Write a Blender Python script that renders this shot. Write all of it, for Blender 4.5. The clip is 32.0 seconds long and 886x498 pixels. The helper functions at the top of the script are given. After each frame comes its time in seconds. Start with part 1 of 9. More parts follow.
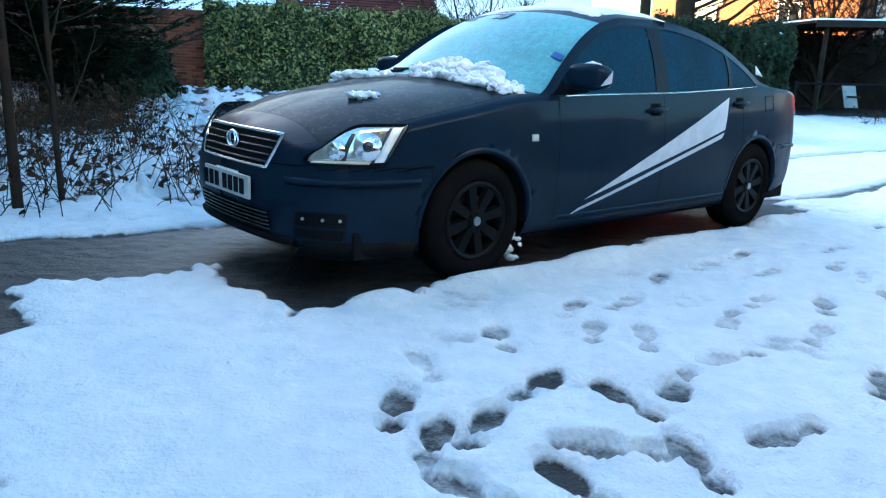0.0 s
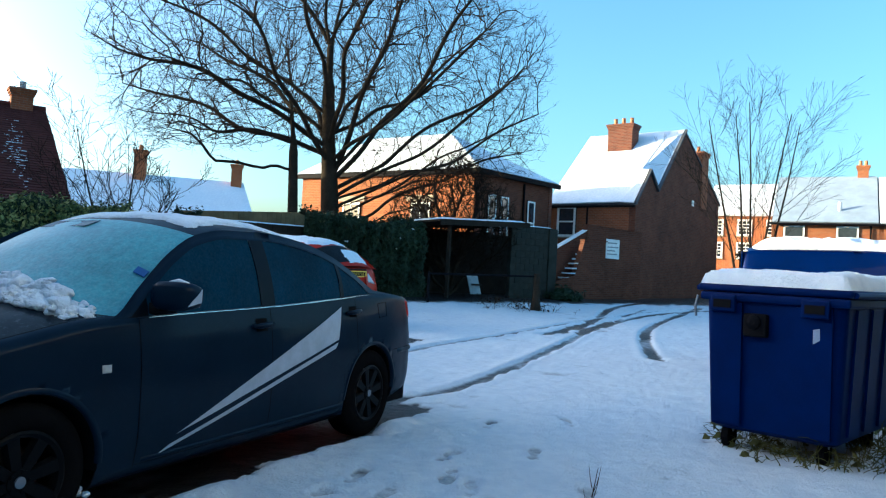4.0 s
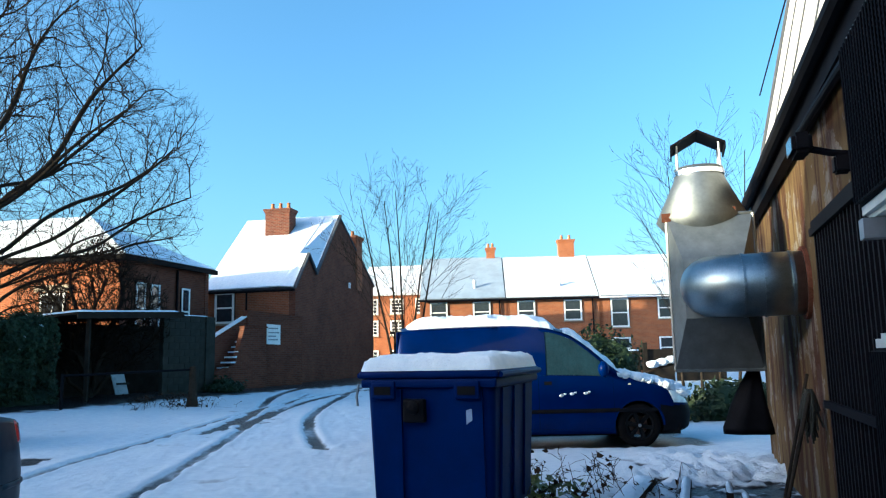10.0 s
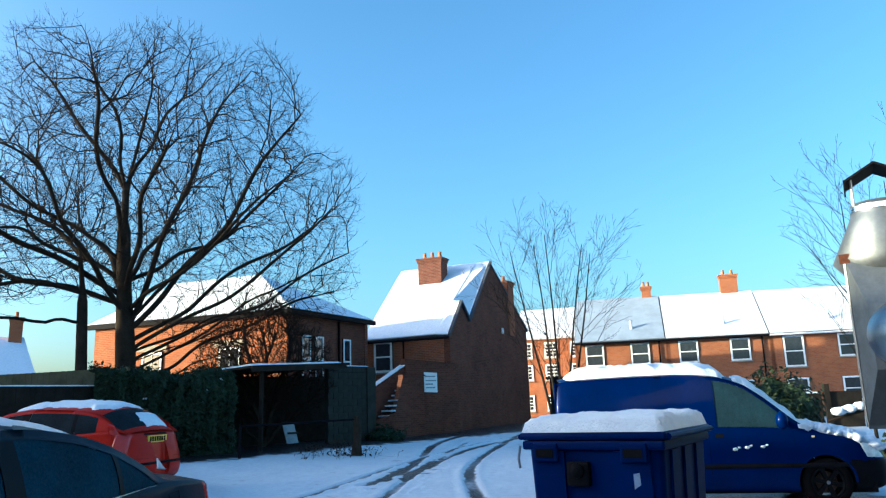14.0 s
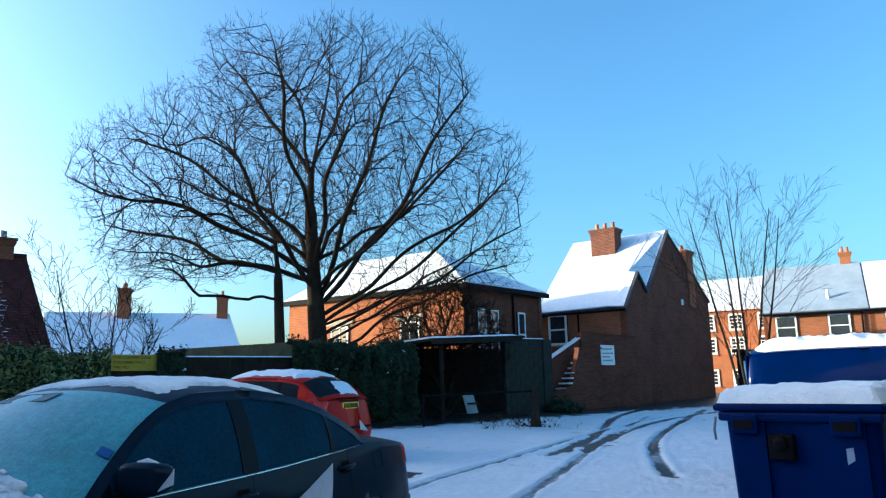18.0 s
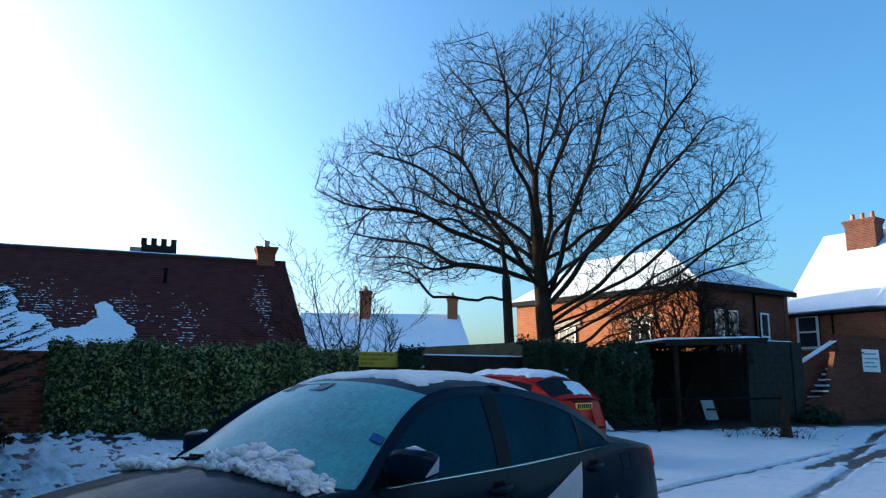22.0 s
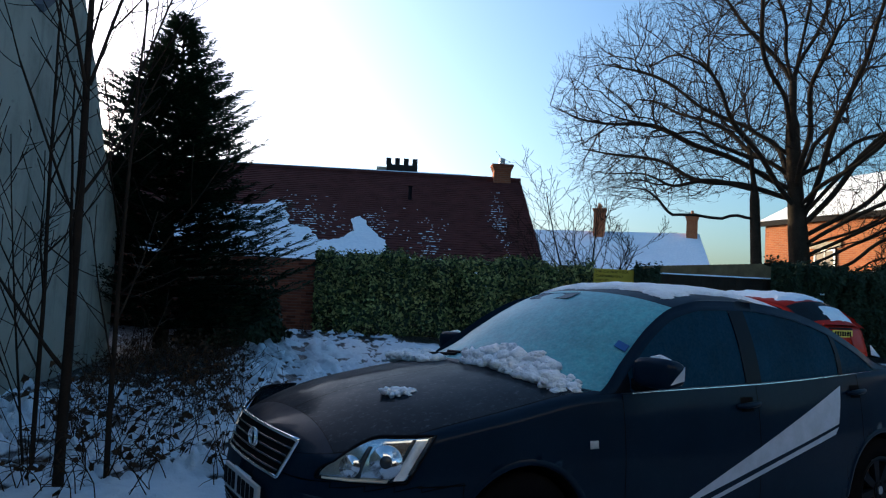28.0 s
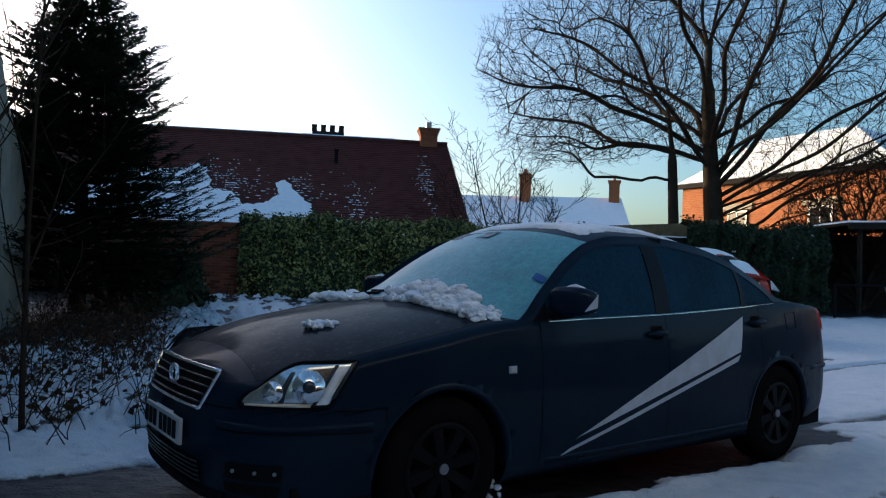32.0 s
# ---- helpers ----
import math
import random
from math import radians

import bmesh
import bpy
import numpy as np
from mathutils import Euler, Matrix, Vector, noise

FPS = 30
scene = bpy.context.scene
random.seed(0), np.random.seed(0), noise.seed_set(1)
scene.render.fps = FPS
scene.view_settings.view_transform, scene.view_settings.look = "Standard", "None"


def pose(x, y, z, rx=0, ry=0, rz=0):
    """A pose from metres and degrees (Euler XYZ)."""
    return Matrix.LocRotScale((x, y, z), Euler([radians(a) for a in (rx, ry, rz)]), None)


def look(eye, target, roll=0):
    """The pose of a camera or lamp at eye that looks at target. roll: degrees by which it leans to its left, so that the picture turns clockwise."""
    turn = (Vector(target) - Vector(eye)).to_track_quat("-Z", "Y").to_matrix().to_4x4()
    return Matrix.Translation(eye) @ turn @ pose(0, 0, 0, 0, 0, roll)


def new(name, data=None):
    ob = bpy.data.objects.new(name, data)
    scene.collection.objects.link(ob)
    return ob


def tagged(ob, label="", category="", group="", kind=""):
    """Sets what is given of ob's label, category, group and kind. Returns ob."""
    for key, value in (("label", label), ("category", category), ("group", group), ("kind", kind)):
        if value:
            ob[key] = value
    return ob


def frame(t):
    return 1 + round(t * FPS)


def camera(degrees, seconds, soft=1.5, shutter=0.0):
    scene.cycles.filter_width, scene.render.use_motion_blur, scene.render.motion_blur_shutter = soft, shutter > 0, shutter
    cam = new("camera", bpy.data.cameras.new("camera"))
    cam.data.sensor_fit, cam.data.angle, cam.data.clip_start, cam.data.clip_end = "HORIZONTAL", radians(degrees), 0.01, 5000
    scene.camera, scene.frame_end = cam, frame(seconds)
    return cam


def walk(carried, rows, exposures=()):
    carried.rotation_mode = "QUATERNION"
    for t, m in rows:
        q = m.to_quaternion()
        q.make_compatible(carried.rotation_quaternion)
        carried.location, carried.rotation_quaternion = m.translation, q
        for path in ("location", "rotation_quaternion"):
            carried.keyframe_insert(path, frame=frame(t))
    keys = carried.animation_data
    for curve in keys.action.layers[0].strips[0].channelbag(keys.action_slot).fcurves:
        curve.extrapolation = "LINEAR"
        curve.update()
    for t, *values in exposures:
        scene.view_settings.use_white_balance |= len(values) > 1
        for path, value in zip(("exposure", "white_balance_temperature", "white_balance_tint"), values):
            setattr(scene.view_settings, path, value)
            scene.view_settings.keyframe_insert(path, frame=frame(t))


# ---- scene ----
cam = camera(61.8, 32.0, soft=1.2)
PATH = [
    (0, (-2.508, -2.719, 1.074), (-1.258, -1.233, 0.595), 2.6),
    (0.5, (-2.464, -2.686, 1.094), (-1.081, -1.285, 0.738), 3.1),
    (1, (-2.468, -2.713, 1.092), (-0.981, -1.388, 0.9), 3.6),
    (1.5, (-2.452, -2.717, 1.131), (-0.875, -1.493, 1.008), 4.1),
    (2, (-2.442, -2.733, 1.134), (-0.789, -1.607, 1.097), 4.0),
    (2.5, (-2.305, -2.69, 1.181), (-0.579, -1.68, 1.218), 5.8),
    (3, (-2.147, -2.743, 1.185), (-0.406, -1.759, 1.229), 6.2),
    (3.5, (-2.063, -2.761, 1.241), (-0.289, -1.837, 1.286), 4.7),
    (5.5, (-1.808, -2.605, 1.279), (0.084, -1.965, 1.381), 0.8),
    (6, (-1.783, -2.612, 1.293), (0.137, -2.067, 1.425), 0.9),
    (6.5, (-1.759, -2.629, 1.306), (0.193, -2.222, 1.454), 0.4),
    (7, (-1.688, -2.637, 1.333), (0.287, -2.405, 1.545), 0.6),
    (7.5, (-1.643, -2.665, 1.335), (0.345, -2.62, 1.55), -0.4),
    (8, (-1.649, -2.685, 1.336), (0.34, -2.696, 1.543), -0.5),
    (8.5, (-1.649, -2.692, 1.339), (0.337, -2.713, 1.571), -0.8),
    (9, (-1.656, -2.7, 1.346), (0.324, -2.732, 1.626), -1.4),
    (9.5, (-1.665, -2.698, 1.347), (0.314, -2.717, 1.635), -1.3),
    (10, (-1.66, -2.699, 1.343), (0.319, -2.719, 1.629), -1.2),
    (10.5, (-1.663, -2.687, 1.387), (0.317, -2.649, 1.668), -1.5),
    (11, (-1.676, -2.659, 1.429), (0.307, -2.593, 1.684), -2.2),
    (11.5, (-1.675, -2.647, 1.448), (0.305, -2.512, 1.699), -2.7),
    (12, (-1.666, -2.644, 1.444), (0.307, -2.47, 1.724), -1.9),
    (12.5, (-1.66, -2.65, 1.445), (0.309, -2.496, 1.759), -1.6),
    (13, (-1.667, -2.662, 1.461), (0.285, -2.413, 1.82), -2.3),
    (13.5, (-1.67, -2.673, 1.467), (0.266, -2.359, 1.857), -2.4),
    (14, (-1.688, -2.677, 1.468), (0.233, -2.302, 1.877), -1.9),
    (14.5, (-1.688, -2.669, 1.465), (0.225, -2.25, 1.873), -1.6),
    (16.5, (-1.682, -2.605, 1.447), (0.181, -1.997, 1.847), -0.3),
    (17, (-1.757, -2.61, 1.435), (0.079, -1.915, 1.817), -0.3),
    (17.5, (-1.746, -2.594, 1.432), (0.068, -1.835, 1.797), -0.5),
    (18, (-1.748, -2.597, 1.433), (0.045, -1.784, 1.786), -1.3),
    (18.5, (-1.767, -2.589, 1.433), (-0.019, -1.691, 1.805), -1.4),
    (19, (-1.779, -2.589, 1.433), (-0.063, -1.632, 1.808), -1.2),
    (19.5, (-1.79, -2.595, 1.43), (-0.107, -1.583, 1.809), -0.9),
    (20, (-1.781, -2.567, 1.43), (-0.127, -1.508, 1.807), -0.4),
    (20.5, (-1.793, -2.564, 1.428), (-0.165, -1.463, 1.802), 0.0),
    (21, (-1.799, -2.542, 1.422), (-0.208, -1.388, 1.794), 0.5),
    (21.5, (-1.815, -2.518, 1.417), (-0.284, -1.286, 1.788), 0.8),
    (22, (-1.823, -2.493, 1.414), (-0.355, -1.183, 1.775), 0.3),
    (22.5, (-1.849, -2.487, 1.412), (-0.463, -1.086, 1.754), 0.2),
    (23, (-1.849, -2.457, 1.411), (-0.518, -1.005, 1.76), 0.6),
    (23.5, (-1.875, -2.462, 1.407), (-0.592, -0.966, 1.747), 1.4),
    (24, (-1.891, -2.454, 1.407), (-0.672, -0.906, 1.75), 1.7),
    (24.5, (-1.906, -2.464, 1.413), (-0.751, -0.868, 1.762), 1.7),
    (25, (-1.939, -2.47, 1.412), (-0.872, -0.819, 1.782), 1.5),
    (25.5, (-1.957, -2.469, 1.407), (-0.957, -0.776, 1.769), 1.6),
    (26, (-1.986, -2.513, 1.401), (-1.029, -0.783, 1.705), 2.3),
    (26.5, (-2.017, -2.539, 1.399), (-1.071, -0.788, 1.592), 2.4),
    (28.5, (-1.949, -2.558, 1.36), (-0.927, -0.844, 1.483), 2.8),
    (29, (-1.948, -2.58, 1.355), (-0.952, -0.855, 1.533), 2.3),
    (29.5, (-1.943, -2.588, 1.342), (-0.912, -0.889, 1.569), 2.8),
    (30, (-1.96, -2.607, 1.316), (-0.989, -0.872, 1.534), 3.7),
    (30.5, (-1.963, -2.611, 1.268), (-0.975, -0.879, 1.429), 4.4),
    (31, (-1.953, -2.616, 1.232), (-0.878, -0.932, 1.321), 3.1),
    (31.5, (-1.946, -2.6, 1.22), (-0.832, -0.939, 1.277), 2.4),
    (32, (-1.949, -2.606, 1.203), (-0.771, -0.991, 1.249), 1.9),
]
walk(cam, [(t, look(eye, target, roll)) for t, eye, target, roll in PATH],
     [(0.0, 3.0, 5550, -7), (1.0, 2.96, 5900, -7), (2.0, 2.48, 5900, -7), (3.0, 1.9, 5500, -8), (6.0, 1.5, 5100, -8), (9.0, 1.45, 5000, -8), (13.0, 1.4, 4950, -7), (17.0, 1.3, 4800, -6), (19.0, 1.25, 4850, -4), (24.0, 0.92, 4750, -2), (26.0, 0.88, 4950, 0), (32.0, 0.9, 5750, 3)])

import collections

# ---- light ----
SUN_AZ, SUN_EL = 109.0, 9.4
world = bpy.data.worlds.new("sky_world")
scene.world = world
world.use_nodes = True
wt = world.node_tree
sky = wt.nodes.new("ShaderNodeTexSky")
sky.sky_type = 'NISHITA'
sky.sun_disc = False
sky.sun_elevation = radians(SUN_EL)
sky.sun_rotation = radians(90 - SUN_AZ)
sky.air_density, sky.dust_density, sky.ozone_density = 1.0, 2.7, 1.9
# haze round the low sun: the sky brightens smoothly towards it
sky_at = wt.nodes.new("ShaderNodeTexCoord")
toward = wt.nodes.new("ShaderNodeVectorMath")
toward.operation = 'DOT_PRODUCT'
toward.inputs[1].default_value = (math.cos(radians(SUN_AZ)) * math.cos(radians(SUN_EL)), math.sin(radians(SUN_AZ)) * math.cos(radians(SUN_EL)), math.sin(radians(SUN_EL)))
wt.links.new(sky_at.outputs["Generated"], toward.inputs[0])
haze = wt.nodes.new("ShaderNodeMapRange")
haze.interpolation_type = 'SMOOTHSTEP'
for i, v in enumerate((0.3, 1.0, 0.15, 0.25)):
    haze.inputs[1 + i].default_value = v
wt.links.new(toward.outputs["Value"], haze.inputs[0])
wt.links.new(haze.outputs[0], wt.nodes["Background"].inputs[1])
pale = wt.nodes.new("ShaderNodeMapRange")
pale.interpolation_type = 'SMOOTHSTEP'
for i, v in enumerate((0.1, 0.95, 0.0, 1.0)):
    pale.inputs[1 + i].default_value = v
wt.links.new(toward.outputs["Value"], pale.inputs[0])
tint = wt.nodes.new("ShaderNodeMix")
tint.data_type, tint.blend_type = 'RGBA', 'MIX'
tint.inputs[6].default_value, tint.inputs[7].default_value = (0.90, 1.0, 1.05, 1), (1.14, 0.98, 1.0, 1)
wt.links.new(pale.outputs[0], tint.inputs[0])
air = wt.nodes.new("ShaderNodeMix")
air.data_type, air.blend_type = 'RGBA', 'MULTIPLY'
air.inputs[0].default_value = 1.0
wt.links.new(sky.outputs[0], air.inputs[6])
wt.links.new(tint.outputs[2], air.inputs[7])
wt.links.new(air.outputs[2], wt.nodes["Background"].inputs[0])
sun_data = bpy.data.lights.new("sun", 'SUN')
sun_data.energy, sun_data.angle, sun_data.color = 5.0, radians(0.6), (1.0, 0.72, 0.42)
sun = new("sun", sun_data)
_a, _e = radians(SUN_AZ), radians(SUN_EL)
sun.matrix_world = look((60 * math.cos(_a), 60 * math.sin(_a), 40), (60 * math.cos(_a) - math.cos(_a) * math.cos(_e), 60 * math.sin(_a) - math.sin(_a) * math.cos(_e), 40 - math.sin(_e)))


# ---- materials ----
def nodes_of(name, rough=0.6, metal=0.0, spec=0.5):
    m = bpy.data.materials.new(name)
    m.use_nodes = True
    nt = m.node_tree
    b = nt.nodes["Principled BSDF"]
    b.inputs["Roughness"].default_value = rough
    b.inputs["Metallic"].default_value = metal
    b.inputs["Specular IOR Level"].default_value = spec
    return m, nt, b


def coords(nt, scale=1.0, kind="Object"):
    c = nt.nodes.new("ShaderNodeTexCoord")
    mp = nt.nodes.new("ShaderNodeMapping")
    sc = scale if hasattr(scale, "__len__") else (scale,) * 3
    mp.inputs["Scale"].default_value = sc
    nt.links.new(c.outputs[kind], mp.inputs[0])
    return mp.outputs[0]


def noise_tex(nt, vec, scale, detail=4.0, rough=0.6):
    n = nt.nodes.new("ShaderNodeTexNoise")
    n.inputs["Scale"].default_value, n.inputs["Detail"].default_value, n.inputs["Roughness"].default_value = scale, detail, rough
    nt.links.new(vec, n.inputs["Vector"])
    return n.outputs["Fac"]


def ramp(nt, fac, stops):
    r = nt.nodes.new("ShaderNodeValToRGB")
    el = r.color_ramp.elements
    while len(el) < len(stops):
        el.new(0.5)
    for e, (p, c) in zip(el, stops):
        e.position, e.color = p, (*c, 1) if len(c) == 3 else c
    nt.links.new(fac, r.inputs[0])
    return r.outputs[0]


def grey(v):
    return (v, v, v)


def mixed(nt, fac, a, b, kind='MIX'):
    x = nt.nodes.new("ShaderNodeMix")
    x.data_type, x.blend_type = 'RGBA', kind
    for sock, v in ((0, fac), (6, a), (7, b)):
        if isinstance(v, (int, float)):
            x.inputs[sock].default_value = v
        elif isinstance(v, tuple):
            x.inputs[sock].default_value = (*v, 1)
        else:
            nt.links.new(v, x.inputs[sock])
    return x.outputs[2]


def bumped(nt, b, height, strength=0.3, dist=0.02):
    n = nt.nodes.new("ShaderNodeBump")
    n.inputs["Strength"].default_value, n.inputs["Distance"].default_value = strength, dist
    nt.links.new(height, n.inputs["Height"])
    nt.links.new(n.outputs[0], b.inputs["Normal"])


def plain(name, col, rough=0.6, metal=0.0, spec=None, vary=0.25, scale=6.0, bump=0.0, fine=60.0):
    """A material with colour variation at two scales and a fine relief; dull surfaces barely shine."""
    if spec is None:
        spec = 0.5 if rough < 0.45 or metal > 0.3 else (0.2 if rough < 0.7 else 0.03)
    m, nt, b = nodes_of(name, rough, metal, spec)
    v = coords(nt)
    big, small = noise_tex(nt, v, scale), noise_tex(nt, v, fine, 3.0)
    lo, hi = tuple(c * (1 - vary) for c in col), tuple(min(1, c * (1 + vary)) for c in col)
    c1 = ramp(nt, big, [(0.3, lo), (0.7, hi)])
    c2 = mixed(nt, 0.35 * min(1, vary * 3), c1, ramp(nt, small, [(0.3, lo), (0.7, hi)]))
    nt.links.new(c2, b.inputs["Base Color"])
    if bump:
        bumped(nt, b, small, bump, 0.01)
    return m


def stained(name, col, dark, k=1.0):
    """Old paint or render: blotches, runs of dirt down the face and small flaked spots."""
    m, nt, b = nodes_of(name, 0.88, 0.0, 0.05)
    v = coords(nt)
    big = noise_tex(nt, v, 0.8 * k, 7.0, 0.7)
    runs = noise_tex(nt, coords(nt, (2.6 * k, 2.6 * k, 0.16)), 1.0, 6.0, 0.65)
    spots = noise_tex(nt, v, 5.5 * k, 8.0, 0.75)
    mid = tuple((p + q) / 2 for p, q in zip(col, dark))
    c = ramp(nt, big, [(0.28, mid), (0.55, col), (0.8, tuple(min(1, p * 1.12) for p in col))])
    c = mixed(nt, ramp(nt, runs, [(0.54, grey(0.0)), (0.74, grey(0.6))]), c, dark)
    c = mixed(nt, ramp(nt, spots, [(0.60, grey(0.0)), (0.66, grey(0.6))]), c, mid)
    nt.links.new(c, b.inputs["Base Color"])
    bumped(nt, b, mixed(nt, 0.5, spots, noise_tex(nt, v, 30.0, 4.0)), 0.6, 0.012)
    return m


def snow_material(name, dirt=0.0, thaw=False, k=1.0):
    m, nt, b = nodes_of(name, 0.75, 0.0, 0.3)
    v = coords(nt)
    big, mid, fine = noise_tex(nt, v, 0.9), noise_tex(nt, v, 9.0), noise_tex(nt, v, 55.0)
    c = ramp(nt, big, [(0.3, (0.56 * k, 0.61 * k, 0.67 * k)), (0.7, (0.65 * k, 0.69 * k, 0.73 * k))])
    c = mixed(nt, 0.35, c, ramp(nt, mid, [(0.3, (0.48 * k, 0.54 * k, 0.62 * k)), (0.65, (0.74 * k, 0.77 * k, 0.80 * k))]))
    if dirt:
        c = mixed(nt, ramp(nt, noise_tex(nt, v, 3.5, 8.0, 0.75), [(0.62 - dirt * 0.2, grey(0)), (0.72, grey(1))]), c, (0.06, 0.05, 0.04))
    nt.links.new(c, b.inputs["Base Color"])
    h = mixed(nt, 0.35, mid, fine)
    if thaw:
        # wet asphalt and slush where the lying snow is thin
        at = nt.nodes.new("ShaderNodeAttribute")
        at.attribute_name = "snow_depth"
        jit = nt.nodes.new("ShaderNodeMath")
        jit.operation, jit.inputs[1].default_value = 'MULTIPLY_ADD', 0.020
        nt.links.new(noise_tex(nt, v, 42.0, 5.0, 0.7), jit.inputs[0])
        nt.links.new(at.outputs["Fac"], jit.inputs[2])
        thin = ramp(nt, jit.outputs[0], [(0.008, grey(1.0)), (0.017, grey(0.5)), (0.030, grey(0.0))])
        wet = ramp(nt, noise_tex(nt, v, 3.0), [(0.3, (0.008, 0.008, 0.010)), (0.7, (0.022, 0.021, 0.021))])
        wet = mixed(nt, 0.4, wet, ramp(nt, noise_tex(nt, v, 130.0, 3.0), [(0.35, grey(0.006)), (0.7, grey(0.04))]))
        grit = ramp(nt, noise_tex(nt, v, 34.0, 7.0, 0.8), [(0.63, grey(0.0)), (0.74, grey(0.5))])
        c = mixed(nt, grit, c, (0.16, 0.18, 0.21))
        c = mixed(nt, thin, c, wet)
        nt.links.new(c, b.inputs["Base Color"])
        nt.links.new(ramp(nt, thin, [(0.3, grey(0.75)), (1.0, grey(0.36))]), b.inputs["Roughness"])
    bumped(nt, b, h, 1.0, 0.04)
    return m


def brick_material(name, c1, c2, mortar, w=0.225, h=0.075, soot=0.42):
    m, nt, b = nodes_of(name, 0.88, 0.0, 0.06)
    co = nt.nodes.new("ShaderNodeTexCoord")
    geo = nt.nodes.new("ShaderNodeNewGeometry")
    sep = nt.nodes.new("ShaderNodeSeparateXYZ")
    nt.links.new(co.outputs["Object"], sep.inputs[0])
    nrm = nt.nodes.new("ShaderNodeVectorTransform")
    nrm.vector_type, nrm.convert_from, nrm.convert_to = 'NORMAL', 'WORLD', 'OBJECT'
    nt.links.new(geo.outputs["True Normal"], nrm.inputs[0])
    sn = nt.nodes.new("ShaderNodeSeparateXYZ")
    nt.links.new(nrm.outputs[0], sn.inputs[0])

    def mth(op, a, bb):
        k = nt.nodes.new("ShaderNodeMath")
        k.operation = op
        for i, q in enumerate((a, bb)):
            if isinstance(q, (int, float)):
                k.inputs[i].default_value = q
            else:
                nt.links.new(q, k.inputs[i])
        return k.outputs[0]
    # distance along the wall: across the normal, in plan
    u = mth('SUBTRACT', mth('MULTIPLY', sep.outputs[1], sn.outputs[0]), mth('MULTIPLY', sep.outputs[0], sn.outputs[1]))
    cb = nt.nodes.new("ShaderNodeCombineXYZ")
    nt.links.new(u, cb.inputs[0])
    nt.links.new(sep.outputs[2], cb.inputs[1])
    br = nt.nodes.new("ShaderNodeTexBrick")
    br.inputs["Color1"].default_value, br.inputs["Color2"].default_value, br.inputs["Mortar"].default_value = (*c1, 1), (*c2, 1), (*mortar, 1)
    br.inputs["Scale"].default_value, br.inputs["Brick Width"].default_value, br.inputs["Row Height"].default_value = 1.0, w, h
    br.inputs["Mortar Size"].default_value, br.inputs["Bias"].default_value = 0.011, -0.1
    nt.links.new(cb.outputs[0], br.inputs["Vector"])
    v = coords(nt)
    big = noise_tex(nt, v, 0.8, 6.0, 0.7)
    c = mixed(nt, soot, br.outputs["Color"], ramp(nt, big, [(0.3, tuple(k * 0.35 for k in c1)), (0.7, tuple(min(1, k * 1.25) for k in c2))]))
    c = mixed(nt, 0.25, c, ramp(nt, noise_tex(nt, v, 14.0), [(0.3, tuple(k * 0.5 for k in c1)), (0.7, c2)]))
    nt.links.new(c, b.inputs["Base Color"])
    bumped(nt, b, br.outputs["Fac"], -0.5, 0.01)
    return m


def paint_material(name, col, rough=0.28, frost=0.0, coat=0.12):
    """Car paint under a clear coat, with road film."""
    m, nt, b = nodes_of(name, rough, 0.1, 0.02)
    b.inputs["Coat Weight"].default_value, b.inputs["Coat Roughness"].default_value = coat, 0.05
    v = coords(nt)
    big, fine = noise_tex(nt, v, 2.2, 6.0), noise_tex(nt, v, 45.0, 6.0, 0.7)
    c = ramp(nt, big, [(0.3, tuple(k * 0.8 for k in col)), (0.7, tuple(k * 1.15 for k in col))])
    c = mixed(nt, ramp(nt, fine, [(0.55, grey(0.0)), (0.8, grey(0.012 + frost))]), c, (0.42, 0.47, 0.54))
    nt.links.new(c, b.inputs["Base Color"])
    r = ramp(nt, noise_tex(nt, v, 6.0, 5.0), [(0.3, grey(rough)), (0.7, grey(rough + 0.15))])
    nt.links.new(r, b.inputs["Roughness"])
    # dried road film dulls the coat unevenly
    cr = ramp(nt, noise_tex(nt, v, 3.1, 7.0, 0.7), [(0.35, grey(0.03)), (0.75, grey(0.16))])
    nt.links.new(cr, b.inputs["Coat Roughness"])
    return m


M_SNOW = snow_material("snow", k=1.2)
M_SNOW_GROUND = snow_material("trodden_snow", thaw=True)
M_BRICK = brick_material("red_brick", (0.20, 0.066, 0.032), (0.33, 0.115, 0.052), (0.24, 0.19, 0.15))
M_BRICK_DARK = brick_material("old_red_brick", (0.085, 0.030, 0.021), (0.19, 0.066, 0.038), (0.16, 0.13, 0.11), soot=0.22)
M_BRICK_ORANGE = brick_material("orange_brick", (0.28, 0.085, 0.034), (0.42, 0.145, 0.055), (0.30, 0.22, 0.15), soot=0.3)
# red brick darkened: the shade on walls away from the sun is in its colour
M_BRICK_SHADED = brick_material("shaded_brick", (0.072, 0.029, 0.020), (0.165, 0.064, 0.038), (0.11, 0.085, 0.07), soot=0.42)
M_TILE = plain("roof_tile", (0.080, 0.031, 0.028), 0.85, vary=0.35, scale=2.0, bump=0.4)
M_SLATE = plain("slate", (0.07, 0.075, 0.085), 0.7, bump=0.3)
M_WOOD = plain("weathered_wood", (0.024, 0.020, 0.016), 0.85, vary=0.4, scale=3.0, bump=0.5)
# sunlight on the farther fence is put into this lighter brown
M_FENCE_SUNLIT = plain("sunlit_fence_wood", (0.17, 0.12, 0.065), 0.9, vary=0.4, scale=3.0, bump=0.5)
M_CONC = plain("concrete_block", (0.034, 0.035, 0.030), 0.9, vary=0.4, scale=2.5, bump=0.6)
M_RENDER = stained("grey_render", (0.25, 0.255, 0.22), (0.035, 0.038, 0.032), 1.0)
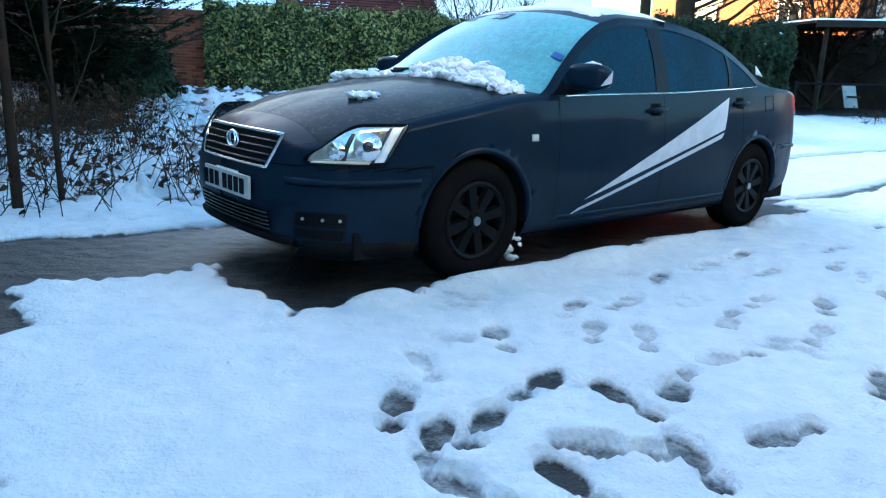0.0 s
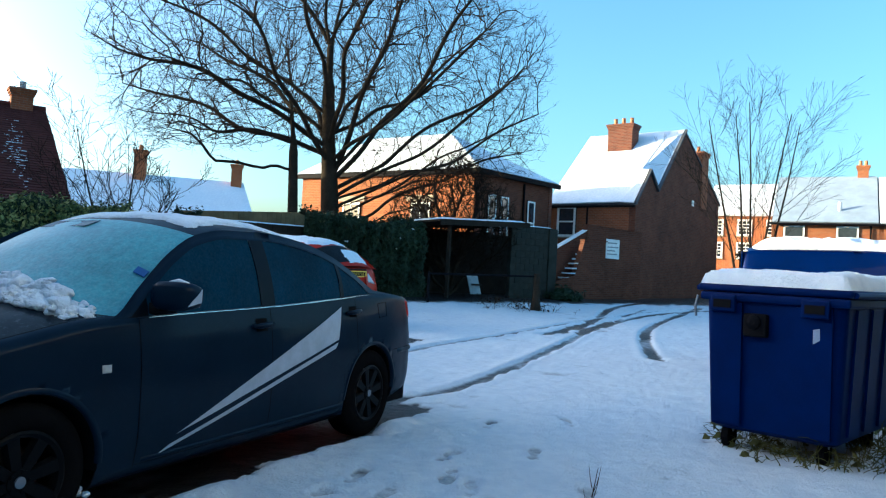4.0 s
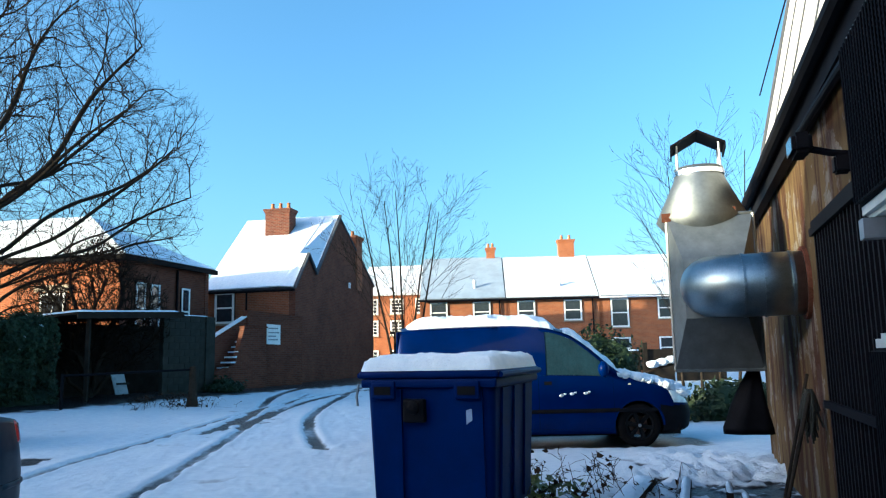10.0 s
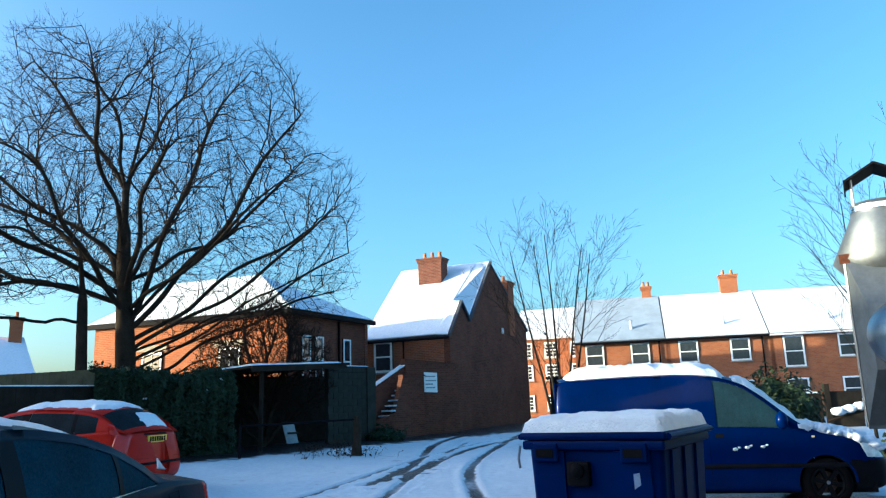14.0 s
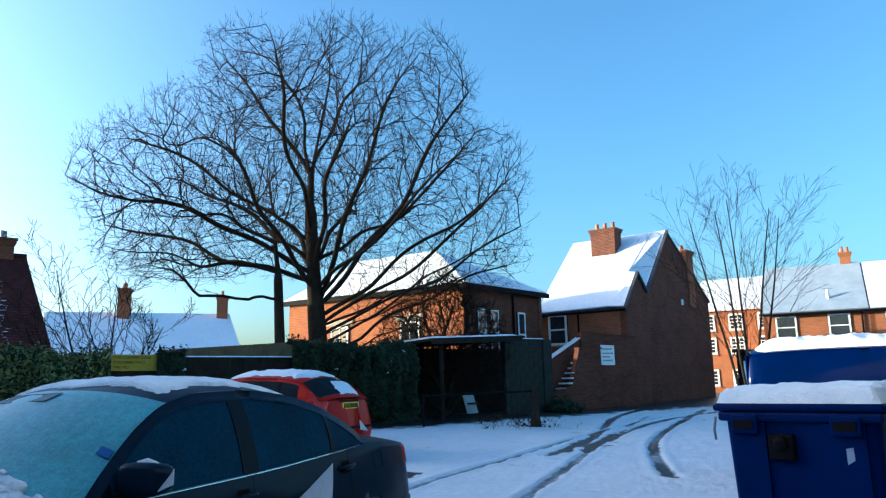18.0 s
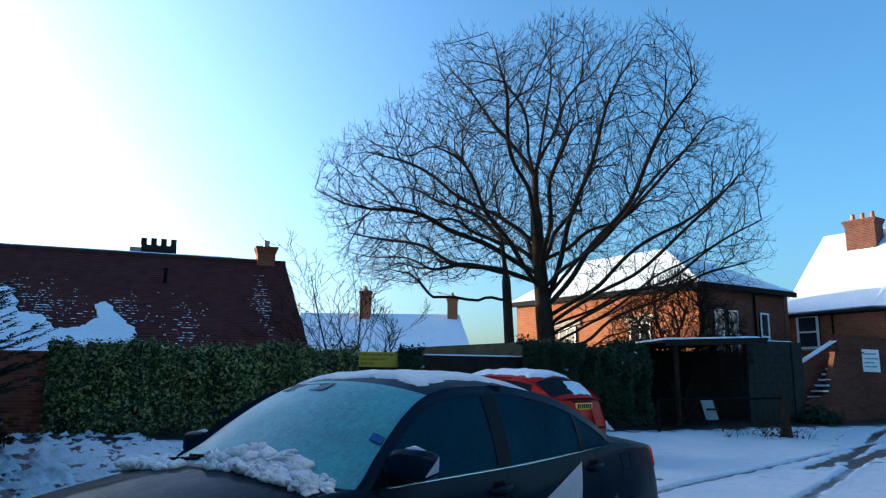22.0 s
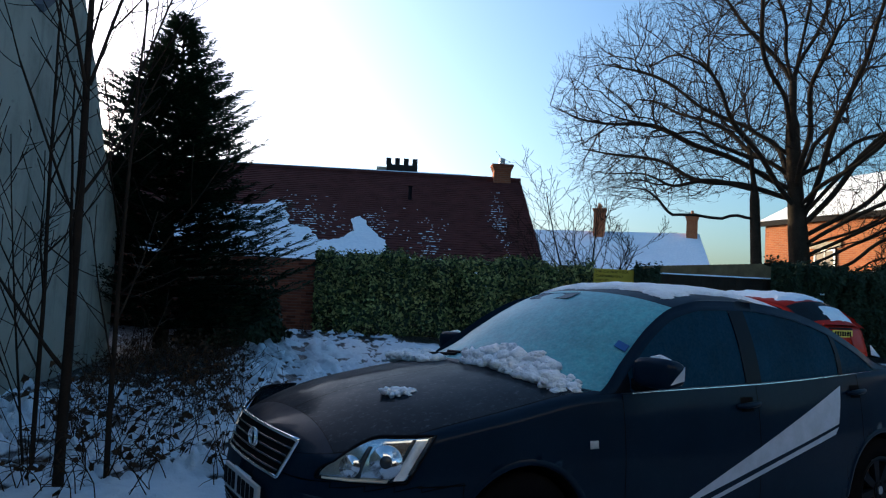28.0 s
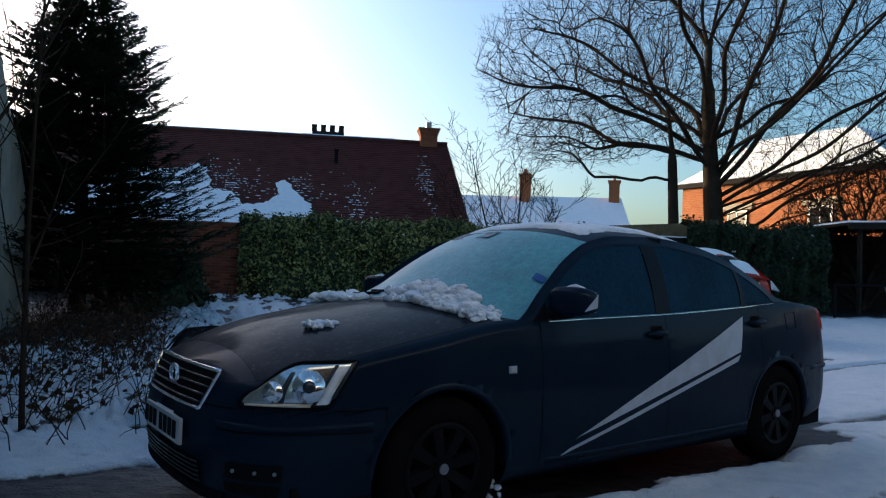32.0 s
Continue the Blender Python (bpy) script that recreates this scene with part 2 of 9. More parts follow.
def peeling_material(name):
    """Old cream paint: ochre where it holds, pale where it has flaked, brown and rusty runs down it."""
    m, nt, b = nodes_of(name, 0.85, 0.0, 0.03)
    v = coords(nt)
    flake, grit = noise_tex(nt, v, 2.6, 8.0, 0.68), noise_tex(nt, v, 70.0, 3.0)
    run = noise_tex(nt, coords(nt, (5.5, 5.5, 0.7)), 1.0, 6.0, 0.6)
    big = noise_tex(nt, v, 0.9, 4.0)
    c = ramp(nt, big, [(0.35, (0.070, 0.046, 0.023)), (0.65, (0.135, 0.096, 0.045))])
    c = mixed(nt, ramp(nt, flake, [(0.54, grey(0.0)), (0.57, grey(0.8))]), c, ramp(nt, grit, [(0.3, (0.15, 0.135, 0.115)), (0.7, (0.22, 0.205, 0.18))]))
    c = mixed(nt, ramp(nt, run, [(0.46, grey(0.0)), (0.60, grey(0.9))]), c, ramp(nt, grit, [(0.3, (0.022, 0.011, 0.009)), (0.7, (0.060, 0.022, 0.016))]))
    nt.links.new(c, b.inputs["Base Color"])
    bumped(nt, b, flake, 0.5, 0.01)
    return m


M_CREAM = peeling_material("peeling_cream_paint")
M_CLAD = stained("pale_roof_sheet", (0.62, 0.61, 0.58), (0.40, 0.38, 0.35), 1.0)
M_WHITE = plain("white_paint", (0.78, 0.78, 0.76), 0.5, vary=0.08)
M_BLACK = plain("black_plastic", (0.007, 0.007, 0.009), 0.6, 0.0, 0.03, vary=0.3)
M_RUBBER = plain("tyre_rubber", (0.006, 0.006, 0.0065), 0.9, 0.0, 0.0, vary=0.3, bump=0.3)
# near-black that stands in for the shade inside gaps, openings and recesses
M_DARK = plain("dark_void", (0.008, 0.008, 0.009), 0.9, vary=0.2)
M_CHROME = plain("chrome", (0.75, 0.77, 0.8), 0.18, 1.0, vary=0.08)
M_DUCT = plain("bright_spiral_duct", (0.24, 0.29, 0.32), 0.37, 1.0, vary=0.3, scale=5.0, bump=0.06, fine=90.0)
M_GALV = plain("galvanised_steel", (0.20, 0.215, 0.215), 0.50, 0.9, vary=0.2, scale=8.0, bump=0.1, fine=35.0)
M_STEEL = plain("dull_steel", (0.30, 0.31, 0.33), 0.5, 0.8, vary=0.2)
M_BARK = plain("bark", (0.030, 0.024, 0.018), 0.95, vary=0.5, scale=2.5, bump=0.8, fine=25.0)
M_TWIG = plain("twig_bark", (0.024, 0.018, 0.014), 0.95, vary=0.4)
M_IVY = plain("ivy_leaf", (0.080, 0.100, 0.028), 0.5, vary=0.6, scale=1.2)
M_IVY2 = plain("ivy_leaf_pale", (0.235, 0.235, 0.080), 0.5, vary=0.5, scale=1.5)
M_HEDGE = plain("hedge_leaf", (0.016, 0.028, 0.012), 0.55, vary=0.5, scale=1.5)
M_CONIFER = plain("conifer_needle", (0.012, 0.026, 0.014), 0.7, vary=0.5, scale=2.0)
M_WEED = plain("dead_weed", (0.035, 0.022, 0.014), 0.9, vary=0.5)
M_BIN = plain("blue_plastic", (0.0008, 0.010, 0.072), 0.5, 0.0, 0.06, vary=0.22, scale=3.0)
M_BIN_WORN = plain("worn_sticker", (0.25, 0.32, 0.45), 0.6, vary=0.3)
M_RUST = plain("rust", (0.10, 0.04, 0.025), 0.9, vary=0.5, bump=0.5)
M_YELLOW = plain("yellow_sign_paint", (0.34, 0.26, 0.02), 0.5, vary=0.15)
M_GRASS = plain("winter_grass", (0.09, 0.085, 0.03), 0.9, vary=0.5)
M_PAINT_GREY = paint_material("grey_metallic_paint", (0.0062, 0.0145, 0.0290), 0.32, coat=0.12)
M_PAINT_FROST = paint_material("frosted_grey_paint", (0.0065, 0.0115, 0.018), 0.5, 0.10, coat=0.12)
M_PAINT_RED = paint_material("red_paint", (0.30, 0.014, 0.007))
M_PAINT_BLUE = paint_material("blue_paint", (0.0006, 0.009, 0.070), 0.32)


# ---- mesh helpers ----
def mesh_of(name, verts, faces, material, smooth=False):
    me = bpy.data.meshes.new(name)
    me.from_pydata([tuple(v) for v in verts], [], faces)
    me.materials.append(material)
    if smooth:
        me.polygons.foreach_set("use_smooth", [True] * len(me.polygons))
    me.update()
    return me


def thing(name, label, category, m=None, group="", kind=""):
    ob = new(name)
    ob.empty_display_size = 0.1
    if m is not None:
        ob.matrix_world = m
    return tagged(ob, label, category, group, kind)


def part(name, bm, material, parent, label="", smooth=False):
    """Links a bmesh, or a (verts, faces) pair, as one mesh object under a thing or part."""
    if isinstance(bm, tuple):
        me = mesh_of(name, bm[0], bm[1], material, smooth)
    else:
        me = bpy.data.meshes.new(name)
        bm.to_mesh(me)
        bm.free()
        me.materials.append(material)
        if smooth:
            me.polygons.foreach_set("use_smooth", [True] * len(me.polygons))
    ob = new(name, me)
    ob.parent = parent
    if label:
        ob["label"] = label
    return ob


def solo(name, bm, material, label, category, group="", kind="", m=None, smooth=False):
    ob = part(name, bm, material, None, "", smooth)
    if m is not None:
        ob.matrix_world = m
    return tagged(ob, label, category, group, kind)


def add_box(bm, lo, hi, m=None, bevel=0.0):
    """A box between two corners, with its edges taken off."""
    lo, hi = Vector(lo), Vector(hi)
    r = bmesh.ops.create_cube(bm, size=1.0)
    vs = r["verts"]
    c, d = (lo + hi) / 2, hi - lo
    for v in vs:
        v.co = Vector((v.co.x * d.x, v.co.y * d.y, v.co.z * d.z)) + c
    if bevel:
        es = list({e for v in vs for e in v.link_edges})
        r = bmesh.ops.bevel(bm, geom=es, offset=bevel, segments=2, profile=0.6, affect='EDGES')
        vs = list({v for f in r["faces"] for v in f.verts} | {v for v in vs if v.is_valid})
    if m is not None:
        for v in vs:
            v.co = m @ v.co
    return vs


def box(lo, hi, m=None, bevel=0.0):
    bm = bmesh.new()
    add_box(bm, lo, hi, m, bevel)
    return bm


def add_tube(bm, pts, r, n=8, cap=True):
    """A tube along points; r is one radius or one for each point."""
    pts = [Vector(p) for p in pts]
    rs = r if hasattr(r, "__len__") else [r] * len(pts)
    rings = []
    side = None
    for i, p in enumerate(pts):
        d = (pts[min(i + 1, len(pts) - 1)] - pts[max(i - 1, 0)]).normalized()
        if side is None:
            side = d.orthogonal().normalized()
        side = (side - d * side.dot(d)).normalized()
        up = d.cross(side)
        rings.append([bm.verts.new(p + (side * math.cos(2 * math.pi * k / n) + up * math.sin(2 * math.pi * k / n)) * rs[i]) for k in range(n)])
    for a, b in zip(rings, rings[1:]):
        for k in range(n):
            bm.faces.new((a[k], a[(k + 1) % n], b[(k + 1) % n], b[k]))
    if cap:
        bm.faces.new(list(reversed(rings[0])))
        bm.faces.new(rings[-1])


def tube(pts, r, n=8):
    bm = bmesh.new()
    add_tube(bm, pts, r, n)
    return bm


def prism(outline, depth_vec, bm=None):
    """A solid with the outline (points in space) drawn out by a vector."""
    bm = bm or bmesh.new()
    d = Vector(depth_vec)
    a = [bm.verts.new(Vector(p)) for p in outline]
    b = [bm.verts.new(Vector(p) + d) for p in outline]
    bm.faces.new(a)
    bm.faces.new(list(reversed(b)))
    n = len(a)
    for i in range(n):
        bm.faces.new((a[i], b[i], b[(i + 1) % n], a[(i + 1) % n]))
    bmesh.ops.recalc_face_normals(bm, faces=bm.faces)
    return bm


def sweep(profile, a, b, bm=None):
    """A solid: a profile of (out, up) swept level from a to b; out is to the right of the way."""
    a, b = Vector(a), Vector(b)
    d = (b - a).normalized()
    out = Vector((d.y, -d.x, 0))
    return prism([a + out * p[0] + Vector((0, 0, p[1])) for p in profile], b - a, bm)


def smoothstep(a, b, x):
    t = min(1.0, max(0.0, (x - a) / (b - a)))
    return t * t * (3 - 2 * t)


def snow_cap(outline, thick, z, seed=0, res=0.08, bulge=0.03):
    """A soft layer of snow over a four-cornered outline, in (verts, faces)."""
    a, b, c, d = [Vector(p) for p in outline]
    n1 = max(3, int((b - a).length / res))
    n2 = max(3, int((d - a).length / res))
    vs, fs = [], []
    for j in range(n2 + 1):
        for i in range(n1 + 1):
            u, v = i / n1, j / n2
            p = (a * (1 - u) + b * u) * (1 - v) + (d * (1 - u) + c * u) * v
            e = min(u, 1 - u) * (b - a).length, min(v, 1 - v) * (d - a).length
            k = min(1.0, min(e) / (thick * 1.2) + 0.0)
            h = thick * math.sqrt(max(0.0, 1 - (1 - k) ** 2))
            nz = noise.noise(Vector((p.x * 3 + seed, p.y * 3, seed * 1.7)))
            ny = noise.noise(Vector((p.x * 11 + seed, p.y * 11, seed)))
            vs.append((p.x, p.y, p.z + z + h * (1 + 0.25 * nz + 0.12 * ny) - (0.004 if k == 0 else 0)))
    for j in range(n2):
        for i in range(n1):
            k = j * (n1 + 1) + i
            fs.append((k, k + 1, k + n1 + 2, k + n1 + 1))
    return vs, fs



# ---- ground ----
CAR_Y = 0.86          # centre line of the grey saloon, which stands along x
LINE_P, LINE_D = Vector((5.0, 15.2, 0)), Vector((0.891, -0.454, 0))   # boundary of the yard
LINE_N = Vector((0.454, 0.891, 0))                                  # out of the yard


def on_line(s, out=0.0, z=0.0):
    p = LINE_P + LINE_D * s + LINE_N * out
    return Vector((p.x, p.y, z))


FOOT = [(-1.23, -1.0, 48), (-1.09, -1.25, 30), (-0.5, -0.71, 60), (0.03, -0.63, 25), (-0.29, -1.41, 200), (-0.87, -1.57, 130), (-0.34, -1.82, 170), (-0.72, -1.75, 60),
        (0.35, -1.84, 20), (-1.09, -1.62, 80), (-0.71, -1.12, 15), (-0.12, -0.88, 35), (0.31, -0.71, 10), (0.12, -1.37, 160), (0.71, -1.45, 15), (-1.25, -1.22, 40),
        (0.95, -1.05, 10), (1.5, -0.8, 5), (1.9, -1.15, 20), (2.5, -0.75, 0), (2.9, -1.2, 15), (-0.95, -0.78, 70), (3.6, -0.6, 10), (4.1, -1.1, 30), (1.2, -1.7, 190), (2.2, -1.75, 20), (0.55, -1.12, 200), (0.82, -0.55, 25), (1.15, -1.28, 30), (1.32, -0.52, 10), (1.75, -0.5, 15), (2.05, -0.95, 195), (0.02, -1.05, 40), (-0.55, -1.38, 75), (-1.35, -1.5, 100), (0.45, -2.05, 30), (1.6, -1.4, 30)]
TRACKS = [([(2.9, 0.1), (4.0, 0.52), (4.66, 0.34), (6.8, 0.42), (10.9, 0.84), (18.0, 1.6), (24.0, 1.75)], 0.085, 0.034),
          ([(3.4, 1.75), (7.85, 2.2), (11.7, 2.17), (18.4, 2.1), (24.0, 1.3), (30.0, -0.5)], 0.085, 0.036),
          ([(9.6, -1.0), (10.3, -0.75), (15.5, 0.2), (22.2, 0.55), (28.0, 0.3)], 0.11, 0.040),
          ([(13.0, 1.15), (16.0, 1.35), (22.5, 1.2), (30.0, -1.0)], 0.13, 0.044),
          ([(12.0, 1.6), (14.5, 1.7), (18.0, 2.0), (23.0, 2.6), (29.0, 2.0)], 0.12, 0.040)]


def grid_lines(parts):
    out = [parts[0][0]]
    for a, b, step in parts:
        n = max(1, round((b - a) / step))
        out += [a + (b - a) * (i + 1) / n for i in range(n)]
    return np.array(out)


gx = grid_lines([(-300, -40, 26), (-40, -8, 2), (-8, -3, 0.25), (-3, -1.7, 0.03), (-1.7, 1.6, 0.019), (1.6, 3.2, 0.028), (3.2, 6.5, 0.05), (6.5, 26, 0.11), (26, 40, 0.5), (40, 100, 5), (100, 600, 50)])
gy = grid_lines([(-300, -60, 24), (-60, -12, 2), (-12, -6.4, 0.3), (-6.4, -2.2, 0.05), (-2.2, -0.3, 0.019), (-0.3, 2.6, 0.028), (2.6, 5, 0.06), (5, 18, 0.16), (18, 60, 3), (60, 400, 34)])
GX, GY = np.meshgrid(gx, gy)
nx, ny = len(gx), len(gy)


def smooth_np(a, b, x):
    t = np.clip((x - a) / (b - a), 0, 1)
    return t * t * (3 - 2 * t)


def wave(x, y, s, seed):
    """Cheap smooth noise from crossing waves, about -1 to 1."""
    rs = np.random.RandomState(seed)
    out = np.zeros_like(x)
    for k in range(9):
        a, f, p = rs.uniform(0, 2 * np.pi), s * rs.uniform(0.5, 1.8), rs.uniform(0, 6.3)
        out += np.sin((x * np.cos(a) + y * np.sin(a)) * f + p + 1.3 * np.sin((x * np.sin(a) - y * np.cos(a)) * f * 0.7 + p * 2))
    return out / 4.2


q_line = 0.454 * GX + 0.891 * GY
base = 0.3 * smooth_np(10.0, 15.5, q_line)
near = smooth_np(30, 6, np.hypot(GX, GY))
n1, n2, n3 = wave(GX, GY, 1.6, 1), wave(GX, GY, 9.0, 2), wave(GX, GY, 34.0, 3)
depth = 0.033 + 0.007 * n1 + 0.010 * n2 + 0.006 * n3 * near
# bare ground below the saloon and the wet patch before it
edge = 0.05 * n2 + 0.025 * n3
under = smooth_np(0.10, -0.10, np.maximum(np.abs(GX - 1.45) - 2.45, np.abs(GY - 0.90) - 0.86) + edge)
pud = smooth_np(1.1, 0.8, np.hypot((GX + 1.75) / 1.05, (GY - 1.42 + 0.12 * (GX + 1.7)) / 0.50) + edge * 2.2)
pud2 = smooth_np(1.1, 0.75, np.hypot((GX + 2.5) / 0.55, (GY - 0.75) / 0.62) + edge * 3)
drive = smooth_np(0.12, -0.12, np.maximum(np.abs(GX - 7.9) - 1.3, np.abs(GY - 3.05) - 0.22) + edge)
vanu = smooth_np(0.15, -0.15, np.maximum(np.abs(GX - 9.9) - 0.8, np.abs(GY + 4.5) - 1.9) + edge)
redu = smooth_np(0.15, -0.15, np.maximum(np.abs(GX - 10.5) - 0.8, np.abs(GY - 7.2) - 1.9) + edge)
depth -= 0.10 * np.maximum.reduce([under, pud, pud2, drive, vanu, redu])
# lumps of snow thrown up along the edge
depth += 0.045 * np.exp(-((GY + 0.07 + edge) / 0.09) ** 2) * (np.abs(GX - 1.5) < 2.3) * (0.6 + 0.6 * n2)
for px, py, deg in FOOT:
    a = radians(deg)
    u, v = (GX - px) * np.cos(a) + (GY - py) * np.sin(a), -(GX - px) * np.sin(a) + (GY - py) * np.cos(a)
    sole = np.minimum(np.hypot((u - 0.06) / 0.115, v / 0.058), np.hypot((u + 0.115) / 0.062, v / 0.046))
    pr = smooth_np(1.16, 0.82, sole + 0.10 * n3)
    left = 0.000 if px * 0.5 + py < -1.35 else 0.009
    tilt = 0.010 * np.clip(-u / 0.14, -1, 1) * np.cos(px * 7 + py * 5)
    depth += (left - 0.5 * tilt + 0.004 * n3 + 0.005 * n2 - depth) * pr + 0.003 * np.exp(-((sole - 1.35) / 0.2) ** 2) * (1 - pr)
for pts, w, dd in TRACKS:
    best = np.full_like(GX, 9.0)
    fine = []
    for i in range(len(pts) - 1):
        p0, p1, p2, p3 = (np.array(pts[max(i - 1, 0)]), np.array(pts[i]), np.array(pts[i + 1]), np.array(pts[min(i + 2, len(pts) - 1)]))
        for t in np.linspace(0, 1, 9)[:-1]:
            fine.append(0.5 * (2 * p1 + (p2 - p0) * t + (2 * p0 - 5 * p1 + 4 * p2 - p3) * t * t + (3 * p1 - p0 - 3 * p2 + p3) * t ** 3))
    fine.append(np.array(pts[-1]))
    for p, r in zip(fine, fine[1:]):
        dxy = r - p
        t = np.clip(((GX - p[0]) * dxy[0] + (GY - p[1]) * dxy[1]) / (dxy @ dxy), 0, 1)
        best = np.minimum(best, np.hypot(GX - p[0] - t * dxy[0], GY - p[1] - t * dxy[1]))
    depth += -dd * smooth_np(w * 1.5, w * 0.7, best + 0.04 * n2) * (0.9 + 0.35 * n2) + 0.014 * np.exp(-((best - w * 1.9) / 0.07) ** 2)
# slush where the tracks meet
depth -= 0.046 * smooth_np(1.15, 0.5, np.hypot((GX - 15.2) / 2.9, (GY - 1.45) / 0.55) + 0.35 * n2)
# hardly any snow under the shelter's roof
depth -= 0.10 * smooth_np(14.9, 15.3, q_line) * (GX > 17)
# rough weedy bed before the boundary and by the other wall
bed = smooth_np(0, 0.5, np.minimum(q_line - 1.75 + 0.5 * n1, 2.6 + 0.30 * GY - GX + 0.3 * n1)) * smooth_np(16.5, 15, q_line)
bed2 = smooth_np(0, 0.8, np.minimum(-3.5 - 0.3 * (GX - 4) - GY + 0.25 * n1, np.minimum(GX - 3.6, 8.6 - GX)))
dark = smooth_np(0.4, -0.4, GX - 1.6 - 0.27 * (GY - 11.0) + 0.5 * n1) * smooth_np(6.5, 9.5, GY + 0.6 * n1) * smooth_np(16.5, 15, q_line)
depth -= 0.11 * dark * (0.8 + 0.4 * n2) + 0.05 * smooth_np(13.0, 14.6, q_line + 0.5 * n2) * smooth_np(16.5, 15.5, q_line)
depth += bed * (0.085 * n2 + 0.055 * n3 - 0.004) + bed2 * (0.032 * n2 + 0.040 * n3 + 0.018)
to_wall = GY + 4.9 + 0.33 * (GX - 2.0)
depth -= 0.10 * smooth_np(1.2, 0.75, to_wall + 0.12 * n1 + 0.10 * n2) * smooth_np(6.0, 5.5, GX)
litter = smooth_np(1.9, 1.5, to_wall) * smooth_np(3.2, 3.7, GX) * smooth_np(6.6, 5.9, GX)
depth += litter * (0.024 * n2 + 0.014 * n3 - 0.010)
depth += smooth_np(-2.0, -2.9, GX) * smooth_np(-4.4, -3.4, GX) * (GY < 1.0) * (-0.03 + 0.035 * n3 + 0.02 * n2)
Z = base + np.maximum(depth, 0.004 * n3 * near)
gv = np.stack([GX, GY, Z], -1).reshape(-1, 3)
idx = np.arange(nx * ny).reshape(ny, nx)
quads = np.stack([idx[:-1, :-1], idx[:-1, 1:], idx[1:, 1:], idx[1:, :-1]], -1).reshape(-1, 4)
me = bpy.data.meshes.new("ground")
me.from_pydata(gv.tolist(), [], quads.tolist())
me.materials.append(M_SNOW_GROUND)
lay = me.attributes.new("snow_depth", 'FLOAT', 'POINT')
lay.data.foreach_set("value", np.clip(depth, -0.05, 0.2).astype(np.float32).reshape(-1))
me.polygons.foreach_set("use_smooth", np.ones(len(quads), dtype=bool))
me.update()
tagged(new("ground", me), "snow-covered yard with footprints, tyre tracks and wet bare asphalt", "ground", kind="structure")


def ground_z(x, y):
    i = int(np.clip(np.searchsorted(gx, x), 0, nx - 1))
    j = int(np.clip(np.searchsorted(gy, y), 0, ny - 1))
    return float(Z[j, i])


# ---- boundary walls and fences ----
def wall_piece(name, s0, s1, z0, z1, thick, mat, label, out=0.0, coping=0.0, snow=0.04, cat="wall"):
    """A length of the boundary with a thickness, a coping and snow on it."""
    ob = solo(name, sweep([(0, z0), (0, z1), (-thick, z1), (-thick, z0)], on_line(s0, out), on_line(s1, out)), mat, label, cat, kind="structure")
    if snow:
        a, b = on_line(s0, out - 0.02, z1), on_line(s1, out - 0.02, z1)
        c, d = on_line(s1, out + thick + 0.02, z1), on_line(s0, out + thick + 0.02, z1)
        vs, fs = snow_cap((a, b, c, d), snow, 0.0, seed=s0, res=0.12)
        part("snow", (vs, fs), M_SNOW, ob, "thin snow along the top", True)
    return ob


wall_piece("wall_north", -9.0, 6.6, -0.2, 2.12, 0.23, M_BRICK_DARK, "old red brick boundary wall with a little snow on top")
wall_piece("wall_north_low", 11.8, 15.9, -0.2, 1.95, 0.23, M_BRICK_DARK, "low dark brick wall with snow on its coping", out=-0.02)


# ---- buildings ----
def at_polar(az, d, z=0.0, eye=(-1.77, -2.6)):
    return Vector((eye[0] + d * math.cos(radians(az)), eye[1] + d * math.sin(radians(az)), z))


def quad_slab(corners, thick, bm=None):
    """A slab below four corners."""
    bm = bm or bmesh.new()
    a, b, c, d = [Vector(p) for p in corners]
    n = (b - a).cross(d - a).normalized()
    if n.z < 0:
        n = -n
    return prism([a, b, c, d], -n * thick, bm)


def pane_window(parent, m, w, h, bars_v=1, bars_h=1, frame_w=0.07, sash=True, name="window", glass=None):
    """A framed window in the plane x-z of m, facing -y; w by h, standing on its sill."""
    win = part(name, box((-w / 2 - 0.02, -0.02, -0.02), (w / 2 + 0.02, 0.03, h + 0.02), m), M_DARK, parent)
    f = bmesh.new()
    for lo, hi in (((-w / 2, -0.05, 0), (-w / 2 + frame_w, 0, h)), ((w / 2 - frame_w, -0.05, 0), (w / 2, 0, h)), ((-w / 2 + frame_w, -0.05, 0), (w / 2 - frame_w, 0, frame_w)), ((-w / 2 + frame_w, -0.05, h - frame_w), (w / 2 - frame_w, 0, h))):
        add_box(f, lo, hi, m)
    part("window_frame", f, M_WHITE, win)
    iw, ih = w - 2 * frame_w, h - 2 * frame_w
    b = bmesh.new()
    for i in range(1, bars_v):
        x = -iw / 2 + iw * i / bars_v
        add_box(b, (x - 0.018, -0.045, frame_w), (x + 0.018, -0.022, h - frame_w), m)
    for j in range(1, bars_h):
        z = frame_w + ih * j / bars_h
        t = 0.035 if sash and bars_h % 2 == 0 and j == bars_h // 2 else 0.02
        add_box(b, (-iw / 2, -0.048, z - t), (iw / 2, -0.024, z + t), m)
    if len(b.verts):
        part("glazing_bar", b, M_WHITE, win)
    else:
        b.free()
    part("pane", box((-iw / 2, -0.022, frame_w), (iw / 2, -0.021 + 0.006, h - frame_w), m), glass or M_GLASS_FAR, win)
    part("sill", box((-w / 2 - 0.06, -0.11, -0.07), (w / 2 + 0.06, -0.0, -0.005), m), M_STONE, win)
    return win


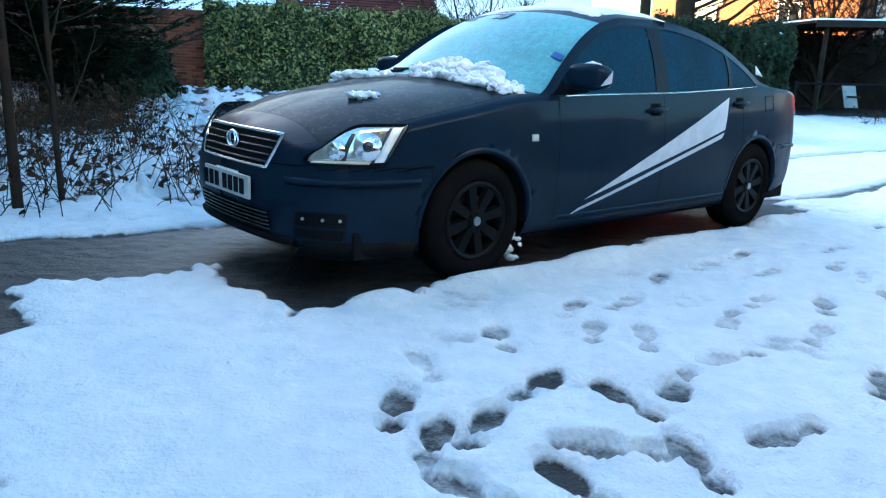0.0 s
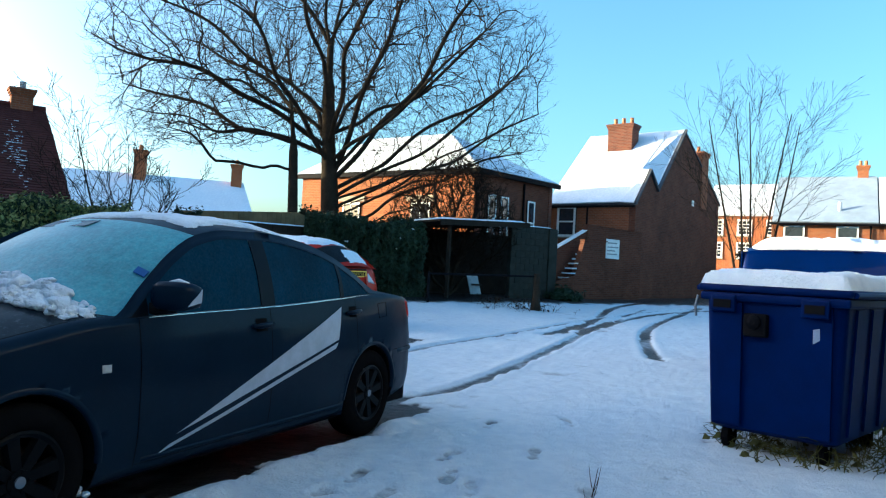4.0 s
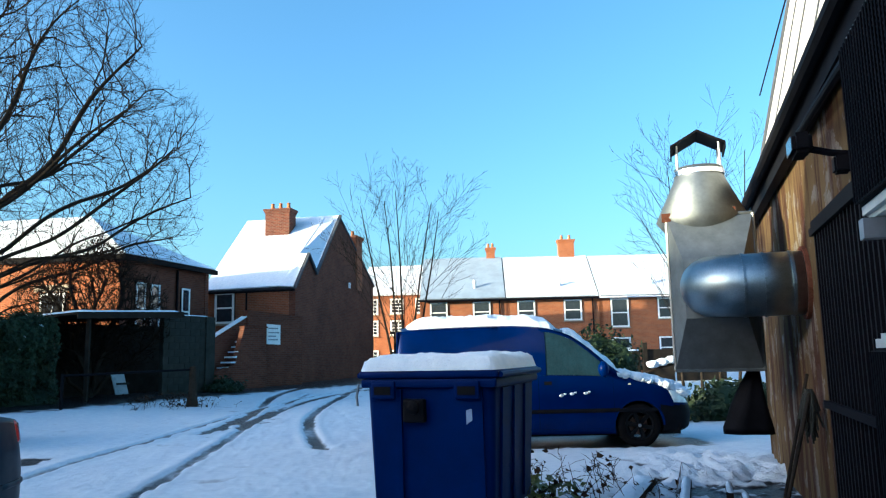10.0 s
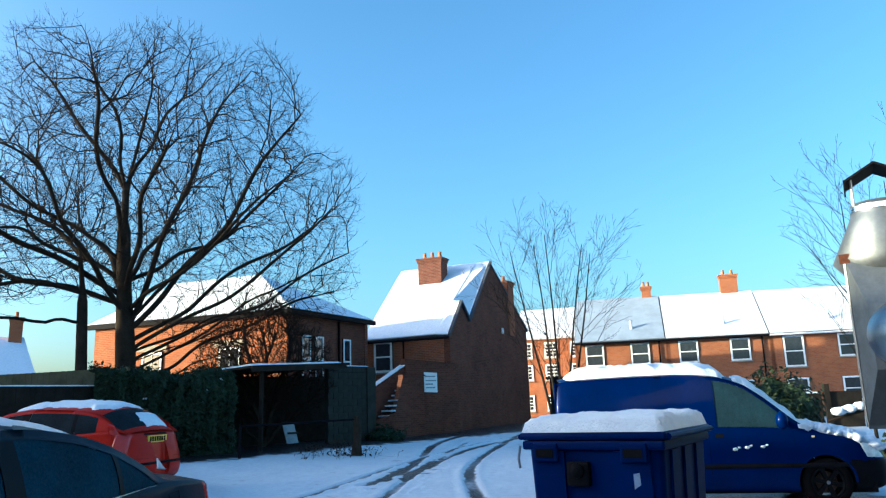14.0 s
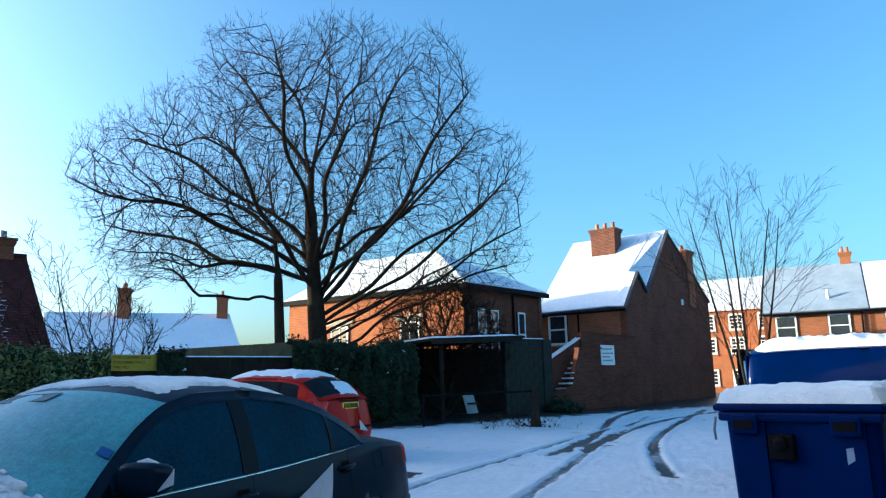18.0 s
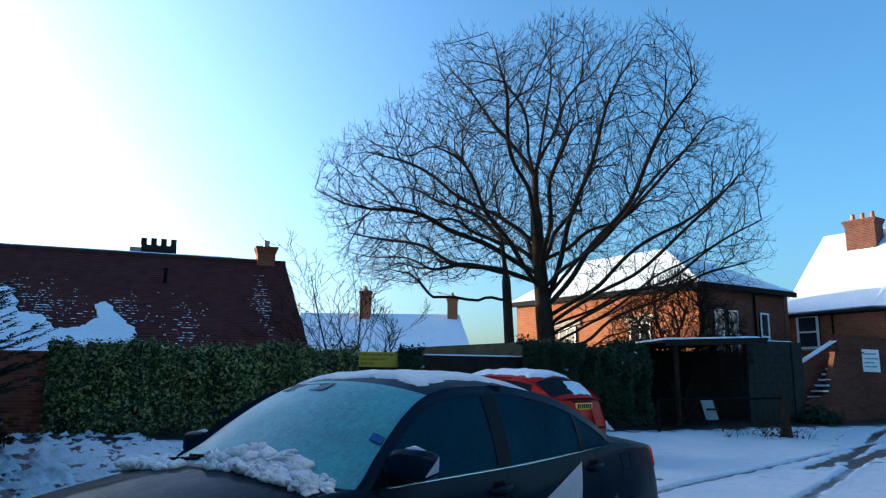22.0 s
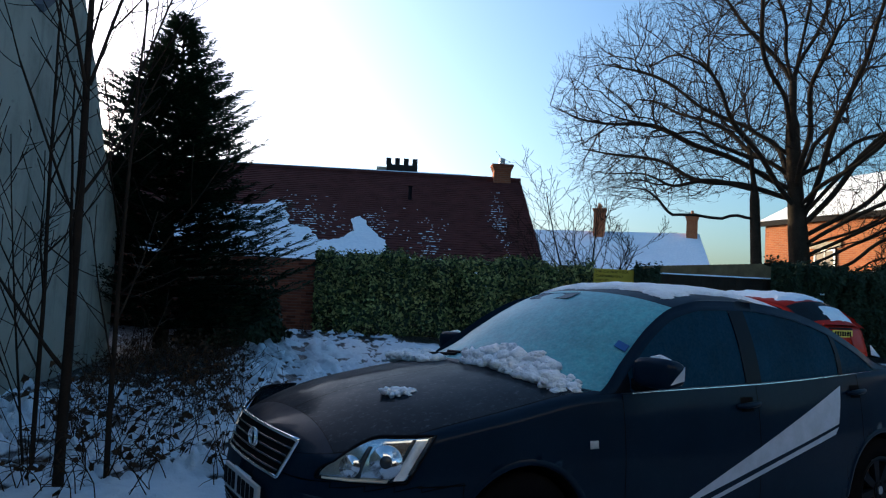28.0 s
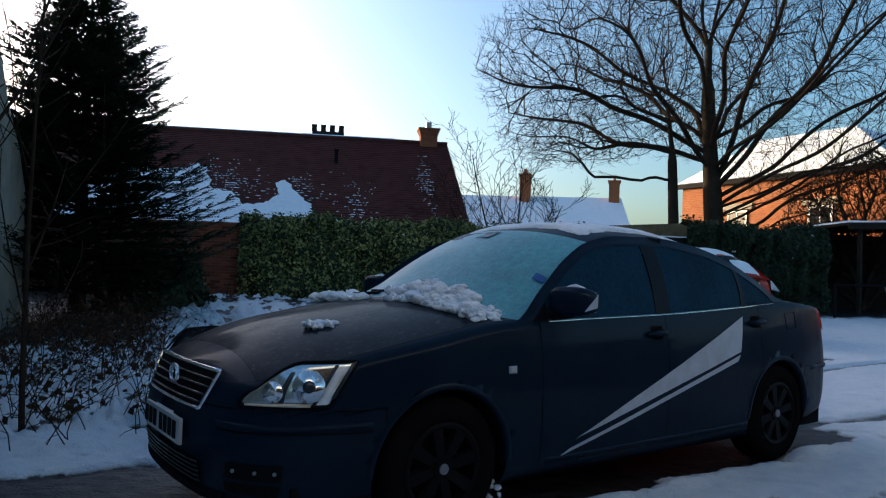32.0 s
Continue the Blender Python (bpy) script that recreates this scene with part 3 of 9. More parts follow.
M_GLASS_FAR = plain("window_glass", (0.03, 0.035, 0.045), 0.08, 0.0, 0.8, vary=0.3)
M_STONE = plain("stone", (0.34, 0.30, 0.24), 0.85, bump=0.4)
M_POT = plain("clay_pot", (0.40, 0.18, 0.09), 0.85)


def chimney(parent, x, y, z0, z1, w, d, mat, pots=3, rot=0.0, name="chimney"):
    """A brick stack with a corbelled head and pots."""
    m = pose(x, y, 0, 0, 0, rot)
    bm = box((-w / 2, -d / 2, z0), (w / 2, d / 2, z1 - 0.25), m)
    for k in range(3):
        o = 0.03 * (k + 1)
        add_box(bm, (-w / 2 - o, -d / 2 - o, z1 - 0.25 + k * 0.083), (w / 2 + o, d / 2 + o, z1 - 0.25 + (k + 1) * 0.083), m)
    ch = part(name, bm, mat, parent)
    for i in range(pots):
        px = -w / 2 + w * (i + 0.5) / pots
        p = m @ Vector((px, 0, z1))
        part("chimney_pot", tube([p - Vector((0, 0, 0.02)), p + Vector((0, 0, 0.18)), p + Vector((0, 0, 0.3)), p + Vector((0, 0, 0.34))], [0.11, 0.095, 0.085, 0.105], 10), M_POT, ch)
    return ch


# the steep-roofed house at the end of the yard
HL, HW, HG = Vector((30.7, 3.47, 0)), Vector((0.22, 0.975, 0)), Vector((0.975, -0.22, 0))
house = thing("brick_house", "old red brick house with steep snowy roof and tall chimneys", "house")


def hp(k, w, z):
    p = HL + HG * k + HW * w
    return Vector((p.x, p.y, z))


gable = [hp(0, 0, -0.2), hp(0, 0, 4.45), hp(1.4, 0, 6.0), hp(2.37, 0, 5.2), hp(5.6, 0, 8.52), hp(9.6, 0, 6.6), hp(11.2, 0, 5.6), hp(11.2, 0, -0.2)]
# the gable faces away from the sun; its shade is put into the darker brick
part("wall", prism(gable, HW * 0.3), M_BRICK_SHADED, house, "dark shaded brick gable wall")
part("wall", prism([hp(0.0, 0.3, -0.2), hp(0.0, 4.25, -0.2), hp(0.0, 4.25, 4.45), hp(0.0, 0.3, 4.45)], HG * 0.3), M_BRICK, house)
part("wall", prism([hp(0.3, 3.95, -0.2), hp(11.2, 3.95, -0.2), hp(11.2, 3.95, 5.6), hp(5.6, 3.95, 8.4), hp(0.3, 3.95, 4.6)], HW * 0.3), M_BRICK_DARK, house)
SPLIT = 0.8


def roof_sheet(lift_, thick, edge):
    """The front slope: an even plane that breaks into a small cross gable towards the end wall."""
    bm = bmesh.new()
    plane = lambda k: 4.42 + (k + 0.2) * (8.62 - 4.42) / 5.8
    ends = [(-0.12, 4.42), (1.4, 6.08), (2.37, 5.28), (5.6, 8.62)]
    a = [hp(k, edge, z + lift_) for k, z in ends]
    b = [hp(k, SPLIT, plane(k) + lift_) for k, _ in ends]
    for i_ in range(3):
        quad_slab([a[i_], a[i_ + 1], b[i_ + 1], b[i_]], thick, bm)
    quad_slab([b[0], b[3], hp(5.6, 5.2, 8.62 + lift_), hp(-0.2, 4.4, 4.40 + lift_)], thick, bm)
    return bm


roof = roof_sheet(0.0, 0.1, 0.0)
quad_slab([hp(5.6, -0.05, 8.6), hp(11.4, -0.05, 5.5), hp(11.4, 5.2, 5.5), hp(5.6, 5.2, 8.6)], 0.1, roof)
part("roof", roof, M_SLATE, house)
part("roof_snow", roof_sheet(0.07, 0.05, 0.06), M_SNOW, house, "sunlit snow on the roof")
for (k0, z0), (k1, z1) in zip(((-0.1, 4.40), (1.4, 6.04), (2.37, 5.24)), ((1.4, 6.04), (2.37, 5.24), (5.6, 8.58))):
    part("verge", prism([hp(k0, -0.10, z0), hp(k0, -0.10, z0 + 0.13), hp(k1, -0.10, z1 + 0.13), hp(k1, -0.10, z1)], HW * 0.14), M_SLATE, house)
chimney(house, *hp(4.4, 2.75, 0).xy, 6.6, 8.9, 1.3, 0.8, M_BRICK_DARK, 3, math.degrees(math.atan2(HW.y, HW.x)))
chimney(house, *hp(8.6, 0.35, 0).xy, 5.0, 8.0, 0.95, 0.8, M_BRICK, 1, math.degrees(math.atan2(HG.y, HG.x)))
pane_window(house, Matrix.Translation(hp(-0.03, 3.35, 2.95)) @ pose(0, 0, 0, 0, 0, math.degrees(math.atan2(HW.y, HW.x)) - 180), 0.95, 1.4, 1, 2, 0.10)
part("gutter", tube([hp(-0.22, -0.05, 4.33), hp(-0.22, 4.4, 4.33)], 0.055, 8), M_BLACK, house)
part("drainpipe", tube([hp(-0.05, 2.3, 4.3), hp(-0.05, 2.3, 0.2)], 0.04, 8), M_BLACK, house)
# a white box stands for the spot of reflected sunlight on the gable
part("sun_spot_box", box((-0.13, -0.06, 0), (0.13, 0, 0.3), Matrix.Translation(hp(7.0, -0.0, 5.0)) @ pose(0, 0, 0, 0, 0, math.degrees(math.atan2(HG.y, HG.x))), 0.03), M_WHITE, house)

# the hipped building beside it
MN, ML, MR = Vector((25.0, 8.7, 0)), Vector((26.5, 18.1, 0)), Vector((29.2, 7.5, 0))
hall = thing("hipped_building", "brick building with hipped snowy roof and tall sash windows", "building")
MB, MR2 = ML + (MR - MN) * 1.28, MN + (MR - MN) * 1.28


def lift(p, z):
    return Vector((p.x, p.y, z))


def wall_between(parent, a, b, z0, z1, mat, thick=0.3, label=""):
    return part("wall", sweep([(0, z0), (0, z1), (-thick, z1), (-thick, z0)], lift(a, 0), lift(b, 0)), mat, parent, label)


# one building, two bricks: orange for its sunlit face, darkened for its shaded one
wall_between(hall, ML, MN, -0.2, 5.2, M_BRICK_ORANGE, label="sunlit orange brick wall")
wall_between(hall, MN, MR2, -0.2, 5.2, M_BRICK_SHADED)
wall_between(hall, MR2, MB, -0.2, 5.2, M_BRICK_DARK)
c0 = (MN + ML + MR2 + MB) / 4
hr1, hr2 = lift(MN.lerp(ML, 0.33).lerp(MR2.lerp(MB, 0.33), 0.42), 7.2), lift(MN.lerp(ML, 0.80).lerp(MR2.lerp(MB, 0.80), 0.42), 7.2)
ov = 0.35
eN, eL, eR, eB = [lift(p + (p - c0).normalized() * ov, 5.25) for p in (MN, ML, MR2, MB)]
bm = bmesh.new()
vs = [bm.verts.new(p) for p in (eN, eL, eB, eR, hr1, hr2)]
for f in ((0, 1, 5, 4), (1, 2, 5), (2, 3, 4, 5), (3, 0, 4), (0, 3, 2, 1)):
    bm.faces.new([vs[i] for i in f])
bmesh.ops.recalc_face_normals(bm, faces=bm.faces)
part("roof", bm, M_SNOW, hall, "hipped roof under snow")
for a, b in ((eL, eN), (eN, eR)):
    part("fascia", sweep([(-0.12, -0.22), (-0.12, -0.03), (0.03, -0.03), (0.03, -0.22)], a, b), M_BLACK, hall)
bd = (MR - MN).normalized()
brot = math.degrees(math.atan2(bd.y, bd.x))
for s in (1.1, 1.95, 3.9):
    p = MN + bd * s + Vector((bd.y, -bd.x, 0)) * 0.02
    pane_window(hall, Matrix.Translation((p.x, p.y, 2.4)) @ pose(0, 0, 0, 0, 0, brot), 0.55, 1.9, 1, 2, 0.07)
p = MN + bd * 3.3 + Vector((bd.y, -bd.x, 0)) * 0.06
part("drainpipe", tube([(p.x, p.y, 5.0), (p.x, p.y, 0.1)], 0.05, 8), M_BLACK, hall)
ad = (ML - MN).normalized()
arot = math.degrees(math.atan2(ad.y, ad.x))
for s in (2.6, 6.4):
    p = MN + ad * s + Vector((-ad.y, ad.x, 0)) * 0.02
    pane_window(hall, Matrix.Translation((p.x, p.y, 2.2)) @ pose(0, 0, 0, 0, 0, arot + 180), 1.0, 1.7, 2, 2, 0.08)
    q = MN + ad * s + Vector((-ad.y, ad.x, 0)) * 0.05
    part("lintel", box((-0.75, -0.03, 3.95), (0.75, 0.05, 4.2), Matrix.Translation((q.x, q.y, 0)) @ pose(0, 0, 0, 0, 0, arot + 180)), M_STONE, hall)

# the long building with the tiled roof beyond the hedge
R0, R1 = at_polar(89, 32.0, 0, (-2.0, -2.55)), at_polar(53.7, 29.0, 0, (-2.0, -2.55))
rd = (R1 - R0).normalized()
rn = Vector((-rd.y, rd.x, 0))
if rn.dot(Vector((0, 1, 0))) > 0:
    rn = -rn
chapel = thing("tiled_building", "long building with dark red tiled roof and melting snow patches", "building")
ZR, RUN, DROP = 5.95, 6.2, 3.9
roofb = bmesh.new()
for sgn in (1, -1):
    quad_slab([lift(R0, ZR), lift(R1, ZR), lift(R1 + rn * RUN * sgn, ZR - DROP), lift(R0 + rn * RUN * sgn, ZR - DROP)], 0.12, roofb)
part("roof", roofb, M_TILE, chapel)
length = (R1 - R0).length
slope_len = math.hypot(RUN, DROP)
rows_v, rows_f = [], []
up = Vector((0, 0, 1))
ndir = (rd.cross((rn * RUN - up * DROP).normalized()))
ndir = ndir if ndir.z > 0 else -ndir
nrow = 44
for i in range(nrow):
    t0, t1 = i / nrow, (i + 1.12) / nrow
    a0 = lift(R0, ZR) + (rn * RUN - up * DROP) * t0 + ndir * 0.002
    a1 = lift(R0, ZR) + (rn * RUN - up * DROP) * t1 + ndir * 0.028
    k = len(rows_v)
    rows_v += [a0, a0 + rd * length, a1 + rd * length, a1, a1 - ndir * 0.026, a1 + rd * length - ndir * 0.026]
    rows_f += [(k, k + 1, k + 2, k + 3), (k + 3, k + 2, k + 5, k + 4)]
part("tile_layer", (rows_v, rows_f), M_TILE, chapel)["kind"] = "stuff"
part("ridge_capping", tube([lift(R0, ZR + 0.02), lift(R1, ZR + 0.02)], 0.11, 8), M_TILE, chapel)
part("wall", prism([lift(R1 - rd * 0.3, -0.2) + rn * 5.9, lift(R1 - rd * 0.3, 2.1) + rn * 5.9, lift(R1 - rd * 0.3, ZR - 0.15), lift(R1 - rd * 0.3, 2.1) - rn * 5.9, lift(R1 - rd * 0.3, -0.2) - rn * 5.9], -rd * 0.3), M_BRICK_DARK, chapel)
part("wall", sweep([(0, -0.2), (0, 2.2), (-0.3, 2.2), (-0.3, -0.2)], R0 + rn * 5.9, R1 + rn * 5.9 - rd * 0.3), M_BRICK_DARK, chapel)
cp = R1 - rd * 0.75
ch = chimney(chapel, cp.x, cp.y, ZR - 0.6, ZR + 0.60, 0.66, 0.5, M_BRICK, 0, math.degrees(math.atan2(rd.y, rd.x)))
part("flue_cowl", tube([(cp.x, cp.y, ZR + 0.58), (cp.x, cp.y, ZR + 0.86)], 0.12, 10), M_STEEL, ch)
vp = R1 - rd * 4.3 + rn * 1.9
part("soil_vent", tube([(vp.x, vp.y, ZR - 1.3), (vp.x, vp.y, ZR - 0.75), (vp.x, vp.y, ZR - 0.7)], [0.07, 0.07, 0.1], 8), M_BLACK, chapel)


def roof_patch(parent, s0, t0, pts, thick=0.05):
    """A patch of melting snow on the tiles; pts are (along, down) from its corner."""
    out = []
    for s, t in pts:
        p = lift(R0, ZR) + rd * (length - (s0 + s)) + (rn * RUN - up * DROP) * ((t0 + t) / slope_len) + ndir * 0.03
        out.append(p)
    part("snow_patch", prism(out, ndir * thick), M_SNOW, parent)


def ragged(pts, amp, seed, n=5):
    r = random.Random(seed)
    out = []
    for a, b in zip(pts, pts[1:] + pts[:1]):
        for i in range(n):
            t = i / n
            out.append((a[0] + (b[0] - a[0]) * t + r.uniform(-amp, amp), a[1] + (b[1] - a[1]) * t + r.uniform(-amp, amp)))
    return out


PATCH = [(12.5, 7.2), (11.5, 3.2), (10.2, 3.6), (9.3, 3.4), (9.0, 3.0), (8.6, 3.3), (8.25, 4.8), (7.6, 5.0), (7.1, 5.8), (6.4, 5.6), (6.1, 5.0), (6.25, 4.2), (6.0, 3.9), (5.5, 5.0), (5.1, 5.6), (4.9, 6.4), (4.0, 6.6), (3.2, 7.2)]
roof_patch(chapel, 0.0, 0.0, ragged(PATCH, 0.07, 1))
rng = random.Random(8)
fv, ff = [], []
for _ in range(520):
    c0 = rng.choice(((8.7, 3.4, 1.1, 1.0), (7.6, 4.4, 0.9, 0.7), (5.5, 4.4, 0.7, 0.9), (3.6, 5.6, 0.5, 1.6), (1.2, 3.5, 0.25, 2.0)))
    s_, row = rng.gauss(c0[0], c0[2] * 0.6), round((rng.gauss(c0[1], c0[3] * 0.6)) / slope_len * nrow)
    if not 1 < row < nrow or not 0.3 < s_ < 15:
        continue
    t_, w_ = (row + rng.uniform(0.35, 0.6)) / nrow, rng.uniform(0.02, 0.05) + 0.10 * rng.random() ** 3
    o_ = lift(R0, ZR) + rd * (length - s_) + (rn * RUN - up * DROP) * t_ + ndir * 0.034
    e_ = (rn * RUN - up * DROP) / nrow * rng.uniform(0.08, 0.3)
    k = len(fv)
    fv += [o_, o_ + rd * w_, o_ + rd * w_ + e_, o_ + e_]
    ff += [(k, k + 1, k + 2, k + 3)]
part("snow_fleck", (fv, ff), M_SNOW, chapel)["kind"] = "stuff"
part("ridge_snow", tube([lift(R0, ZR + 0.10), lift(R1 - rd * 2, ZR + 0.10)], 0.05, 6), M_SNOW, chapel)


# church tower far behind
tower = thing("church_tower", "distant dark church tower with battlements", "tower")
ta = at_polar(63.0, 150, 0, (-2.0, -2.55))
tm = pose(ta.x, ta.y, 0, 0, 0, 63.0 - 90)
M_TOWER = plain("dark_stone", (0.022, 0.021, 0.020), 0.9, vary=0.3, scale=0.5)
part("tower_wall", box((-3.1, -3.1, 0), (3.1, 3.1, 26.9), tm), M_TOWER, tower)
for i in range(4):
    for dy in (-3.1, 2.5):
        part("merlon", box((-3.2 + i * 1.75, dy, 26.9), (-2.2 + i * 1.75, dy + 0.6, 28.2), tm), M_TOWER, tower)
part("stair_turret", box((-5.1, -1.5, 0), (-3.1, 1.0, 26.6), tm), M_STONE, tower)

# snowy house with two stacks beyond the fence
far_house = thing("gabled_house", "house with wide snowy roof and two brick chimneys", "house")
fa, fb = at_polar(52.5, 52, 0, (-2.0, -2.55)), at_polar(40.4, 52, 0, (-2.0, -2.55))
fd = (fb - fa).normalized()
fn = Vector((fd.y, -fd.x, 0))
fz = 6.25
part("roof", quad_slab([lift(fa, fz), lift(fb, fz), lift(fb, fz - 3.1) + fn * 4.4 + fd * 0.5, lift(fa, fz - 3.1) + fn * 4.4], 0.15), M_SNOW, far_house)
part("roof", quad_slab([lift(fa, fz), lift(fb, fz), lift(fb, fz - 3.1) - fn * 4.4, lift(fa, fz - 3.1) - fn * 4.4], 0.15), M_SLATE, far_house)
part("wall", sweep([(0, -0.2), (0, 3.3), (-0.3, 3.3), (-0.3, -0.2)], fa + fn * 4.1, fb + fn * 4.1), M_BRICK, far_house)
part("wall", prism([lift(fb, -0.2) + fn * 4.1, lift(fb, 3.2) + fn * 4.1, lift(fb, fz - 0.1), lift(fb, 3.2) - fn * 4.1, lift(fb, -0.2) - fn * 4.1], -fd * 0.3), M_BRICK, far_house)
p = at_polar(47.6, 51.5, 0, (-2.0, -2.55))
chimney(far_house, p.x, p.y, 4.6, 7.75, 0.85, 0.7, M_BRICK_ORANGE, 3, 40)
p = at_polar(40.9, 51.8, 0, (-2.0, -2.55))
chimney(far_house, p.x, p.y, 5.2, 7.4, 0.75, 0.7, M_BRICK_ORANGE, 2, 40)

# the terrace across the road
# bluish grey snow: the shadow across the first roof is put into its colour
M_SNOW_SHADED = plain("shaded_roof_snow", (0.30, 0.36, 0.43), 0.6, 0.0, 0.2, vary=0.15, scale=1.2)
TA, TB = Vector((46.8, -1.6, 0)), Vector((45.6, -24.0, 0))
td = (TB - TA).normalized()
tn = Vector((td.y, -td.x, 0))          # faces the yard
if tn.x > 0:
    tn = -tn
trot = math.degrees(math.atan2(td.y, td.x)) 
for i, (s0, s1, zr, ze) in enumerate(((0.0, 5.6, 8.2, 5.0), (5.6, 11.6, 8.15, 5.0), (11.6, 17.6, 8.1, 5.0), (17.6, 22.4, 8.1, 5.0))):
    th = thing("terraced_house", "two-storey brick terraced house with snow on its roof", "house", group="terrace across the road")
    a, b = TA + td * s0, TA + td * s1
    part("wall", sweep([(0, -0.2), (0, ze), (-0.3, ze), (-0.3, -0.2)], a, b), M_BRICK_ORANGE, th)
    part("roof", quad_slab([lift(a, ze - 0.05) + tn * 0.3, lift(b, ze - 0.05) + tn * 0.3, lift(b, zr) - tn * 4.4, lift(a, zr) - tn * 4.4], 0.15), M_SLATE, th)
    part("roof_snow", quad_slab([lift(a, ze + 0.03) + tn * 0.32 + td * 0.04, lift(b, ze + 0.03) + tn * 0.32 - td * 0.04, lift(b, zr + 0.08) - tn * 4.4 - td * 0.04, lift(a, zr + 0.08) - tn * 4.4 + td * 0.04], 0.06), M_SNOW if i else M_SNOW_SHADED, th)
    part("roof", quad_slab([lift(a, zr) - tn * 4.4, lift(b, zr) - tn * 4.4, lift(b, ze) - tn * 9, lift(a, ze) - tn * 9], 0.15), M_SLATE, th)
    part("wall", prism([lift(a, -0.2), lift(a, ze), lift(a, zr - 0.1) - tn * 4.4, lift(a, ze) - tn * 8.8, lift(a, -0.2) - tn * 8.8], td * 0.25), M_BRICK, th)
    part("gutter", tube([lift(a, ze - 0.12) + tn * 0.36, lift(b, ze - 0.12) + tn * 0.36], 0.06, 8), M_BLACK if i < 2 else M_WHITE, th)
    for fx in (0.22, 0.72):
        s = s0 + (s1 - s0) * fx
        p = TA + td * s + tn * 0.02
        pane_window(th, Matrix.Translation((p.x, p.y, 3.45 if i != 2 or fx > 0.5 else 2.95)) @ pose(0, 0, 0, 0, 0, trot), 1.15, 1.35 if i != 2 or fx > 0.5 else 1.85, 1, 2, 0.10)
        p2 = TA + td * (s0 + (s1 - s0) * fx) + tn * 0.02
        pane_window(th, Matrix.Translation((p2.x, p2.y, 0.9)) @ pose(0, 0, 0, 0, 0, trot), 1.2, 1.4, 1, 2, 0.10)
    p = TA + td * (s1 - 0.4) + tn * 0.08
    part("drainpipe", tube([(p.x, p.y, 4.9), (p.x, p.y, 0)], 0.05, 8), M_WHITE if i == 2 else M_BLACK, th)
    if i in (0, 1):
        c = TA + td * (s1 - (0.8 if i == 0 else 1.4)) - tn * 4.6
        chimney(th, c.x, c.y, 7.4, 8.95 if i == 0 else 9.4, 0.6 if i == 0 else 1.1, 0.7, M_BRICK_ORANGE, 2, trot)
    c = TA + td * (s0 + 3.6) - tn * 0.8
    part("flue", tube([(c.x, c.y, 5.4), (c.x, c.y, 6.3)], 0.09, 8), M_WHITE, th)

# taller brick row behind the house
back = thing("brick_block", "three-storey orange brick block with white sash windows", "building")
ba, bb = at_polar(5.9, 56), at_polar(-0.5, 55)
bd2 = (bb - ba).normalized()
bn = Vector((bd2.y, -bd2.x, 0))
if bn.x > 0:
    bn = -bn
part("wall", sweep([(0, -0.2), (0, 6.0), (-0.3, 6.0), (-0.3, -0.2)], ba, bb), M_BRICK_ORANGE, back)
part("roof", quad_slab([lift(ba, 6.0) + bn * 0.3, lift(bb, 6.0) + bn * 0.3, lift(bb, 8.6) - bn * 4, lift(ba, 8.6) - bn * 4], 0.15), M_SNOW, back)
for s in (1.0, 2.9, 4.8):
    for z in (0.7, 2.9, 4.5):
        p = ba + bd2 * s + bn * 0.02
        pane_window(back, Matrix.Translation((p.x, p.y, z)) @ pose(0, 0, 0, 0, 0, math.degrees(math.atan2(bd2.y, bd2.x))), 1.0, 1.15, 3, 4, 0.12)

# the rendered building with the saw-tooth top
G0, G1 = Vector((-4.1, 0.6, 0)), Vector((-1.35, 8.6, 0))
gd = (G1 - G0).normalized()
gn = Vector((gd.y, -gd.x, 0))


def gp(s, z, out=0.0):
    p = G0 + gd * s + gn * out
    return Vector((p.x, p.y, z))


gl = (G1 - G0).length
sv = gl - 1.48
# the near end is out of view; its heights are set by where sun should pass
solo("wall_west", prism([gp(0, -0.2), gp(0, 3.9), gp(3.4, 4.6), gp(4.6, 5.25), gp(5.64, 4.8), gp(sv, 4.42), gp(gl, 5.5), gp(gl + 1.05, 4.5), gp(gl + 1.85, 3.5), gp(gl + 2.6, 2.9), gp(gl + 3.2, 2.2), gp(gl + 3.2, -0.2)], -gn * 0.35), M_RENDER, "tall grey rendered gable wall, stained and cracked", "wall", kind="structure")
wr = thing("workshop_roof", "snow-covered saw-tooth roof behind the rendered wall, with unseen sun-blocking blocks", "roof", kind="structure")
part("roof", quad_slab([gp(sv, 4.4, -0.3), gp(gl, 5.45, -0.3), gp(gl, 5.45, -9), gp(sv, 4.4, -9)], 0.1), M_SNOW, wr)
part("roof", quad_slab([gp(4.6, 5.2, -0.3), gp(sv, 4.4, -0.3), gp(sv, 4.4, -9), gp(4.6, 5.2, -9)], 0.1), M_SLATE, wr)
part("roof", quad_slab([gp(0, 3.85, -0.3), gp(4.6, 5.2, -0.3), gp(4.6, 5.2, -9), gp(0, 3.85, -9)], 0.1), M_SLATE, wr)
part("coping", sweep([(0.05, 0), (0.05, 0.1), (-0.4, 0.1), (-0.4, 0)], gp(sv, 4.43), gp(gl, 5.5)), M_SLATE, wr)
part("snow", prism([gp(sv + 0.1, 4.62, -0.1), gp(gl - 0.02, 5.62, -0.1), gp(gl - 0.02, 5.70, -0.1), gp(sv + 0.1, 4.70, -0.1)], -gn * 0.25), M_SNOW, wr)
part("wall", sweep([(0, -0.2), (0, 5.2), (-0.3, 5.2), (-0.3, -0.2)], gp(gl, 0, -0.35), gp(gl, 0, -9)), M_RENDER, wr)
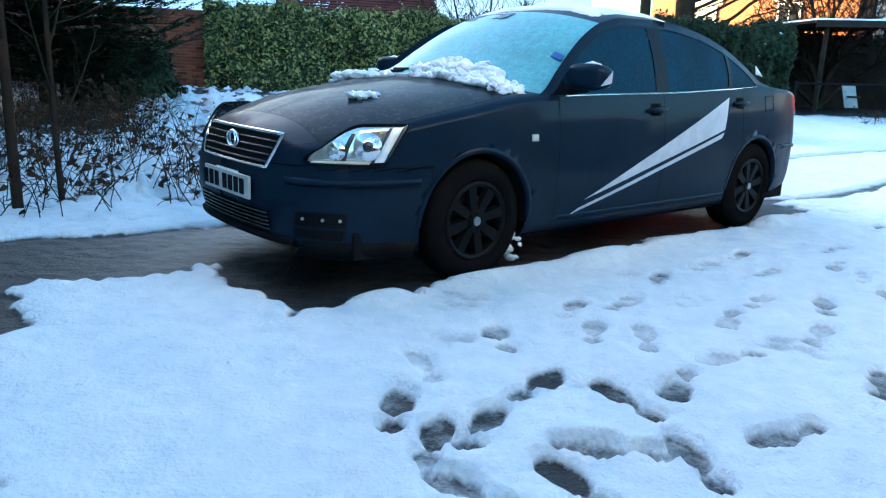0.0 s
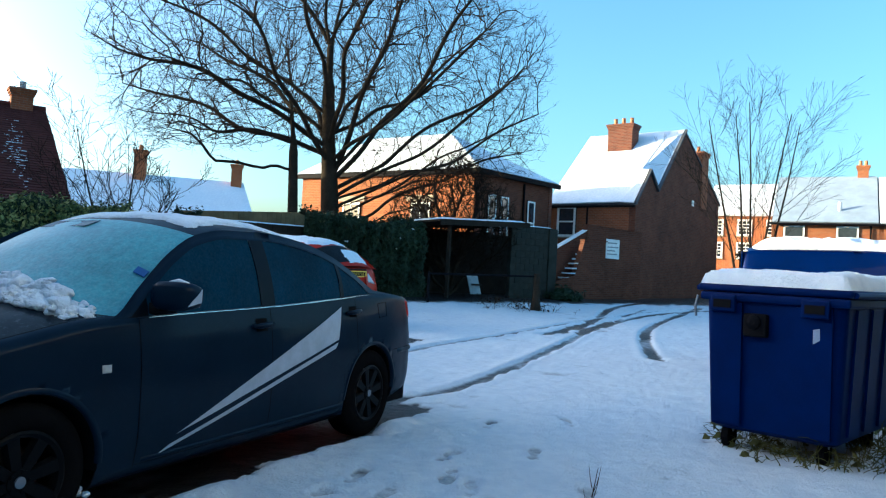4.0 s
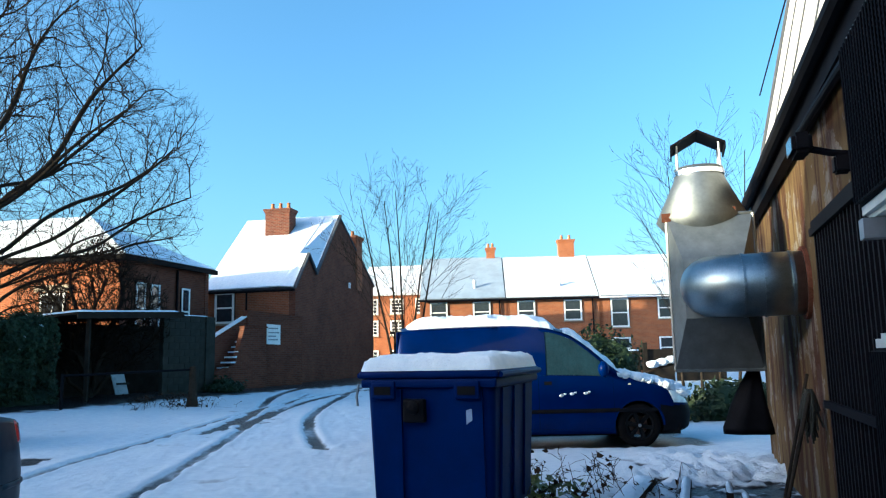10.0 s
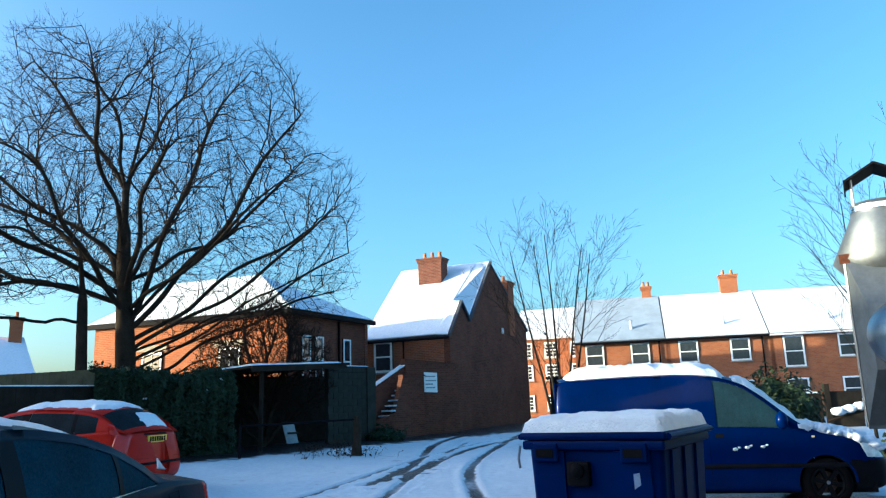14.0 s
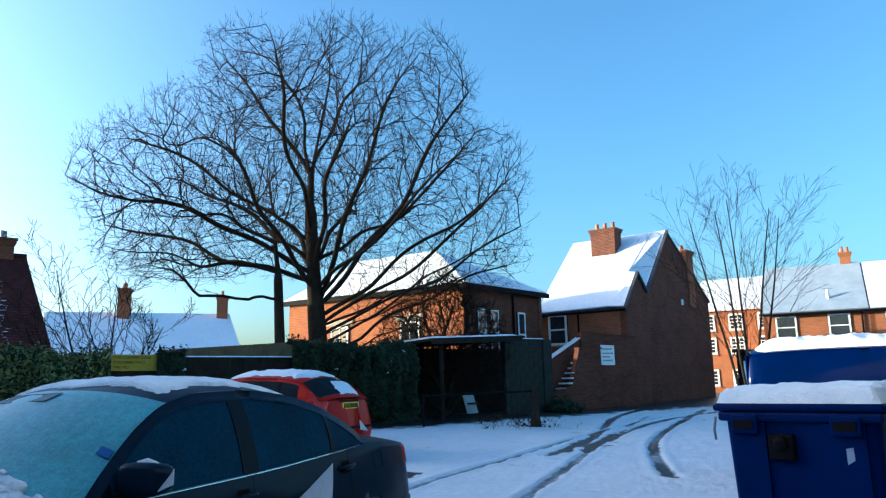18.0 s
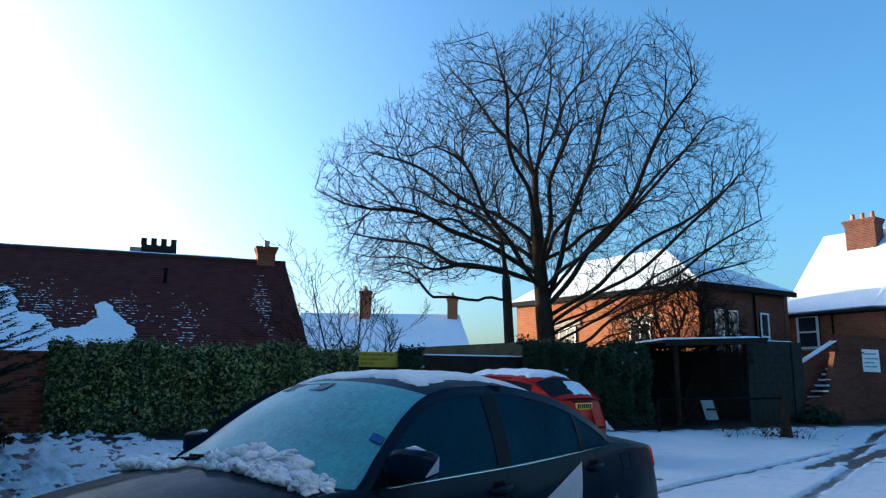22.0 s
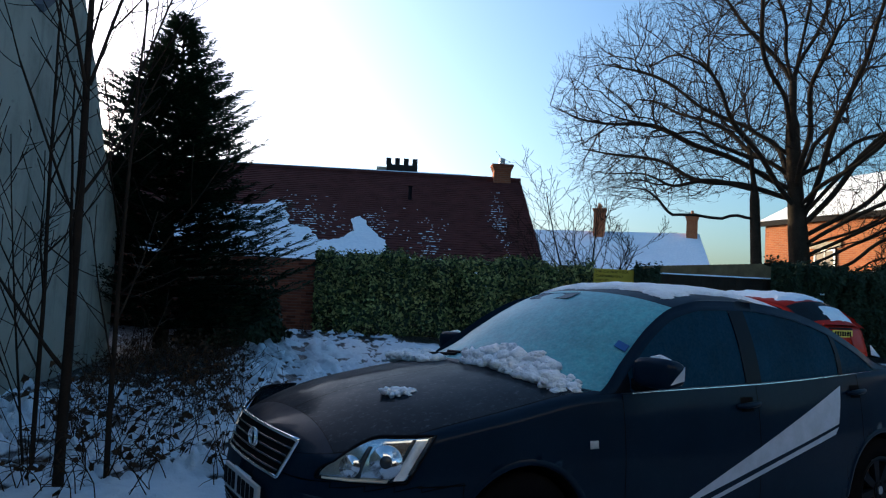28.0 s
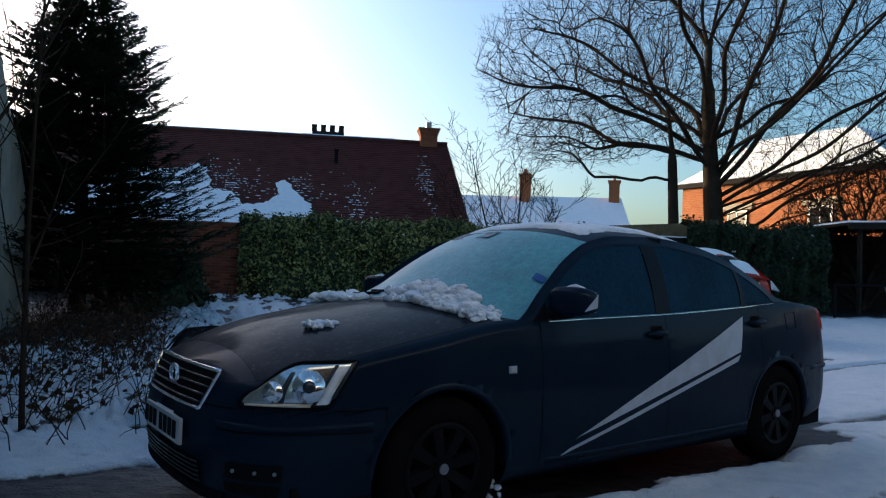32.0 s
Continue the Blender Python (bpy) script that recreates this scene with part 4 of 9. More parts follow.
# unseen wall, added; kept low enough for sun to reach the cream wall
solo("wall_back", sweep([(0, -0.2), (0, 3.7), (-0.3, 3.7), (-0.3, -0.2)], (-7.5, -6.4, 0), (-4.4, 0.6, 0)), M_RENDER, "plain rendered wall added out of view to close the yard", "wall", kind="structure")

# two unseen blocks, added to keep the low sun off the yard
part("wall", box((-16, 9.6, -0.2), (-1.9, 16, 4.6)), M_RENDER, wr)
part("wall", box((-17, 20.0, -0.2), (-2.2, 36, 6.6)), M_RENDER, wr)

# the near building with the flue
def wy(x):
    return -4.9 - 0.33 * (x - 2.0)


WA, WB = Vector((-3.0, wy(-3.0), 0)), Vector((7.6, wy(7.6), 0))
wdir = (WB - WA).normalized()
wnor = Vector((-wdir.y, wdir.x, 0))      # towards the yard


def wp(x, out=0.0, z=0.0):
    """A point by its x along the wall's face, out from it."""
    p = Vector((x, wy(x), z)) + wnor * out
    return p


solo("wall_south", sweep([(0, -0.2), (0, 3.05), (0.3, 3.05), (0.3, -0.2)], WA, WB), M_CREAM, "peeling cream-painted wall with stains", "wall", kind="structure")
sr = thing("steep_roof", "steep roof of pale sheets above a black gutter", "roof", kind="structure")
WE = Vector((6.75, wy(6.75), 0))
rise_, back_ = Vector((0, 0, 2.55)), -wnor * 0.60
part("roof", quad_slab([lift(WA, 3.04) + wnor * 0.05, lift(WE, 3.04) + wnor * 0.05, lift(WE, 3.04) + wnor * 0.05 + rise_ + back_, lift(WA, 3.04) + wnor * 0.05 + rise_ + back_], 0.07), M_CLAD, sr, "steep pale sheet cladding")
for k in range(9):
    q = wp(-2.4 + 1.12 * k, 0.056, 3.05)
    part("seam", tube([q, q + rise_ + back_], 0.007, 5), M_SLATE, sr)
part("verge_strip", tube([lift(WE, 3.04) + wnor * 0.06, lift(WE, 3.04) + wnor * 0.06 + rise_ + back_], 0.018, 6), M_SLATE, sr)
part("roof_top", quad_slab([lift(WA, 5.6) - wnor * 0.5, lift(WE, 5.6) - wnor * 0.5, lift(WE, 5.7) - wnor * 3.4, lift(WA, 5.7) - wnor * 3.4], 0.08), M_SLATE, sr)
part("cable", tube([wp(2.2, 0.10, 3.9), wp(3.4, -0.12, 4.35), wp(4.9, -0.18, 4.60), wp(6.7, -0.1, 4.3)], 0.008, 5), M_BLACK, sr)
part("wall", prism([lift(WB, -0.2), lift(WB, 3.02), lift(WB, 3.02) - wnor * 3.5, lift(WB, -0.2) - wnor * 3.5], -wdir * 0.3), M_CREAM, sr)
part("wall", prism([lift(WE, 3.05), lift(WE, 5.58) - wnor * 0.56, lift(WE, 5.58) - wnor * 3.4, lift(WE, 3.05) - wnor * 3.4], -wdir * 0.25), M_CREAM, sr)
part("gutter", tube([lift(WA, 2.98) + wnor * 0.12, lift(WE, 2.99) + wnor * 0.16], 0.055, 10), M_BLACK, sr)
part("gutter_board", sweep([(-0.02, 2.82), (-0.02, 3.02), (-0.1, 3.02), (-0.1, 2.82)], WA, WB), M_BLACK, sr)


# ---- vehicles ----
def curve(pts):
    """A smooth function through (x, value) knots, flat past its ends, with no overshoot."""
    xs, ys = np.array([p[0] for p in pts], float), np.array([p[1] for p in pts], float)
    d = np.diff(ys) / np.diff(xs)
    m = np.zeros(len(xs))
    m[0], m[-1] = d[0], d[-1]
    for i in range(1, len(xs) - 1):
        m[i] = 0 if d[i - 1] * d[i] <= 0 else 2 * d[i - 1] * d[i] / (d[i - 1] + d[i])

    def f(x):
        x = np.clip(np.asarray(x, float), xs[0], xs[-1])
        i = np.clip(np.searchsorted(xs, x) - 1, 0, len(xs) - 2)
        h = xs[i + 1] - xs[i]
        t = (x - xs[i]) / h
        return (2 * t ** 3 - 3 * t * t + 1) * ys[i] + (t ** 3 - 2 * t * t + t) * h * m[i] + (-2 * t ** 3 + 3 * t * t) * ys[i + 1] + (t ** 3 - t * t) * h * m[i + 1]
    return f


class Shell:
    """The shape of a car: x from nose to tail, y across (0 in the middle), z up."""

    def __init__(self, spec):
        self.s = spec
        self.plan, self.top, self.low = curve(spec["plan"]), curve(spec["top"]), curve(spec["low"])
        self.shoulder = curve(spec["shoulder"])
        self.side = curve(spec["side"])            # width factor by height
        self.nose, self.tail = curve(spec["nose"]), curve(spec["tail"])
        self.centre, self.rail, self.inset = curve(spec["centre"]), curve(spec["rail"]), spec["lean"]

    def shift(self, x, z):
        s = self.s
        a = np.clip(1 - (x - s["x0"]) / 0.55, 0, 1) ** 1.5
        b = np.clip(1 - (s["x1"] - x) / 0.5, 0, 1) ** 1.5
        return a * self.nose(z) - b * self.tail(z)

    def half(self, x, z):
        """Half width at the plan station x and the height z."""
        return self.plan(x) * self.side(z)

    def front(self, y, z, out=0.0):
        """The point on the nose at a given y and z."""
        a, b = self.s["x0"], self.s["x0"] + 0.9
        for _ in range(30):
            m = (a + b) / 2
            a, b = (m, b) if float(self.half(m, z)) < abs(y) else (a, m)
        return Vector((b + float(self.shift(b, z)) - out, y, z))

    def back(self, y, z, out=0.0):
        a, b = self.s["x1"] - 0.9, self.s["x1"]
        for _ in range(30):
            m = (a + b) / 2
            a, b = (m, b) if float(self.half(m, z)) > abs(y) else (a, m)
        return Vector((a + float(self.shift(a, z)) + out, y, z))

    def skin(self, x, z, out=0.0):
        """The point on the flank, on the side of -y, at true x and z."""
        k = x
        for _ in range(4):
            k = x - float(self.shift(k, z))
        y = float(self.half(k, z))
        e = 0.02
        dydx = (float(self.half(k + e, z)) - float(self.half(k - e, z))) / (2 * e)
        n = Vector((-dydx, 1.0, 0)).normalized()
        return Vector((x + n.x * out, -(y + n.y * out), z))


def grid_part(name, P, mask, material, parent, label="", gap=0.0):
    """The masked quads of a point grid P[i, j] as a part; verts on its rim are drawn in by gap."""
    ni, nj = mask.shape
    used = {}
    faces = []
    vs = []
    count = collections.Counter()
    for i, j in zip(*np.nonzero(mask)):
        f = []
        for a, b in ((i, j), (i + 1, j), (i + 1, j + 1), (i, j + 1)):
            if (a, b) not in used:
                used[(a, b)] = len(vs)
                vs.append(P[a, b].copy())
            count[(a, b)] += 1
            f.append(used[(a, b)])
        faces.append(tuple(f))
    if not faces:
        return None
    if gap:
        for (a, b), k in used.items():
            if count[(a, b)] < 4:
                acc, n = np.zeros(3), 0
                for da in (-1, 0, 1):
                    for db in (-1, 0, 1):
                        q = (a + da, b + db)
                        if q != (a, b) and count.get(q, 0) >= (4 if count[(a, b)] > 0 else 1):
                            acc += P[q] - P[a, b]
                            n += 1
                if n:
                    L = np.linalg.norm(acc)
                    if L > 1e-6:
                        vs[k] = P[a, b] + acc / L * gap
    me = mesh_of(name, vs, faces, material, True)
    bm = bmesh.new()
    bm.from_mesh(me)
    bmesh.ops.remove_doubles(bm, verts=bm.verts, dist=1e-5)
    bmesh.ops.dissolve_degenerate(bm, dist=1e-5, edges=bm.edges)
    bm.to_mesh(me)
    bm.free()
    ob = new(name, me)
    ob.parent = parent
    if label:
        ob["label"] = label
    return ob


def wheel(parent, x, y, r, side, rim_mat, spokes=8, width=0.2, rim_r=0.205, name="wheel"):
    """A tyre and a spoked rim; side is -1 for the flank at -y."""
    n = 40
    prof = [(rim_r, 0.015), (rim_r + 0.02, -0.004), (r - 0.05, 0.002), (r - 0.018, 0.012), (r - 0.003, 0.035), (r, 0.06), (r, width - 0.06), (r - 0.012, width - 0.015), (rim_r, width)]
    vs, fs = [], []
    for k in range(n):
        a = 2 * math.pi * k / n
        for rr, d in prof:
            vs.append((x + rr * math.cos(a), y - side * d, r + rr * math.sin(a)))
    m = len(prof)
    for k in range(n):
        for i in range(m - 1):
            fs.append((k * m + i, ((k + 1) % n) * m + i, ((k + 1) % n) * m + i + 1, k * m + i + 1))
    w = thing(name, "", "")
    for key in list(w.keys()):
        del w[key]
    w.parent = parent
    part("tyre", (vs, fs), M_RUBBER, w, smooth=True)
    bm = bmesh.new()
    ring = [(rim_r, 0.010), (rim_r - 0.012, 0.004), (rim_r - 0.028, 0.012), (rim_r - 0.034, 0.06), (rim_r - 0.03, width - 0.02)]
    vs, fs = [], []
    m = len(ring)
    for k in range(n):
        a = 2 * math.pi * k / n
        for rr, d in ring:
            vs.append((x + rr * math.cos(a), y - side * d, r + rr * math.sin(a)))
    for k in range(n):
        for i in range(m - 1):
            fs.append((k * m + i, ((k + 1) % n) * m + i, ((k + 1) % n) * m + i + 1, k * m + i + 1))
    me = mesh_of("t", vs, fs, rim_mat)
    bm.from_mesh(me)
    bpy.data.meshes.remove(me)
    for k in range(spokes):
        a = 2 * math.pi * k / spokes + 0.2
        mm = Matrix.Translation((x, y, r)) @ Matrix.Rotation(-a, 4, 'Y')
        v0 = len(bm.verts)
        lo0, hi0 = 0.03, rim_r - 0.02
        q = []
        for xx, wid, d in ((lo0, 0.020, 0.016), (hi0, 0.027, 0.012)):
            for sgn in (-1, 1):
                q.append((bm.verts.new(mm @ Vector((xx, -side * d, sgn * wid))), bm.verts.new(mm @ Vector((xx, -side * (d + 0.03), sgn * wid * 1.35)))))
        (a0, a1), (b0, b1), (c0_, c1), (d0, d1) = q
        for f in ((a0, b0, d0, c0_), (a0, a1, c1, c0_), (b0, d0, d1, b1), (a0, b0, b1, a1)):
            bm.faces.new(f)
    bmesh.ops.recalc_face_normals(bm, faces=bm.faces)
    part("rim", bm, rim_mat, w)
    bm = bmesh.new()
    add_tube(bm, [(x, y - side * 0.01, r), (x, y - side * 0.06, r)], [0.052, 0.06], 16)
    for k in range(5):
        a = 2 * math.pi * k / 5
        add_tube(bm, [(x + 0.04 * math.cos(a), y - side * 0.004, r + 0.04 * math.sin(a)), (x + 0.04 * math.cos(a), y - side * 0.03, r + 0.04 * math.sin(a))], 0.008, 6)
    part("hub", bm, rim_mat, w)
    part("hub_badge", tube([(x, y - side * 0.003, r), (x, y - side * 0.02, r)], 0.024, 12), M_STEEL, w)
    part("brake_disc", tube([(x, y - side * 0.085, r), (x, y - side * 0.10, r)], 0.135, 24), M_BRAKE, w)
    return w


M_BRAKE = plain("rusty_brake_disc", (0.10, 0.055, 0.035), 0.6, 0.5, vary=0.4)
M_RIM = plain("black_painted_alloy", (0.005, 0.0055, 0.0065), 0.45, 0.0, 0.05, vary=0.2)


def glass_material(name, col, rough, frost):
    """Car glass under frost and condensation: a dull film over dark glass."""
    m, nt, b = nodes_of(name, rough, 0.0, 0.3 if frost > 0.5 else 0.01)
    v = coords(nt)
    big, fine = noise_tex(nt, v, 2.2, 6.0, 0.65), noise_tex(nt, v, 70.0, 3.0)
    st = noise_tex(nt, coords(nt, (26.0, 26.0, 2.2)), 1.0, 4.0)
    c = ramp(nt, big, [(0.32, tuple(k * (0.55 if frost < 0.5 else 0.8) for k in col)), (0.68, tuple(min(1, k * 1.25) for k in col))])
    c = mixed(nt, 0.25 if frost > 0.5 else 0.10, c, ramp(nt, st, [(0.4, tuple(k * 0.6 for k in col)), (0.65, tuple(min(1, k * 1.6) for k in col))]))
    c = mixed(nt, 0.12 if frost > 0.5 else 0.02, c, ramp(nt, fine, [(0.3, grey(0.0)), (0.7, grey(0.6))]))
    nt.links.new(c, b.inputs["Base Color"])
    nt.links.new(ramp(nt, big, [(0.3, grey(max(0.05, rough - 0.1))), (0.7, grey(rough + 0.15))]), b.inputs["Roughness"])
    return m


M_FROST = glass_material("frosted_windscreen", (0.080, 0.29, 0.35), 0.4, 1.0)
M_MIST = glass_material("frosted_van_glass", (0.013, 0.038, 0.055), 0.22, 0.4)
M_SIDEGLASS = glass_material("misted_side_glass", (0.004, 0.030, 0.064), 0.10, 0.3)
M_DARKGLASS = glass_material("dark_side_glass", (0.010, 0.016, 0.022), 0.06, 0.2)


def build_shell(car, sp, paint, frame_mat=None):
    """Body panels, glass and trim from the shape; returns the shape."""
    sh = Shell(sp)
    frame_mat = frame_mat or M_BLACK
    cuts = sorted(set([round(c, 4) for c in sp["cuts"]]))
    xs = []
    bounds = [sp["x0"]] + [c for c in cuts if sp["x0"] < c < sp["x1"]] + [sp["x1"]]
    for a, b in zip(bounds, bounds[1:]):
        n = max(1, round((b - a) / sp.get("res", 0.035)))
        xs += [a + (b - a) * i / n for i in range(n)]
    xs = np.array(xs + [sp["x1"]])
    rows = np.concatenate([np.linspace(0, 1, sp.get("rows", 26)), 1 + np.linspace(0, 1, 13)[1:]])
    nside = sp.get("rows", 26)
    P = np.zeros((len(xs), len(rows), 3))
    for i, x in enumerate(xs):
        lo, so, to = float(sh.low(x)), float(sh.shoulder(x)), float(sh.top(x))
        for j, r in enumerate(rows):
            if r <= 1:
                z = lo + (so - lo) * r
                y = float(sh.half(x, z))
                if j == 0:
                    y -= 0.03
            else:
                t = r - 1
                y0 = float(sh.half(x, so))
                a = t * math.pi / 2
                y = y0 * (1 - t) if t > 0.28 else y0 * (1 - t)
                z = so + (to - so) * (1 - (1 - t) ** 2.6)
            P[i, j] = (x + float(sh.shift(x, z)), -y, z)
    # wheel arches: the nearest points are drawn onto the arch
    ra = sp["arch"]
    inside = np.zeros(P.shape[:2], bool)
    for wx in sp["wheels"]:
        d = np.hypot(P[:, :, 0] - wx, P[:, :, 2] - sp["wr"])
        flank = np.arange(len(rows))[None, :] < nside
        ins = (d < ra) & flank
        inside |= ins & (d < ra - 0.03)
        ring = flank & (np.abs(d - ra) <= 0.035)
        for i, j in zip(*np.nonzero(ring)):
            k = ra / max(d[i, j], 1e-6)
            P[i, j, 0] = wx + (P[i, j, 0] - wx) * k
            P[i, j, 2] = max(P[i, 0, 2], sp["wr"] + (P[i, j, 2] - sp["wr"]) * k)
            P[i, j, 1] = sh.skin(P[i, j, 0], P[i, j, 2]).y
    quad_in = inside[:-1, :-1] | inside[1:, :-1] | inside[1:, 1:] | inside[:-1, 1:]
    cx = (xs[:-1] + xs[1:]) / 2
    cr = (rows[:-1] + rows[1:]) / 2
    CX, CR = np.meshgrid(cx, cr, indexing="ij")
    CZ = (P[:-1, :-1, 2] + P[1:, 1:, 2]) / 2
    taken = quad_in.copy()
    for side in (-1, 1):
        Q = P.copy()
        if side > 0:
            Q[:, :, 1] *= -1
        t2 = taken.copy()
        for name, test, mat in sp["panels"]:
            mk = test(CX, CR, CZ) & ~t2
            t2 |= mk
            if mk.any():
                grid_part(name, Q, mk, mat or paint, car, gap=0.0030)
        grid_part("body_shell", Q, ~t2, paint, car, gap=0.0)
        # dark lining behind the panel gaps
        L = Q.copy()
        L[:, :, 1] *= 0.975
        L[:, :, 2] -= 0.012
        cxs = (sp["x0"] + sp["x1"]) / 2
        L[:, :, 0] = cxs + (L[:, :, 0] - cxs) * 0.992
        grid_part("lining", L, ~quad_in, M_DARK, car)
        # arch lips and wells
        for wx in sp["wheels"]:
            vs, fs = [], []
            n = 26
            for k in range(n + 1):
                a = math.pi * (1.06 * k / n - 0.03)
                px, pz = wx + ra * math.cos(a), sp["wr"] + ra * math.sin(a)
                y = abs(sh.skin(px, min(max(pz, 0.2), 0.9)).y) * (-1 if side < 0 else 1)
                ins = -0.25 if side > 0 else 0.25
                vs += [(px, y * 1.002, pz), (px, y + ins * 1.3, pz)]
            for k in range(n):
                fs.append((2 * k, 2 * k + 1, 2 * k + 3, 2 * k + 2))
            part("wheel_arch_liner", (vs, fs), M_DARK, car, smooth=True)
            vs, fs = [], []
            for k in range(n + 1):
                a = math.pi * (1.0 * k / n)
                px, pz = wx + ra * math.cos(a), sp["wr"] + ra * math.sin(a)
                for rr, o in ((ra + 0.022, 0.002), (ra + 0.012, 0.006), (ra - 0.002, 0.006), (ra - 0.004, -0.02)):
                    qx, qz = wx + rr * math.cos(a), sp["wr"] + rr * math.sin(a)
                    p = sh.skin(qx, max(qz, 0.18), o)
                    vs.append((p.x, p.y if side < 0 else -p.y, qz))
            for k in range(n):
                for q in range(3):
                    fs.append((4 * k + q, 4 * k + q + 1, 4 * k + q + 5, 4 * k + q + 4))
            part("arch_lip", (vs, fs), sp.get("lip", paint), car, smooth=True)
    # end caps
    for i, nm in ((0, "front_fascia"), (-1, "tail_panel")):
        ring = [tuple(p) for p in P[i]] + [(p[0], -p[1], p[2]) for p in P[i][::-1][1:]]
        bm = bmesh.new()
        bm.faces.new([bm.verts.new(p) for p in ring])
        bmesh.ops.triangulate(bm, faces=bm.faces)
        part(nm, bm, sp.get("cap", paint), car)
    bm = bmesh.new()
    m_ = len(xs) // 2
    add_box(bm, (sp["x0"] + 0.25, -float(sh.plan(1.0)) * 0.86, float(sh.low(1.0)) - 0.03), (sp["x1"] - 0.25, float(sh.plan(1.0)) * 0.86, float(sh.low(1.0)) + 0.1))
    part("underbody", bm, M_DARK, car)
    # greenhouse
    g0, g1 = sp["gx"]
    gxs, gb = [], [g0] + [c for c in cuts if g0 < c < g1] + [g1]
    for a, b in zip(gb, gb[1:]):
        n = max(1, round((b - a) / sp.get("res", 0.035)))
        gxs += [a + (b - a) * i / n for i in range(n)]
    gxs = np.array(gxs + [g1])
    wf = sp["frame"]
    NS = 12
    ys_top = np.concatenate([[1.0, 0.955], np.linspace(0.91, 0, 9)])
    G = np.zeros((len(gxs), NS + len(ys_top), 3))
    rail_in = sp["lean"]
    rslope = np.gradient(sh.rail(gxs), gxs)
    for i, x in enumerate(gxs):
        zb, zr, zc = float(sh.shoulder(x)) - 0.012, float(sh.rail(x)), float(sh.centre(x))
        zr = max(zr, zb + 0.004)
        zc = max(zc, zb + 0.004)
        yb = float(sh.half(x, zb)) - 0.012
        yr = yb - (zr - zb) * rail_in
        ins = min(0.9 * (zr - zb), wf * math.sqrt(1 + rslope[i] ** 2))
        zl = [zb, min(zb + 0.014, zr)] + list(np.linspace(min(zb + 0.014, zr), max(zr - ins, min(zb + 0.015, zr)), NS - 2)[1:]) + [zr]
        for j, z in enumerate(zl[:NS]):
            t = (z - zb) / max(zr - zb, 1e-4)
            y = yb + (yr - yb) * t + 0.02 * math.sin(math.pi * t) * min(1, (zr - zb) / 0.3)
            G[i, j] = (x, -y, z)
        for k, f in enumerate(ys_top):
            z = zr + (zc - zr) * (1 - f ** 2.4)
            bow = sp["bow"] * (f ** 2) * (1 if x < sp["mid"] else -1) * max(0.0, min(1, abs(x - sp["mid"]) / 0.5))
            G[i, NS + k] = (x + bow, -yr * f, z)
    gcx = (gxs[:-1] + gxs[1:]) / 2
    J = np.arange(G.shape[1] - 1)
    GXc, GJ = np.meshgrid(gcx, J, indexing="ij")
    hgt = np.maximum(sh.rail(gcx) - sh.shoulder(gcx), 0)[:, None] * np.ones_like(GXc)
    for side in (-1, 1):
        Q = G.copy()
        if side > 0:
            Q[:, :, 1] *= -1
        t2 = np.zeros(GXc.shape, bool)
        for name, a, b, mat in sp["side_windows"]:
            mk = (GXc > a) & (GXc < b) & (GJ >= 1) & (GJ <= NS - 3) & (hgt > wf * 1.0)
            t2 |= mk
            R = Q.copy()
            R[:, :, 1] *= 0.992
            grid_part(name, R, mk, mat, car)
        a, b = sp["belt"]
        mk = (GXc > a) & (GXc < b) & (GJ == 0) & ~t2
        t2 |= mk
        R = Q.copy()
        R[:, :, 1] *= 1.006
        if sp.get("beltmat"):
            grid_part("waistline_trim", R, mk, sp["beltmat"], car, "bright chrome strip below the windows")
        else:
            grid_part("window_seal", R, mk, M_BLACK, car)
        for a, b in sp["pillars"]:
            pm = (GXc > a) & (GXc < b) & (GJ <= NS - 3) & ~t2
            t2 |= pm
            grid_part("door_pillar", Q, pm, frame_mat, car)
        for name, a, b, mat in sp["screens"]:
            mk = (GXc > a) & (GXc < b) & (GJ >= NS + 1) & ~t2
            t2 |= mk
            R = Q.copy()
            grid_part(name, R, mk, mat, car)
        grid_part("roof_shell", Q, ~t2, paint, car)
    return sh


def decal(sh, quad, material, name, parent, out=0.004, label="", n=14, both=False, m=10, thick=0.0):
    """A patch on the flank between four (x, z) corners, lying on the skin."""
    for side in ((-1, 1) if both else (-1,)):
        vs, fs = [], []
        for j in range(m + 1):
            for i in range(n + 1):
                u, v = i / n, j / m
                x = (quad[0][0] * (1 - u) + quad[1][0] * u) * (1 - v) + (quad[3][0] * (1 - u) + quad[2][0] * u) * v
                z = (quad[0][1] * (1 - u) + quad[1][1] * u) * (1 - v) + (quad[3][1] * (1 - u) + quad[2][1] * u) * v
                e = min(u, 1 - u, v, 1 - v)
                p = sh.skin(x, z, out - (thick if e == 0 else 0.0))
                vs.append((p.x, p.y * (1 if side < 0 else -1), p.z))
        for j in range(m):
            for i in range(n):
                k = j * (n + 1) + i
                fs.append((k, k + 1, k + n + 2, k + n + 1))
        ob = part(name, (vs, fs), material, parent, label, True)
    return ob


